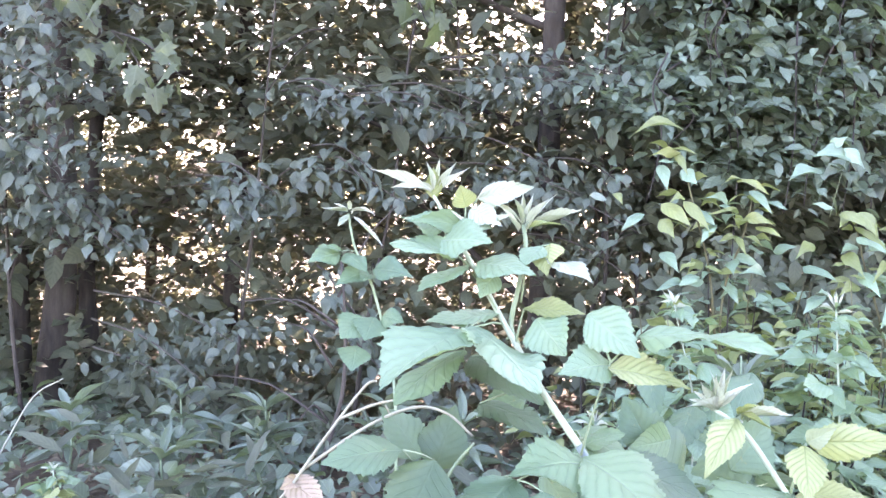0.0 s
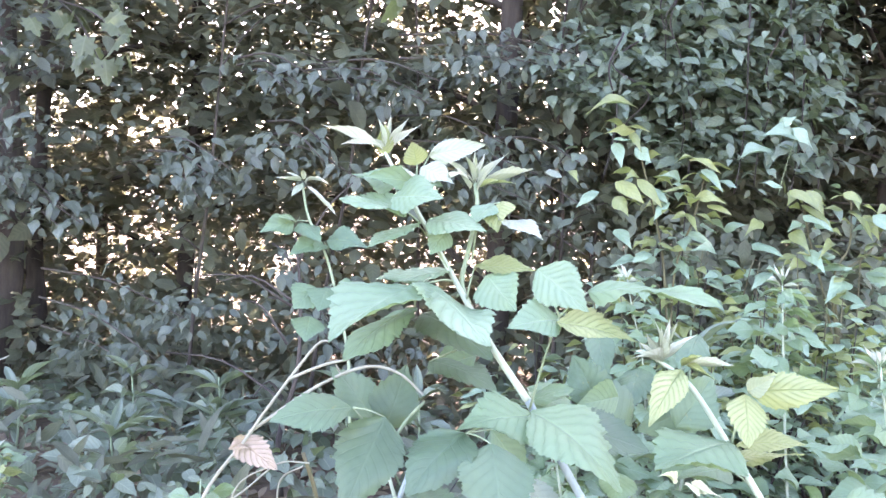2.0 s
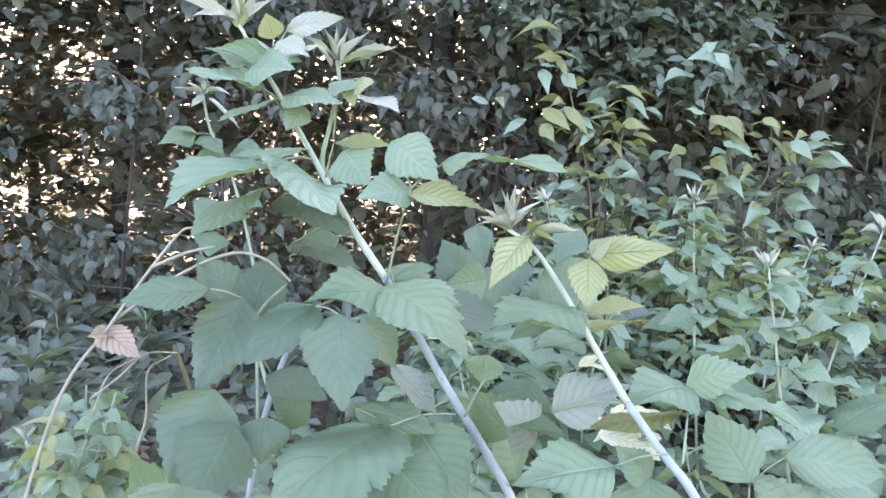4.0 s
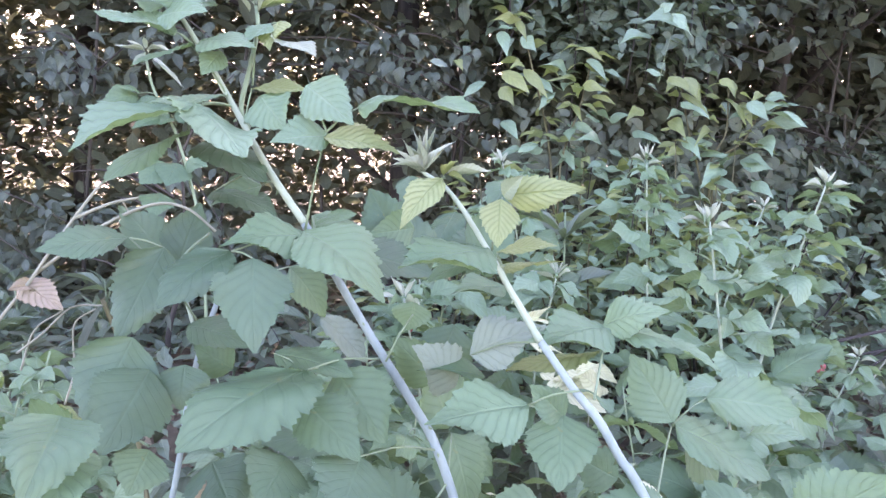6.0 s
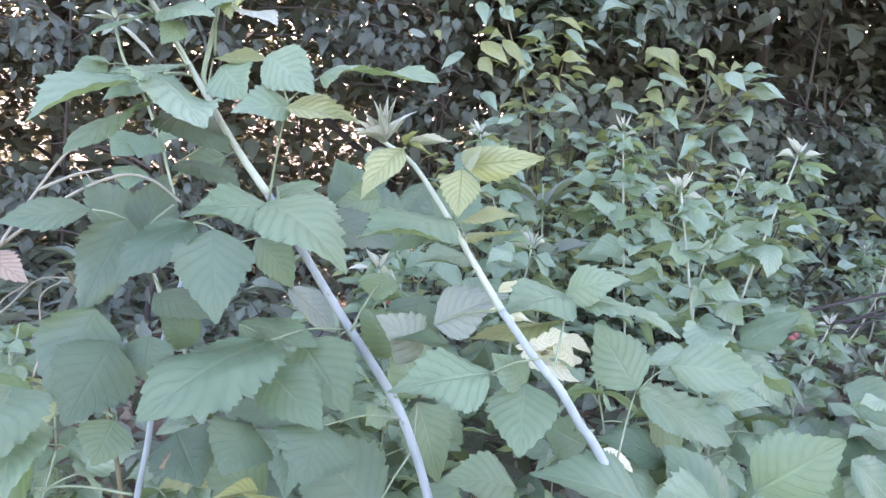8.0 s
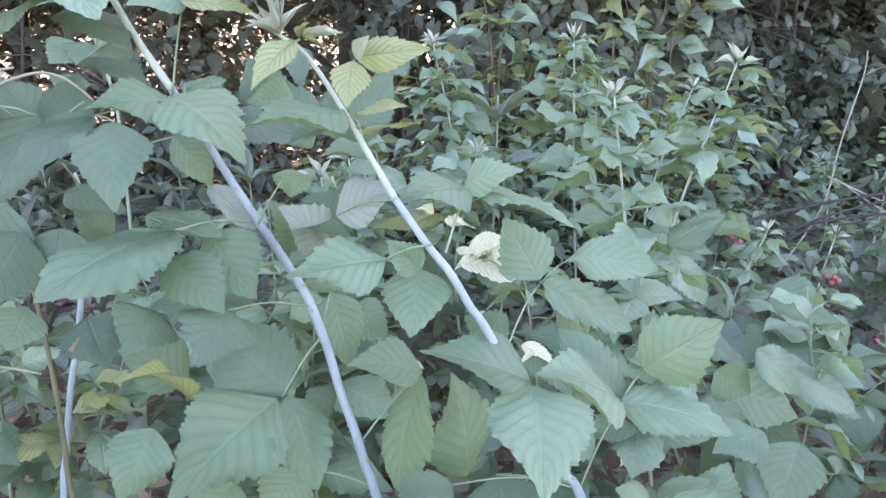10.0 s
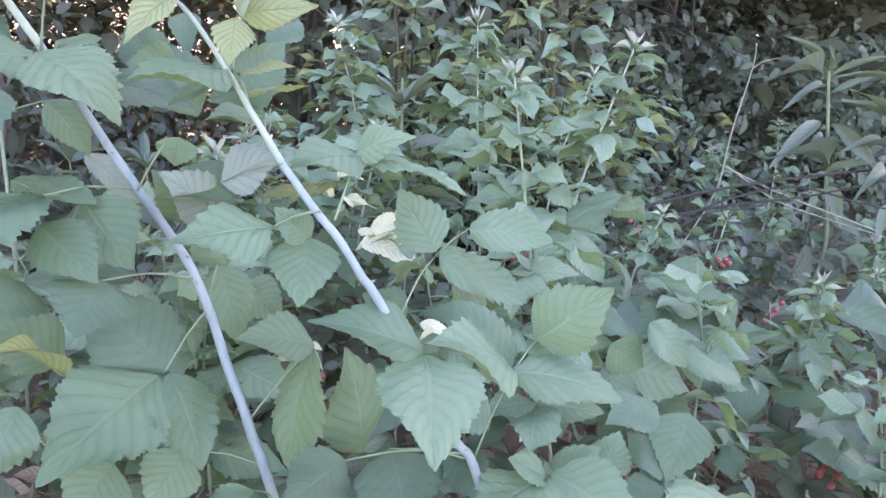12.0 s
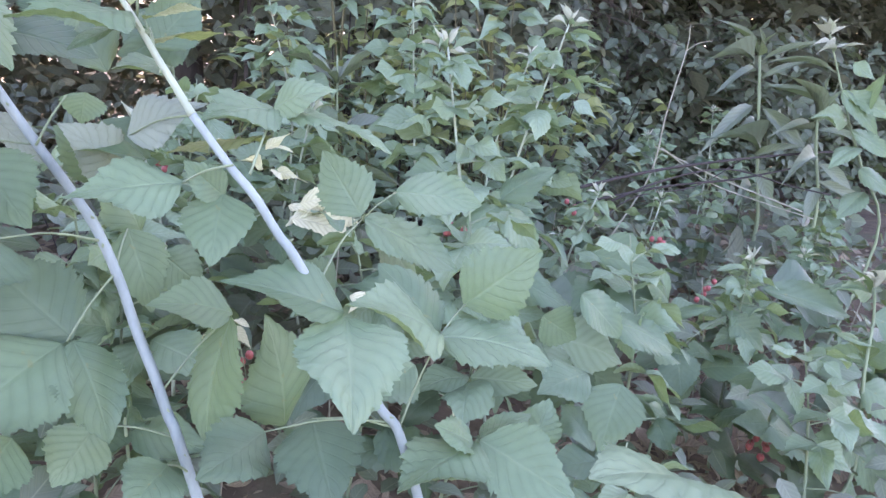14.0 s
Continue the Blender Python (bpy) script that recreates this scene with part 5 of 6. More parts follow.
leaflet(B1, (0.872, 2.450, 0.999), (0.811, 2.380, 0.939), 0.044, -23, "o")
leaflet(B1, (0.821, 2.450, 0.926), (0.857, 2.380, 0.979), 0.041, 80, "s")
leaflet(B1, (1.026, 2.450, 0.936), (0.941, 2.380, 0.966), 0.037, -53, "s")
leaflet(B1, (0.930, 2.450, 0.967), (0.953, 2.380, 0.911), 0.037, 30, "s")
leaflet(B1, (1.043, 2.450, 0.846), (0.932, 2.380, 0.853), 0.049, -44, "o")
leaflet(B1, (0.782, 2.450, 0.818), (0.683, 2.380, 0.789), 0.048, -38, "o")
leaflet(B1, (0.827, 2.450, 0.837), (0.753, 2.380, 0.807), 0.056, -30, "o")
leaflet(B1, (0.940, 2.500, 0.904), (1.028, 2.440, 0.873), 0.050, 53, "o")
leaflet(B1, (0.724, 2.500, 0.903), (0.769, 2.440, 0.844), 0.057, 39, "o")
leaflet(B1, (0.661, 2.500, 1.024), (0.581, 2.440, 0.966), 0.048, -37, "o")
leaflet(B1, (0.856, 2.500, 0.882), (0.796, 2.440, 0.845), 0.050, -27, "s")
leaflet(B1, (1.083, 2.500, 0.920), (1.136, 2.440, 0.941), 0.046, 60, "o")
leaflet(B1, (0.927, 2.500, 0.821), (0.962, 2.440, 0.753), 0.054, 36, "o")
leaflet(B1, (0.771, 2.500, 0.742), (0.833, 2.440, 0.712), 0.058, 45, "o")
leaflet(B1, (1.036, 2.500, 0.789), (1.078, 2.440, 0.721), 0.058, 41, "o")
leaflet(B2, (1.203, 2.270, 1.044), (1.138, 2.200, 1.003), 0.053, -19, "s")
leaflet(B2, (1.231, 2.270, 1.038), (1.252, 2.200, 0.983), 0.060, 35, "s")
leaflet(B2, (1.216, 2.270, 1.012), (1.281, 2.200, 0.945), 0.035, 52, "s")
leaflet(B2, (1.266, 2.270, 0.964), (1.284, 2.200, 0.935), 0.046, 36, "o")
leaflet(B2, (1.366, 2.270, 1.057), (1.357, 2.200, 0.998), 0.043, 18, "s")
leaflet(B2, (1.410, 2.270, 0.988), (1.421, 2.200, 0.918), 0.047, 30, "s")
leaflet(B2, (1.362, 2.270, 1.003), (1.403, 2.200, 0.917), 0.032, 45, "s")
leaflet(B2, (1.431, 2.270, 0.972), (1.489, 2.200, 0.955), 0.039, 53, "o")
leaflet(B2, (1.509, 2.270, 0.942), (1.596, 2.200, 0.926), 0.043, 56, "o")
leaflet(B2, (1.518, 2.270, 1.019), (1.520, 2.200, 0.999), 0.025, 32, "o")
leaflet(B2, (1.512, 2.270, 0.993), (1.533, 2.200, 0.982), 0.025, 45, "o")
leaflet(B2, (1.510, 2.270, 1.010), (1.462, 2.200, 0.970), 0.025, -5, "o")
leaflet(B2, (1.497, 2.270, 0.889), (1.483, 2.180, 0.834), 0.061, 19, "o")
leaflet(B2, (1.075, 2.270, 0.888), (1.133, 2.180, 0.856), 0.053, 45, "o")
leaflet(B2, (1.238, 2.270, 0.878), (1.260, 2.180, 0.812), 0.050, 32, "o")
leaflet(B2, (1.264, 2.270, 0.811), (1.340, 2.180, 0.835), 0.050, 57, "o")
leaflet(B2, (1.377, 2.270, 0.789), (1.262, 2.180, 0.729), 0.072, -23, "o")
leaflet(B2, (1.430, 2.270, 0.817), (1.490, 2.180, 0.796), 0.065, 49, "o")
leaflet(B2, (1.188, 2.270, 0.927), (1.210, 2.180, 0.868), 0.046, 32, "s")
leaflet(B2, (1.328, 2.270, 0.899), (1.231, 2.180, 0.852), 0.036, -20, "s")
leaflet(B2, (1.104, 2.270, 0.956), (1.012, 2.180, 0.911), 0.042, -24, "s")
leaflet(B2, (1.136, 2.270, 0.806), (1.043, 2.180, 0.758), 0.053, -22, "o")
leaflet(B2, (1.343, 2.270, 0.762), (1.393, 2.180, 0.720), 0.054, 43, "o")
leaflet(B2, (1.476, 2.270, 0.749), (1.505, 2.180, 0.706), 0.055, 38, "o")
leaflet(B2, (1.196, 2.270, 0.756), (1.214, 2.180, 0.714), 0.050, 30, "o")
lf = leaf_stalk(B2, (1.144, 2.270, 1.036), (1.155, 2.210, 1.212))
leaflet(lf, (1.163, 2.210, 1.200), (1.039, 2.180, 1.199), 0.091, -40, "o")
leaflet(lf, (1.099, 2.210, 1.226), (1.142, 2.190, 1.260), 0.042, 57, "o")
leaflet(lf, (1.139, 2.210, 1.229), (1.195, 2.180, 1.160), 0.067, 23, "o")
leaflet(lf, (1.081, 2.210, 1.166), (0.970, 2.170, 1.126), 0.089, -12, "o")
leaflet(B2, (1.142, 2.200, 1.050), (1.194, 2.150, 1.009), 0.060, 47, "s")
leaflet(B2, (1.193, 2.200, 1.053), (1.217, 2.150, 0.981), 0.065, 9, "s")
leaflet(B2, (1.187, 2.200, 0.980), (1.252, 2.150, 0.938), 0.066, 36, "o")
leaflet(B2, (1.301, 2.200, 1.051), (1.334, 2.160, 1.023), 0.043, 49, "s")
leaflet(B2, (1.426, 2.200, 0.960), (1.560, 2.140, 0.925), 0.109, 26, "o")
leaflet(B2, (1.395, 2.200, 0.991), (1.442, 2.150, 0.937), 0.063, 61, "o")
leaflet(B2, (1.447, 2.200, 1.002), (1.489, 2.150, 1.012), 0.047, 34, "o")
leaflet(B2, (1.441, 2.200, 0.980), (1.486, 2.150, 0.983), 0.048, 31, "o")
leaflet(B1, (0.752, 2.420, 1.284), (0.582, 2.400, 1.253), 0.125, -16, "s")


# ---- lance-leaved herbs ----
def lance_herb(foot, top, whorls, size, seed, label, width=0.22):
    rnd = random.Random(seed)
    foot, top = Vector(foot), Vector(top)
    foot.z = ground_z(foot.x, foot.y) - 0.02
    ob = thing("tall_herb", foot, label, "herb", "tall herbs")
    line = smooth_line([foot, foot.lerp(top, 0.5) + Vector((0.02, 0, 0)), top], 10)
    tube("stem", [foot, foot.lerp(top, 0.5) + Vector((0.02, 0, 0)), top], 0.005, 0.0025, GREEN_STEM, ob, 7, 6)
    for i in range(whorls):
        u = 0.25 + 0.75 * (i + 0.6) / whorls
        at = line[min(len(line) - 1, int(u * (len(line) - 1)))]
        for k in range(4 if u < 0.9 else 6):
            a = i * 0.8 + k * (1.57 if u < 0.9 else 1.05) + rnd.uniform(-0.3, 0.3)
            ln = size * rnd.uniform(0.7, 1.1) * (1.1 - 0.35 * u)
            d = Vector((math.cos(a), math.sin(a), rnd.uniform(-0.35, 0.35) + (0.5 if u > 0.9 else 0))).normalized()
            leaflet(ob, at, at + d * ln, ln * width * rnd.uniform(0.85, 1.2), rnd.uniform(-25, 25), "lance", "lance", "leaf")


H1 = thing("tall_herb", (2.03, 1.8, 0.0), "tall herb with long bluish lance-shaped leaves in whorls", "herb", "tall herbs")
HS1 = [(1.974, 1.800, 0.798), (2.012, 1.800, 0.639), (2.059, 1.800, 0.437), (2.105, 1.800, 0.221)]
HS1 += [(2.03, 1.8, -0.02)]
tube("stem", HS1, 0.004, 0.007, GREEN_STEM, H1, 7, 6)
H2 = thing("tall_herb", (2.13, 1.7, 0.0), "leaning herb with long bluish lance-shaped leaves", "herb", "tall herbs")
HS2 = [(2.139, 1.700, 0.643), (2.165, 1.700, 0.528), (2.229, 1.700, 0.286)]
HS2 += [(2.13, 1.7, -0.02)]
tube("stem", HS2, 0.004, 0.006, GREEN_STEM, H2, 7, 6)
H3 = thing("low_herb", (-0.95, 2.80, -0.05), "low herb with grey-green lance-shaped leaves", "herb", "low herbs")
tube("stem", [(-0.95, 2.80, 0.14), (-0.95, 2.80, 0.02), (-0.95, 2.80, -0.12)], 0.003, 0.004, GREEN_STEM, H3, 6, 4)
H4 = thing("low_herb", (-0.62, 2.80, -0.05), "low herb with grey-green lance-shaped leaves", "herb", "low herbs")
tube("stem", [(-0.62, 2.80, 0.14), (-0.62, 2.80, 0.02), (-0.62, 2.80, -0.12)], 0.003, 0.004, GREEN_STEM, H4, 6, 4)
H5 = thing("low_herb", (-0.24, 2.75, -0.05), "low herb with grey-green lance-shaped leaves", "herb", "low herbs")
tube("stem", [(-0.24, 2.75, 0.14), (-0.24, 2.75, 0.02), (-0.24, 2.75, -0.12)], 0.003, 0.004, GREEN_STEM, H5, 6, 4)
leaflet(H1, (1.976, 1.800, 0.774), (1.734, 1.720, 0.857), 0.029, -52, "l")
leaflet(H1, (1.972, 1.800, 0.766), (1.889, 1.720, 0.846), 0.020, -92, "l")
leaflet(H1, (1.982, 1.800, 0.767), (1.945, 1.720, 0.835), 0.016, 98, "l")
leaflet(H1, (1.989, 1.800, 0.755), (2.132, 1.720, 0.828), 0.026, 53, "l")
leaflet(H1, (1.997, 1.800, 0.749), (2.201, 1.720, 0.744), 0.028, 54, "l")
leaflet(H1, (1.967, 1.800, 0.747), (1.703, 1.720, 0.732), 0.025, -35, "l")
leaflet(H1, (1.982, 1.800, 0.727), (1.776, 1.720, 0.658), 0.047, -25, "l")
leaflet(H1, (2.001, 1.800, 0.704), (2.103, 1.720, 0.769), 0.030, 56, "l")
leaflet(H1, (2.003, 1.800, 0.688), (2.301, 1.720, 0.593), 0.043, 58, "l")
leaflet(H1, (1.991, 1.800, 0.630), (1.735, 1.680, 0.502), 0.063, -25, "l")
leaflet(H1, (2.031, 1.800, 0.623), (2.155, 1.680, 0.478), 0.060, 68, "l")
leaflet(H1, (2.037, 1.800, 0.480), (2.102, 1.680, 0.534), 0.045, 67, "l")
leaflet(H1, (2.070, 1.800, 0.437), (2.031, 1.680, 0.337), 0.069, 23, "l")
leaflet(H1, (2.051, 1.800, 0.384), (1.886, 1.680, 0.346), 0.062, -13, "l")
leaflet(H1, (2.045, 1.800, 0.488), (1.722, 1.680, 0.536), 0.050, -46, "l")
leaflet(H1, (2.016, 1.800, 0.581), (1.846, 1.680, 0.540), 0.050, -17, "l")
leaflet(H1, (2.087, 1.800, 0.348), (2.114, 1.680, 0.310), 0.064, 48, "l")
leaflet(H2, (2.137, 1.700, 0.607), (1.895, 1.620, 0.736), 0.021, -59, "l")
leaflet(H2, (2.138, 1.700, 0.604), (2.146, 1.620, 0.717), 0.026, 95, "l")
leaflet(H2, (2.143, 1.700, 0.601), (2.246, 1.620, 0.675), 0.030, 54, "l")
leaflet(H2, (2.139, 1.700, 0.600), (2.001, 1.620, 0.710), 0.020, -73, "l")
leaflet(H2, (2.141, 1.700, 0.577), (1.903, 1.620, 0.568), 0.033, -28, "l")
leaflet(H2, (2.152, 1.700, 0.578), (2.263, 1.620, 0.546), 0.041, 54, "l")
leaflet(H2, (2.177, 1.700, 0.495), (1.982, 1.620, 0.427), 0.050, -19, "l")
leaflet(H2, (2.189, 1.700, 0.478), (2.263, 1.620, 0.412), 0.052, 55, "l")
leaflet(H2, (2.205, 1.700, 0.409), (2.098, 1.620, 0.310), 0.056, -5, "l")
leaflet(H2, (2.148, 1.700, 0.627), (2.072, 1.620, 0.744), 0.018, 167, "l")
leaflet(H2, (2.200, 1.700, 0.427), (2.377, 1.620, 0.343), 0.057, 57, "l")
leaflet(H3, (-0.897, 2.800, 0.096), (-1.010, 2.760, 0.188), 0.023, -52, "l")
leaflet(H3, (-0.897, 2.800, 0.096), (-0.943, 2.760, 0.219), 0.019, -84, "l")
leaflet(H3, (-0.893, 2.800, 0.096), (-0.817, 2.760, 0.209), 0.023, 87, "l")
leaflet(H3, (-0.893, 2.800, 0.096), (-0.758, 2.760, 0.199), 0.023, 60, "l")
leaflet(H3, (-0.897, 2.800, 0.092), (-0.910, 2.760, 0.178), 0.019, -116, "l")
leaflet(H3, (-0.888, 2.800, 0.088), (-0.740, 2.760, 0.111), 0.023, 43, "l")
leaflet(H3, (-0.905, 2.800, 0.087), (-1.048, 2.760, 0.093), 0.023, -45, "l")
leaflet(H3, (-0.897, 2.800, 0.087), (-0.825, 2.760, 0.142), 0.019, 57, "l")
leaflet(H4, (-0.583, 2.800, 0.147), (-0.707, 2.760, 0.228), 0.025, -52, "l")
leaflet(H4, (-0.583, 2.800, 0.151), (-0.648, 2.760, 0.255), 0.021, -72, "l")
leaflet(H4, (-0.581, 2.800, 0.151), (-0.545, 2.760, 0.294), 0.024, 133, "l")
leaflet(H4, (-0.577, 2.800, 0.151), (-0.464, 2.760, 0.253), 0.025, 64, "l")
leaflet(H4, (-0.577, 2.800, 0.147), (-0.410, 2.760, 0.190), 0.023, 47, "l")
leaflet(H4, (-0.587, 2.800, 0.142), (-0.632, 2.760, 0.128), 0.021, -39, "l")
leaflet(H4, (-0.578, 2.800, 0.159), (-0.383, 2.760, 0.244), 0.021, 51, "l")
leaflet(H4, (-0.589, 2.800, 0.138), (-0.714, 2.760, 0.116), 0.023, -45, "l")
leaflet(H5, (-0.195, 2.750, 0.219), (-0.305, 2.700, 0.281), 0.022, -53, "l")
leaflet(H5, (-0.195, 2.750, 0.223), (-0.224, 2.700, 0.311), 0.020, -106, "l")
leaflet(H5, (-0.193, 2.750, 0.223), (-0.130, 2.700, 0.303), 0.022, 74, "l")
leaflet(H5, (-0.191, 2.750, 0.219), (-0.081, 2.700, 0.258), 0.022, 48, "l")
leaflet(H5, (-0.201, 2.750, 0.215), (-0.298, 2.700, 0.208), 0.020, -43, "l")
LS = [(-1.164, 2.500, 0.413), (-1.257, 2.500, 0.351), (-1.334, 2.480, 0.201)]
LS += [(-1.45, 2.46, -0.06)]

for i, (x, y, z) in enumerate(((-0.60, 2.80, 0.24), (-0.97, 3.0, 0.22), (-0.15, 2.75, 0.26), (0.1, 2.5, 0.3), (-1.3, 2.8, 0.2), (-0.8, 2.3, 0.2), (0.75, 1.9, 0.62))):
    lance_herb((x, y, 0), (x + 0.02, y, z + 0.06), 4, 0.21, 60 + i, "low herb with grey-green lance-shaped leaves", 0.19)


# ---- fallen twigs and stalks ----
def fallen(points, r0, r1, material, label, name="dead_twig"):
    ob = tube(name, points, r0, r1, material, None, 6, 6, 0.2)
    tagged(ob, label, "twig", "fallen twigs")


STK = [(1.593, 1.630, 0.832), (1.602, 1.640, 0.770), (1.590, 1.660, 0.610), (1.586, 1.680, 0.440), (1.507, 1.700, 0.261)]
TW1 = [(1.298, 1.620, 0.410), (1.521, 1.640, 0.452), (1.729, 1.660, 0.478), (2.036, 1.700, 0.500), (2.326, 1.750, 0.509)]
TW2 = [(1.323, 1.600, 0.383), (1.601, 1.620, 0.424), (1.855, 1.660, 0.436), (2.130, 1.700, 0.469)]
TW3 = [(1.603, 1.700, 0.514), (1.791, 1.680, 0.443), (2.065, 1.600, 0.358)]
TW4 = [(1.602, 1.640, 0.770), (1.617, 1.620, 0.790), (1.645, 1.600, 0.801)]
TW5 = [(1.607, 1.680, 0.515), (1.759, 1.660, 0.431), (1.891, 1.620, 0.391), (2.092, 1.580, 0.342)]
TW6 = [(1.390, 1.600, 0.376), (1.597, 1.620, 0.442), (1.828, 1.660, 0.464), (2.043, 1.640, 0.423), (2.178, 1.620, 0.403)]
TW7 = [(1.303, 1.500, 0.340), (1.458, 1.560, 0.408), (1.675, 1.600, 0.429), (1.861, 1.660, 0.489)]
fallen(STK, 0.0014, 0.0026, DRY_STEM, "upright bare straw-coloured stalk", "dry_stalk")
fallen(TW4, 0.0012, 0.0008, DRY_STEM, "short bent tip of the bare straw-coloured stalk")
fallen(TW5, 0.0016, 0.0012, DRY_STEM, "thin pale dead stem leaning on the twigs")
fallen(TW6, 0.003, 0.0018, TWIG, "dark bare twig lying across the undergrowth")
fallen(TW7, 0.0024, 0.0014, TWIG, "dark bare twig lying across the undergrowth")
fallen(TW1, 0.0046, 0.0032, TWIG, "dark bare twig lying across the undergrowth")
fallen(TW2, 0.0036, 0.0026, TWIG, "dark bare twig lying across the undergrowth")
fallen(LS, 0.002, 0.004, DRY_STEM, "leaning pale dead stalk", "dry_stalk")
fallen(TW3, 0.0018, 0.0022, DRY_STEM, "thin pale dead stem leaning on the twigs")


rs = random.Random(77)
for i in range(16):
    x, y = rs.uniform(-0.1, 2.0), rs.uniform(1.0, 2.1)
    g = ground_z(x, y)
    q = Vector((rs.uniform(-0.25, 0.25), rs.uniform(-0.1, 0.1), rs.uniform(0.15, 0.45)))
    fallen([Vector((x, y, g - 0.01)), Vector((x, y, g)) + q * 0.5 + Vector((0.02, 0, 0.03)), Vector((x, y, g)) + q], 0.0022, 0.001, DRY_STEM if i % 3 else TWIG, "thin dry stalk standing among the raspberries", "dry_stalk")


def withered(x, y, z, n, size, seed, label):
    rnd = random.Random(seed)
    ob = thing("withered_leaf_bunch", (x, y, z), label, "withered leaves", "withered leaves")
    for i in range(n):
        b = Vector((x + rnd.gauss(0, size * 0.4), y + rnd.gauss(0, size * 0.3), z + rnd.gauss(0, size * 0.2)))
        d = Vector((rnd.uniform(-1, 1), rnd.uniform(-0.7, 0.2), rnd.uniform(-0.6, 0.4))).normalized()
        ln = size * rnd.uniform(0.7, 1.2)
        leaflet(ob, b, b + d * ln, ln * rnd.uniform(0.4, 0.65), rnd.uniform(-60, 60), "dry", "small", "leaf")
    tube("stalk", [(x, y, ground_z(x, y)), (x + 0.01, y, z * 0.5), (x, y, z)], 0.002, 0.0015, DRY_STEM, ob, 5, 3)


withered(0.40, 1.0, 0.36, 3, 0.045, 6, "yellowed raspberry leaves low on the stem")


# ---- leaf clouds ----
def small_leaf(kind):
    if kind == "maple":
        lobes = [(0, 0), (0.08, 0.10), (-0.06, 0.34), (0.20, 0.30), (0.22, 0.50), (0.42, 0.36), (0.62, 0.40), (0.62, 0.20), (0.80, 0.16), (1.0, 0)]
        v = [(0.35, 0, 0.05)] + [(x, y, 0.03 - abs(y) * 0.22 - 0.1 * x * x) for x, y in lobes] + [(x, -y, 0.03 - abs(y) * 0.22 - 0.1 * x * x) for x, y in lobes[-2:0:-1]]
        n = len(v) - 1
        f = [(0, 1 + i, 1 + (i + 1) % n) for i in range(n)]
        return np.array(v), f, np.array([(x, 0.5 + y) for x, y, _ in v])
    if kind == "simple":
        v = [(0, 0, 0), (0.3, 0.24, 0.08), (0.3, -0.24, 0.08), (0.7, 0.2, 0.06), (0.7, -0.2, 0.06), (1, 0, -0.05)]
        return np.array(v), [(0, 2, 1), (1, 2, 4, 3), (3, 4, 5)], np.array([(x, 0.5 + 2 * y) for x, y, _ in v])
    prof = {"heart": ((0.0, 0.2), (0.16, 0.46), (0.5, 0.46), (0.84, 0.22)), "oval": ((0.0, 0.02), (0.25, 0.25), (0.6, 0.24), (0.85, 0.1)),
            "narrow": ((0.0, 0.02), (0.25, 0.12), (0.6, 0.11), (0.85, 0.05))}[kind]
    v, uv = [], []
    for u, w in prof:
        for s in (-1, 0, 1):
            v.append((u - (0.06 if kind == "heart" and u == 0 and s else 0), s * w, 0.22 * u * (1 - u) + abs(s) * w * 0.28))
            uv.append((u, 0.5 + 0.5 * s))
    v.append((1, 0, -0.05))
    uv.append((1, 0.5))
    f = [(3 * i + j, 3 * i + 3 + j, 3 * i + 4 + j, 3 * i + 1 + j) for i in range(3) for j in range(2)] + [(9, 12, 10), (10, 12, 11)]
    return np.array(v), f, np.array(uv)


def leaf_cloud(name, places, size, kind, material, seed, parent=None, face=(0, -0.6, 0.8), hang=0.5, spread=0.6, vary=0.35):
    """Many small leaves in one mesh: each hangs outward and turns its face to the light."""
    rng = np.random.default_rng(seed)
    p = np.asarray(places, dtype=float)
    n = len(p)
    nrm = np.array(face) + rng.normal(0, spread, (n, 3))
    nrm /= np.linalg.norm(nrm, axis=1, keepdims=True)
    d = rng.normal(0, 0.7, (n, 3)) + np.array((0, -0.15, -hang))
    d -= nrm * np.sum(d * nrm, axis=1, keepdims=True)
    d /= np.linalg.norm(d, axis=1, keepdims=True) + 1e-9
    s = np.cross(nrm, d)
    size = size * np.exp(rng.normal(0, vary, n)).clip(0.45, 1.7)
    v, f, uv = small_leaf(kind)
    allv = p[:, None, :] + size[:, None, None] * (d[:, None, :] * v[None, :, 0:1] + s[:, None, :] * v[None, :, 1:2] + nrm[:, None, :] * v[None, :, 2:3])
    k = len(v)
    loops = (np.array([i for t in f for i in t])[None] + np.arange(n)[:, None] * k).ravel()
    sizes = np.tile(np.array([len(t) for t in f]), n)
    starts = np.concatenate(([0], np.cumsum(sizes)[:-1]))
    at = AT[parent].translation if parent else Vector()
    me = cloud_mesh(name, (allv - np.array(at)).reshape(-1, 3), loops, starts, material, np.tile(uv, (n, 1)))
    return part(name, me, parent, Matrix.Translation(at))


def clumps(rng, n, lo, hi, radius, per, flat=0.6):
    """Leaf places gathered in flattened clumps within a box."""
    c = rng.uniform(lo, hi, (n, 3))
    r = radius * rng.uniform(0.5, 1.3, (n, 1, 1))
    o = rng.normal(0, 0.5, (n, per, 3)) * r
    o[:, :, 2] *= flat
    return (c[:, None, :] + o).reshape(-1, 3)


rng = np.random.default_rng(5)


def stuff(ob, label, category):
    return tagged(ob, label, category, kind="stuff")


def thin(p, rng, where, share):
    """Takes away a share of the leaves where the given test holds."""
    return p[~(where(p[:, 0], p[:, 1], p[:, 2]) & (rng.random(len(p)) < share))]


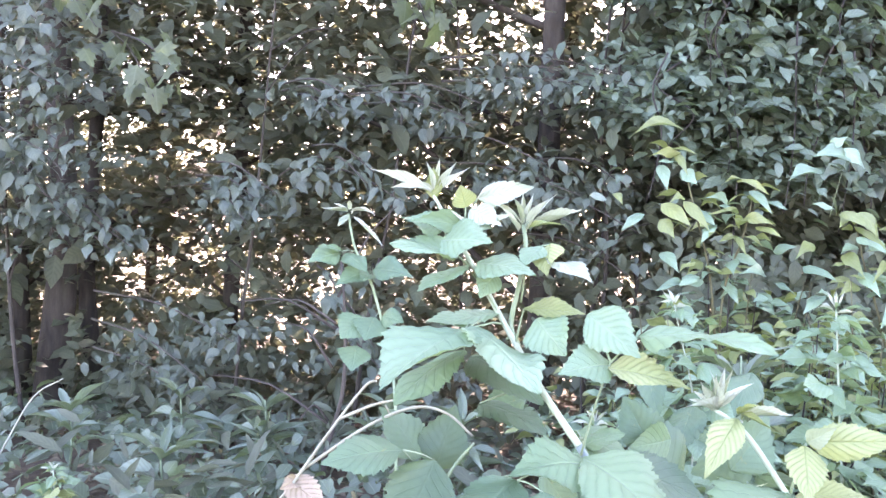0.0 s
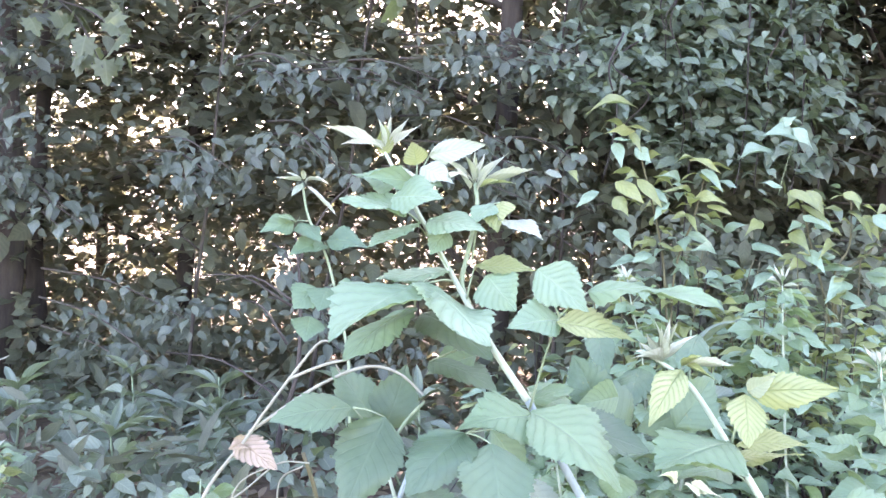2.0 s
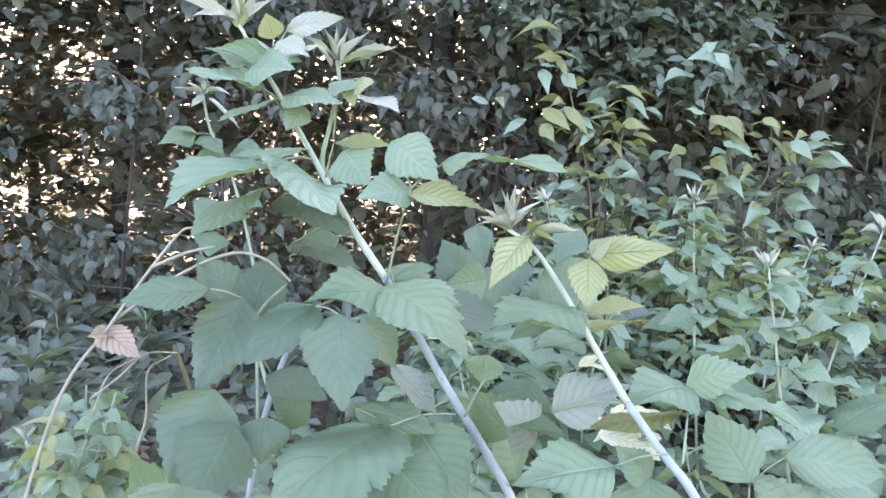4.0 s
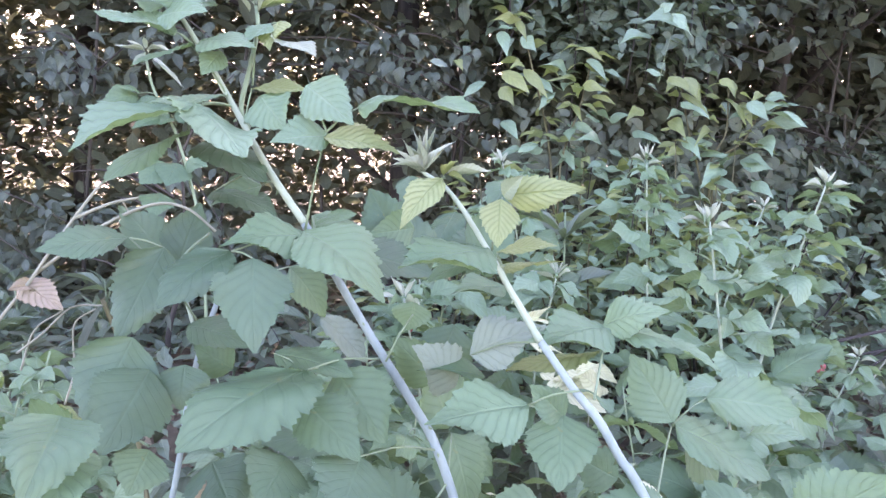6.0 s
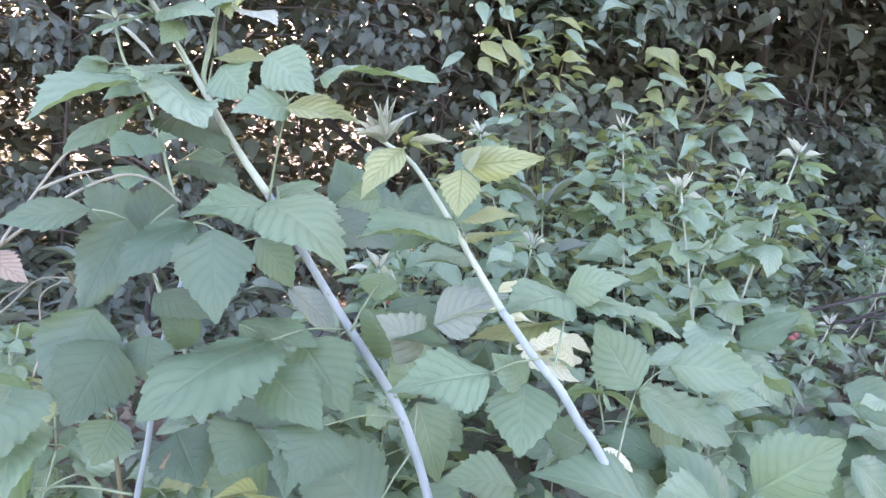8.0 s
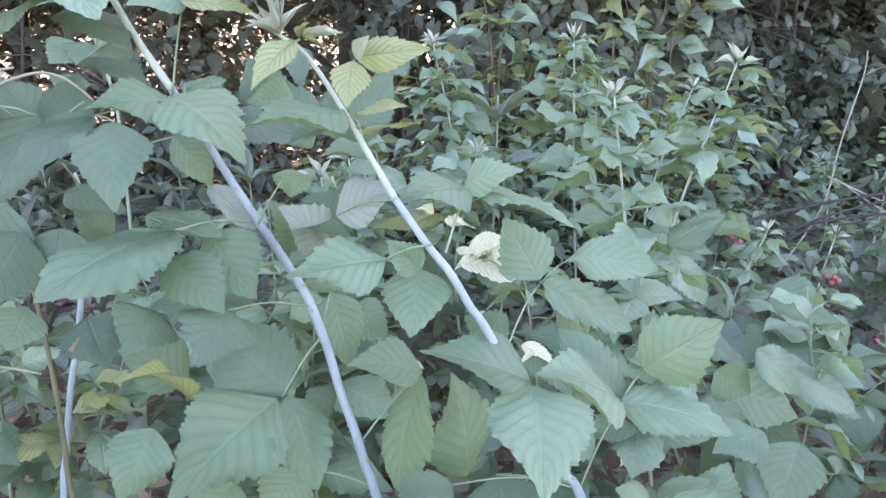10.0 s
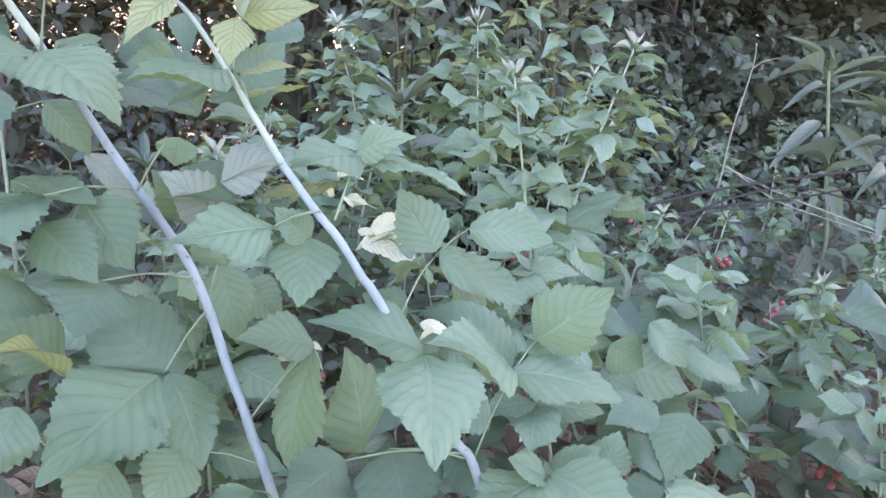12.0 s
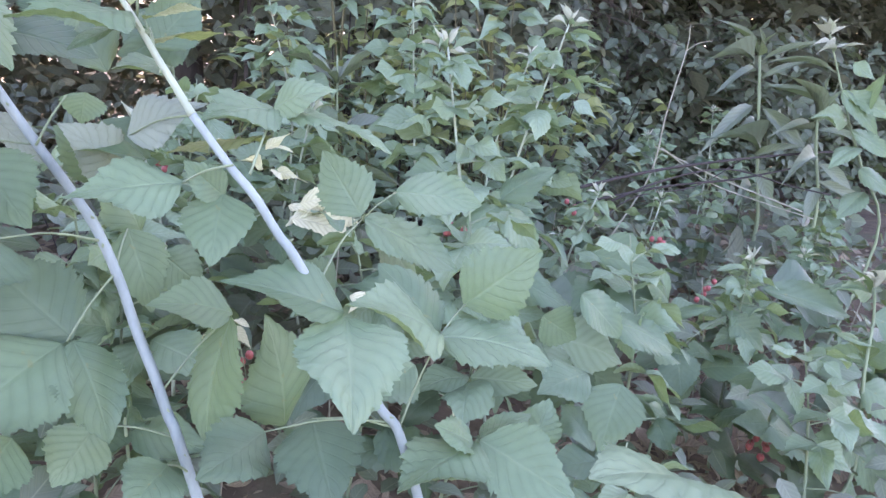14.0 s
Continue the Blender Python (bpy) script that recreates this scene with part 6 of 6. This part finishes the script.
def clear_trunk_view(p, rng):
    """Takes leaves out of the camera's sight lines to the trunks at the wood's edge."""
    for slope, half, low, high, to, share in ((-0.482, 0.10, -1, 0.75, 4.6, 0.97), (-0.524, 0.06, -1, 0.75, 4.9, 0.9), (-0.43, 0.06, -1, 0.6, 5.2, 0.8), (0.133, 0.055, 1.05, 4, 4.3, 0.72), (-0.255, 0.06, 1.65, 4, 4.6, 0.8)):
        p = thin(p, rng, lambda x, y, z: (abs(x - slope * y) < half) & (z > low) & (z < high) & (y < to), share)
    return p


# gaps in the wood, cut along the camera's sight lines to fit its view: x and z per metre of depth, how wide and high
# they open, and how much they let through
SIGHT_GAPS = ((-0.318, -0.045, 0.050, 0.042, 0.60), (-0.255, -0.087, 0.040, 0.040, 0.63), (-0.184, -0.155, 0.036, 0.030, 0.81), (-0.130, -0.094, 0.030, 0.026, 0.77),
         (0.061, 0.236, 0.070, 0.036, 0.48), (-0.081, 0.239, 0.034, 0.022, 0.75), (0.21, 0.254, 0.030, 0.016, 0.75), (-0.467, 0.239, 0.022, 0.016, 0.75),
         (-0.545, -0.023, 0.020, 0.020, 0.81), (-0.512, -0.172, 0.012, 0.045, 0.76), (-0.379, -0.094, 0.030, 0.022, 0.75), (-0.29, 0.075, 0.085, 0.016, 0.53), (-0.06, 0.03, 0.03, 0.02, 0.66))


def open_sight_gaps(p, rng):
    for sx, sz, rx, rz, share in SIGHT_GAPS:
        p = thin(p, rng, lambda x, y, z: ((x / y - sx) / rx) ** 2 + (((z - 0.97) / y - sz) / rz) ** 2 < 1, share)
    return clear_trunk_view(p, rng)


# vine curtain over the bushes, in hanging rows
p = np.concatenate([clumps(rng, 130, (0.85, 3.1, 1.70), (1.75, 3.6, 3.0), 0.24, 38, 0.22), clumps(rng, 60, (0.80, 3.1, 1.50), (1.75, 3.5, 1.68), 0.22, 34, 0.2),
                    clumps(rng, 55, (0.76, 3.05, 1.36), (1.75, 3.4, 1.50), 0.20, 28, 0.2), clumps(rng, 34, (0.99, 3.0, 1.16), (1.6, 3.4, 1.38), 0.16, 26, 0.5)])
stuff(leaf_cloud("vine_leaves", p, 0.056, "oval", VINE_LEAF, 1, None, (0, -0.5, 0.8), 0.6, 0.42, 0.35), "dense layered curtain of vine leaves over bushes", "vine")
p = clumps(rng, 140, (0.9, 3.6, 0.9), (1.8, 4.2, 3.1), 0.26, 34, 0.7)
stuff(leaf_cloud("bush_leaves", p, 0.062, "heart", WOOD_LEAF, 21, None, (0, -0.5, 0.75), 0.7, 0.6, 0.35), "shaded inner leaves behind the vine curtain", "foliage")
# vine stems with the leaves that hang foremost
def vine(x, y, top, length, leaves, seed):
    rnd = random.Random(seed)
    ob = thing("vine", (x, y, top), "hanging vine with small grey-green leaves", "vine", "vines")
    pts = [Vector((x + rnd.uniform(-0.08, 0.08), y + rnd.uniform(-0.04, 0.04), top - length * u)) for u in (0, 0.25, 0.5, 0.75, 1)]
    line = smooth_line(pts, 10)
    tube("stem", pts, 0.004, 0.002, TWIG, ob, 5, 6)
    for i in range(leaves):
        at = line[int((i + rnd.random()) / leaves * (len(line) - 1))]
        b = at + Vector((rnd.gauss(0, 0.085), rnd.uniform(-0.10, 0.0), rnd.gauss(0, 0.03)))
        d = Vector((rnd.gauss(0, 0.7), rnd.uniform(-0.8, -0.1), -0.5)).normalized()
        ln = rnd.uniform(0.040, 0.066)
        leaflet(ob, b, b + d * ln, ln * rnd.uniform(0.5, 0.72), rnd.uniform(-30, 30), "vine", rnd.choice(("heart", "oval")), "leaf")


rs = random.Random(31)
for i in range(13):
    vine(0.82 + 0.075 * i, 3.0 + rs.uniform(-0.05, 0.12), rs.uniform(1.55, 2.2), rs.uniform(0.40, 0.75), 15, 310 + i)


# bluish layered branches in front of the wood: drooping sprays
def hanging_branch(x0, x1, z0, z1, leaves, seed):
    rnd = random.Random(seed)
    ob = thing("leafy_branch", (x0, 3.7, z1), "dark drooping branch with bluish pointed leaves at the wood's edge", "branch", "leafy branches")
    for k in range(3):
        z = z0 + (z1 - z0) * (k + 0.7) / 3
        a = Vector((x0 - 0.08 + rnd.uniform(-0.05, 0.05), 3.7, z + 0.10))
        e = Vector((x1 + rnd.uniform(-0.12, 0.05), 3.0 + rnd.uniform(0, 0.2), z - 0.04))
        pts = [a, a.lerp(e, 0.5) + Vector((0, 0, 0.05)), e]
        tube("twig", pts, 0.006, 0.0018, BARK, ob, 5, 6)
        line = smooth_line(pts, 12)
        n = leaves // 3
        for i in range(n):
            at = line[int((0.25 + 0.75 * (i + rnd.random()) / n) * (len(line) - 1))]
            b = at + Vector((rnd.gauss(0, 0.05), rnd.gauss(0, 0.05), rnd.gauss(0, (z1 - z0) * 0.10)))
            d = Vector((rnd.gauss(0.1, 0.45), rnd.uniform(-0.5, 0.0), -0.65)).normalized()
            ln = rnd.uniform(0.055, 0.092)
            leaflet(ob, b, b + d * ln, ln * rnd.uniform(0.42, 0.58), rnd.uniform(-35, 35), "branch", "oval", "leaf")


SPRAYS = ((-2.25, -1.43, 0.90, 1.24, 66), (-1.05, -0.66, 0.92, 1.10, 39), (-1.75, -1.20, 0.76, 0.91, 39), (-0.65, -0.37, 1.38, 1.47, 18), (-0.32, 0.16, 1.36, 1.48, 30), (0.11, 0.85, 1.47, 1.63, 54),
          (-0.49, -0.15, 1.04, 1.20, 27), (0.05, 0.54, 0.93, 1.28, 48), (0.50, 0.85, 0.70, 1.22, 36), (-0.47, -0.22, 0.30, 0.66, 27), (-1.50, -0.75, 0.10, 0.50, 54), (1.55, 2.05, 1.12, 1.38, 42), (2.15, 2.65, 0.72, 0.98, 33), (2.1, 2.7, 1.35, 1.55, 30), (-2.02, -1.42, 1.18, 1.50, 60), (-2.02, -1.42, 1.50, 1.85, 60), (-1.98, -1.45, 0.88, 1.15, 42))
for i, spray in enumerate(SPRAYS):
    hanging_branch(*spray, 330 + i)
p = np.concatenate([clumps(rng, n // 4, (x0, 3.2, z0), (x1, 3.7, z1), 0.18, 12, 0.3) for x0, x1, z0, z1, n in SPRAYS + ((-0.75, 0.5, -0.05, 0.35, 80), (-2.6, -1.30, 0.98, 2.3, 330))])
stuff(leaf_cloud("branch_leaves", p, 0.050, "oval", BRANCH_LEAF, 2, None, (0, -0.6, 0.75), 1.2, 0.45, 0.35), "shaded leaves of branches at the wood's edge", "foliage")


def maple_branch(at, ends, leaves, seed):
    rnd = random.Random(seed)
    ob = thing("maple_branch", at, "maple branch with large pale green lobed leaves", "branch", "maple branches")
    for e in ends:
        a, e = Vector(at), Vector(e)
        pts = [a, a.lerp(e, 0.5) + Vector((0, 0, 0.04)), e]
        tube("twig", pts, 0.005, 0.0018, BARK, ob, 5, 5)
        line = smooth_line(pts, 10)
        for i in range(leaves):
            q = line[int((0.3 + 0.7 * (i + rnd.random()) / leaves) * (len(line) - 1))]
            b = q + Vector((rnd.gauss(0, 0.06), rnd.uniform(-0.08, 0.02), rnd.gauss(0, 0.05)))
            d = Vector((rnd.gauss(0, 0.5), rnd.uniform(-0.4, 0.0), -0.7)).normalized()
            ln = rnd.uniform(0.075, 0.125)
            leaflet(ob, b, b + d * ln, ln * rnd.uniform(0.85, 1.05), rnd.uniform(-45, 45), "maple", "maple", "leaf")


maple_branch((-1.9, 3.7, 2.05), ((-1.22, 3.05, 1.82), (-1.35, 3.1, 1.66), (-1.5, 3.1, 1.9)), 12, 351)
maple_branch((-1.5, 3.6, 1.75), ((-0.98, 3.05, 1.46), (-1.12, 3.1, 1.40)), 9, 352)
maple_branch((-0.2, 3.6, 2.1), ((-0.05, 3.1, 1.66), (0.05, 3.1, 1.78)), 8, 353)
# bushes behind the raspberries
p = clumps(rng, 110, (0.8, 2.7, 0.0), (2.0, 3.3, 0.9), 0.22, 24, 0.6)
stuff(leaf_cloud("bush_leaves", p, 0.058, "oval", WOOD_LEAF, 7, None, (0, -0.6, 0.8), 0.6, 0.7), "bluish green leaves of bushes behind the raspberries", "foliage")
p = np.concatenate([clumps(rng, 60, (2.3, 3.2, 0.1), (4.4, 4.2, 0.82), 0.22, 20, 0.5)])
stuff(leaf_cloud("bush_leaves", p, 0.054, "oval", VINE_LEAF, 19, None, (0, -0.7, 0.6), 0.6, 0.6), "rounded leaves of a bush in the dark hollow", "foliage")
# deeper wood: flat sprays one above the other, with gaps to the light along sight lines
p = np.concatenate([clumps(rng, 860, (-4.8, 3.8, -0.35), (6.5, 7.5, 3.8), 0.36, 30, 0.16), clumps(rng, 260, (-5.0, 4.0, -0.5), (6.5, 7.0, 0.3), 0.34, 30, 0.3), clumps(rng, 400, (-5.0, 4.0, -0.2), (-0.3, 7.2, 3.6), 0.40, 30, 0.14), clumps(rng, 110, (-1.8, 4.5, 1.2), (0.6, 6.5, 3.2), 0.38, 30, 0.14)])
stuff(leaf_cloud("wood_leaves", open_sight_gaps(p, rng), 0.068, "simple", WOOD_LEAF, 4, None, (0, -0.28, 0.95), 0.35, 0.34), "dark leaves of the shady wood behind", "foliage")
p = rng.uniform((-9.0, 5.5, -0.6), (15.0, 10.5, 5.2), (250000, 3))
stuff(leaf_cloud("far_leaves", open_sight_gaps(p, rng), 0.074, "simple", WOOD_LEAF, 8, None, (0, -0.25, 0.95), 0.35, 0.36), "far leaves at the sunny edge of the wood", "foliage")
p = np.concatenate([clumps(rng, 70, (0.40, 3.6, 0.2), (1.15, 4.4, 1.7), 0.25, 26, 0.5), open_sight_gaps(clumps(rng, 170, (-3.4, 3.9, -0.4), (0.4, 6.0, 0.4), 0.30, 30, 0.5), rng), rng.uniform((2.0, 4.3, -0.4), (9.5, 6.5, 3.2), (42000, 3)), rng.uniform((2.2, 6.5, -0.5), (13.0, 8.5, 4.2), (70000, 3)), rng.uniform((2.4, 8.5, -0.5), (15.0, 10.5, 4.6), (60000, 3)), rng.uniform((-1.2, 4.0, 0.1), (2.2, 5.4, 3.0), (8000, 3)),
                    open_sight_gaps(rng.uniform((-7.0, 9.0, -0.6), (3.0, 11.0, 4.6), (14000, 3)), rng), rng.uniform((-7.5, 8.8, 1.0), (1.5, 11.0, 5.0), (13000, 3)), rng.uniform((-6.5, 8.8, -0.6), (1.5, 11.0, 1.0), (4500, 3))])
p = clear_trunk_view(p, rng)
stuff(leaf_cloud("shade_leaves", p, 0.085, "simple", WOOD_LEAF, 15, None, (0, -0.3, 0.9), 0.4, 0.5), "dense dark leaves deep in the wood", "foliage")
stuff(leaf_cloud("undergrowth_leaves", clumps(rng, 230, (1.9, 3.3, -0.1), (6.5, 4.8, 0.85), 0.26, 30, 0.5), 0.058, "oval", VINE_LEAF, 22, None, (0, -0.5, 0.8), 0.5, 0.5), "grey-green leaves of low bushes in the hollow", "foliage")
p = clumps(rng, 420, (2.3, 4.4, 0.3), (9.0, 6.5, 3.4), 0.4, 30, 0.5)
stuff(leaf_cloud("undergrowth_leaves", p, 0.055, "oval", WOOD_LEAF, 6, None, (0, -0.5, 0.8), 0.5, 0.5), "small dark leaves of bushes in deep shade", "foliage")


# ---- thin saplings in the shade ----
def sapling(x, y, height, lean, seed):
    rnd = random.Random(seed)
    z = ground_z(x, y)
    ob = thing("sapling", (x, y, z), "thin bare-stemmed sapling in deep shade", "sapling", "saplings")
    pts = [Vector((x + lean * u + rnd.uniform(-0.03, 0.03), y, z - 0.03 + u * height)) for u in (0, 0.25, 0.5, 0.75, 1)]
    tube("stem", pts, 0.012, 0.004, BARK, ob, 6, 4, 0.2)
    for i in range(6):
        a = pts[1].lerp(pts[4], rnd.random())
        e = a + Vector((rnd.uniform(-0.5, 0.5), rnd.uniform(-0.3, 0.2), rnd.uniform(0.0, 0.35)))
        tube("branch", [a, a.lerp(e, 0.5) + Vector((0, 0, 0.05)), e], 0.005, 0.0015, BARK, ob, 5, 3)


for i, (x, y, h, lean) in enumerate(((0.74, 3.7, 2.6, 0.1), (0.82, 3.6, 2.2, -0.1), (0.92, 3.8, 2.4, 0.15), (-1.0, 3.9, 2.4, 0.2), (-1.9, 3.7, 2.2, -0.2), (-0.4, 3.9, 2.6, 0.3),
                                     (2.5, 3.6, 2.2, 0.2), (3.0, 3.9, 2.4, -0.2), (-2.6, 4.2, 2.8, 0.2), (3.6, 4.3, 2.6, 0.3), (0.2, 4.2, 3.0, -0.2), (-0.32, 2.6, 0.9, 0.02))):
    sapling(x, y, h, lean, 90 + i)


# ---- trees ----
def tree(x, y, r, height, seed, crown=0, lean=0.0, label="dark tree trunk in the shade of the wood"):
    rnd = random.Random(seed)
    z0 = ground_z(x, y)
    ob = thing("tree", (x, y, z0), label, "tree", "trees")
    pts = [(x + lean * u * height + rnd.uniform(-0.04, 0.04), y + rnd.uniform(-0.04, 0.04), z0 - 0.1 + u * height) for u in (0, 0.03, 0.15, 0.35, 0.6, 0.85, 1)]
    line = smooth_line(pts, 5)
    tube("trunk", pts, r * 1.12, r * 0.35, BARK, ob, 12, 6, 0.12)
    leaves = []
    for i in range(9):
        u = 0.32 + 0.066 * i + rnd.uniform(-0.02, 0.02)
        at = line[int(u * (len(line) - 1))]
        a = rnd.uniform(0, 6.28)
        ln = rnd.uniform(0.9, 1.9) * (1.15 - 0.5 * u)
        end = at + Vector((math.cos(a) * ln, math.sin(a) * ln, ln * rnd.uniform(0.15, 0.7)))
        tube("limb", [at, at.lerp(end, 0.5) + Vector((0, 0, 0.08)), end], r * 0.28, r * 0.06, BARK, ob, 6, 4, 0.15)
        leaves += [at.lerp(end, rnd.uniform(0.35, 1.15)) + Vector((rnd.gauss(0, 0.3), rnd.gauss(0, 0.3), rnd.gauss(0, 0.16))) for _ in range(crown)]
    if crown:
        leaf_cloud("crown", [tuple(q) for q in leaves], 0.12, "oval", WOOD_LEAF, seed, ob, (0, -0.2, 0.95), 0.5, 0.45)
    return ob


tree(-2.21, 4.6, 0.092, 7.0, 71, 200, 0.0, "dark grey-brown tree trunk at the wood's edge")
tree(-2.57, 4.9, 0.055, 6.5, 72, 200)
tree(-2.24, 5.2, 0.06, 6.5, 86, 160, 0.0, "thin reddish-brown tree trunk in the wood")
tree(-2.95, 5.3, 0.06, 6.5, 87, 160)
tree(0.565, 4.2, 0.078, 6.5, 73, 220)
tree(-1.43, 5.6, 0.065, 6.5, 74, 200)
tree(-0.5, 7.5, 0.09, 8.0, 76, 260)
tree(2.0, 6.0, 0.10, 8.0, 77, 260)
tree(3.4, 5.0, 0.10, 7.5, 78, 260)
tree(-5.2, 6.2, 0.13, 8.0, 79, 260)
tree(5.2, 6.4, 0.13, 8.0, 80, 260)
tree(1.3, 8.2, 0.12, 8.5, 81, 260)
tree(-2.7, 7.4, 0.06, 6.5, 82, 220)
tree(2.7, 4.2, 0.05, 5.0, 83, 220)
tree(4.2, 8.0, 0.12, 8.5, 84, 260)
tree(-4.3, 8.4, 0.12, 8.5, 85, 260)

# leaf roof added above the view, to keep skylight out of the hollow
p = np.concatenate([clumps(rng, 230, (2.1, 2.9, 1.55), (5.2, 4.6, 3.4), 0.35, 30, 0.5), clumps(rng, 420, (2.3, 2.3, 2.0), (7.5, 4.2, 3.5), 0.4, 34, 0.5)])
stuff(leaf_cloud("overhanging_leaves", p, 0.08, "simple", WOOD_LEAF, 14, None, (0, -0.2, 0.95), 0.5, 0.5), "leaf roof added above the view to shade the hollow", "foliage")
# high canopy, added out of view so that it shades the clearing's edge
p = clumps(rng, 1100, (-8.0, 4.0, 3.4), (13.0, 9.5, 7.5), 0.6, 22, 0.6)
# extra unseen clumps that stop sun leaking onto the near leaves
p = np.concatenate([p, clumps(rng, 130, (0.4, 4.3, 3.0), (3.2, 6.8, 5.4), 0.5, 30, 0.6)])
stuff(leaf_cloud("canopy_leaves", p, 0.18, "simple", WOOD_LEAF, 9, None, (0, 0, 1), 0.4, 0.5), "unseen leafy canopy added to shade the clearing's edge", "foliage")

# ---- undergrowth on the ground ----
p = clumps(rng, 420, (-2.6, 1.4, 0.0), (2.9, 3.9, 0.1), 0.16, 12, 0.6)
p[:, 2] = np.abs(p[:, 2]) + np.array([ground_z(a, b) for a, b, _ in p]) + rng.uniform(0.02, 0.13, len(p))
cut = len(p) // 3
stuff(leaf_cloud("ground_cover", p[:cut], 0.055, "oval", COVER_LEAF, 10, None, (0, -0.35, 0.95), 0.2, 0.5), "low green plants covering the ground", "ground cover")
stuff(leaf_cloud("creeping_plants", p[cut:2 * cut], 0.05, "heart", COVER_LEAF, 16, None, (0, -0.35, 0.95), 0.2, 0.5), "low creeping plants with rounded leaves", "ground cover")
stuff(leaf_cloud("grassy_herbs", p[2 * cut:] + np.array((0, 0, 0.03)), 0.10, "narrow", WOOD_LEAF, 17, None, (0, -0.5, 0.8), -0.2, 0.6), "low herbs with narrow dark leaves", "ground cover")
p = clumps(rng, 120, (-4.6, 4.3, -0.45), (-1.2, 6.4, -0.15), 0.22, 20, 0.5)
stuff(leaf_cloud("creeping_plants", p, 0.06, "heart", COVER_LEAF, 18, None, (0, -0.35, 0.95), 0.2, 0.5), "low creeping plants round the tree trunks", "ground cover")
p = clumps(rng, 260, (-0.8, 0.5, 0.0), (2.4, 2.0, 0.1), 0.14, 10, 0.6)
p[:, 2] = np.abs(p[:, 2]) + np.array([ground_z(a, b) for a, b, _ in p]) + rng.uniform(0.02, 0.2, len(p))
stuff(leaf_cloud("ground_cover", p, 0.046, "oval", COVER_LEAF, 11, None, (0, -0.2, 0.95), 0.2, 0.35), "low green plants covering the ground", "ground cover")
n = 8500
p = np.stack([rng.normal(0.5, 2.3, n), 2.0 + rng.normal(0, 1.7, n), np.zeros(n)], 1)
p[:, 2] = np.array([ground_z(a, b) for a, b, _ in p]) + rng.uniform(0.003, 0.03, n)
near = np.stack([rng.uniform(-0.3, 1.9, 3500), rng.uniform(0.3, 1.8, 3500), np.zeros(3500)], 1)
near[:, 2] = np.array([ground_z(a, b) for a, b, _ in near]) + rng.uniform(0.002, 0.05, len(near))
stuff(leaf_cloud("leaf_litter", near, 0.03, "narrow", LITTER, 13, None, (0, -0.2, 0.9), 0.0, 0.6, 0.5), "small dry leaf scraps and stalks on the soil", "leaf litter")
stuff(leaf_cloud("leaf_litter", p, 0.05, "oval", LITTER, 12, None, (0, 0, 1), 0.0, 0.35), "dry brown fallen leaves on the soil", "leaf litter")


# ---- red raspberries ----
def berry_mesh():
    bm = bmesh.new()
    bmesh.ops.create_icosphere(bm, subdivisions=3, radius=1)
    for q in bm.verts:
        c = max(q.co.dot(Vector((math.cos(i * 2.4) * math.sqrt(1 - h * h), math.sin(i * 2.4) * math.sqrt(1 - h * h), h)))
                for i, h in ((k, 1 - 2 * (k + 0.5) / 22) for k in range(22)))
        q.co = q.co * 0.0066 * (0.55 + 0.45 * max(0, (c - 0.8) / 0.2) ** 0.5)
        q.co.z *= 1.15
    me = bpy.data.meshes.new("berry")
    bm.to_mesh(me)
    bm.free()
    me.polygons.foreach_set("use_smooth", np.ones(len(me.polygons), dtype=bool))
    me.materials.append(BERRY)
    return me


BERRY_MESH = berry_mesh()


def berries(x, y, z, n, seed):
    rnd = random.Random(seed)
    ob = thing("berry_cluster", (x, y, z), "small cluster of red unripe raspberries among leaves", "berries", "berry clusters")
    for i in range(n):
        q = Vector((x + rnd.gauss(0, 0.013), y + rnd.gauss(0, 0.013), z + rnd.gauss(0, 0.011)))
        part("berry", BERRY_MESH, ob, Matrix.Translation(q))
        tube("stalk", [(x, y, z + 0.035), q + Vector((0, 0, 0.012)), q], 0.0006, 0.0006, GREEN_STEM, ob, 4, 2)


for i, (x, y, z) in enumerate(((1.43, 1.41, 0.35), (0.352, 1.60, 0.47), (1.50, 1.22, 0.06), (1.28, 0.84, 0.16), (0.78, 1.10, 0.47), (1.52, 1.30, 0.26),
                               (0.16, 1.85, 0.14), (0.43, 1.0, 0.30), (1.28, 1.55, 0.38), (1.35, 1.2, 0.1))):
    berries(x, y, z, 4 + i % 4, i)
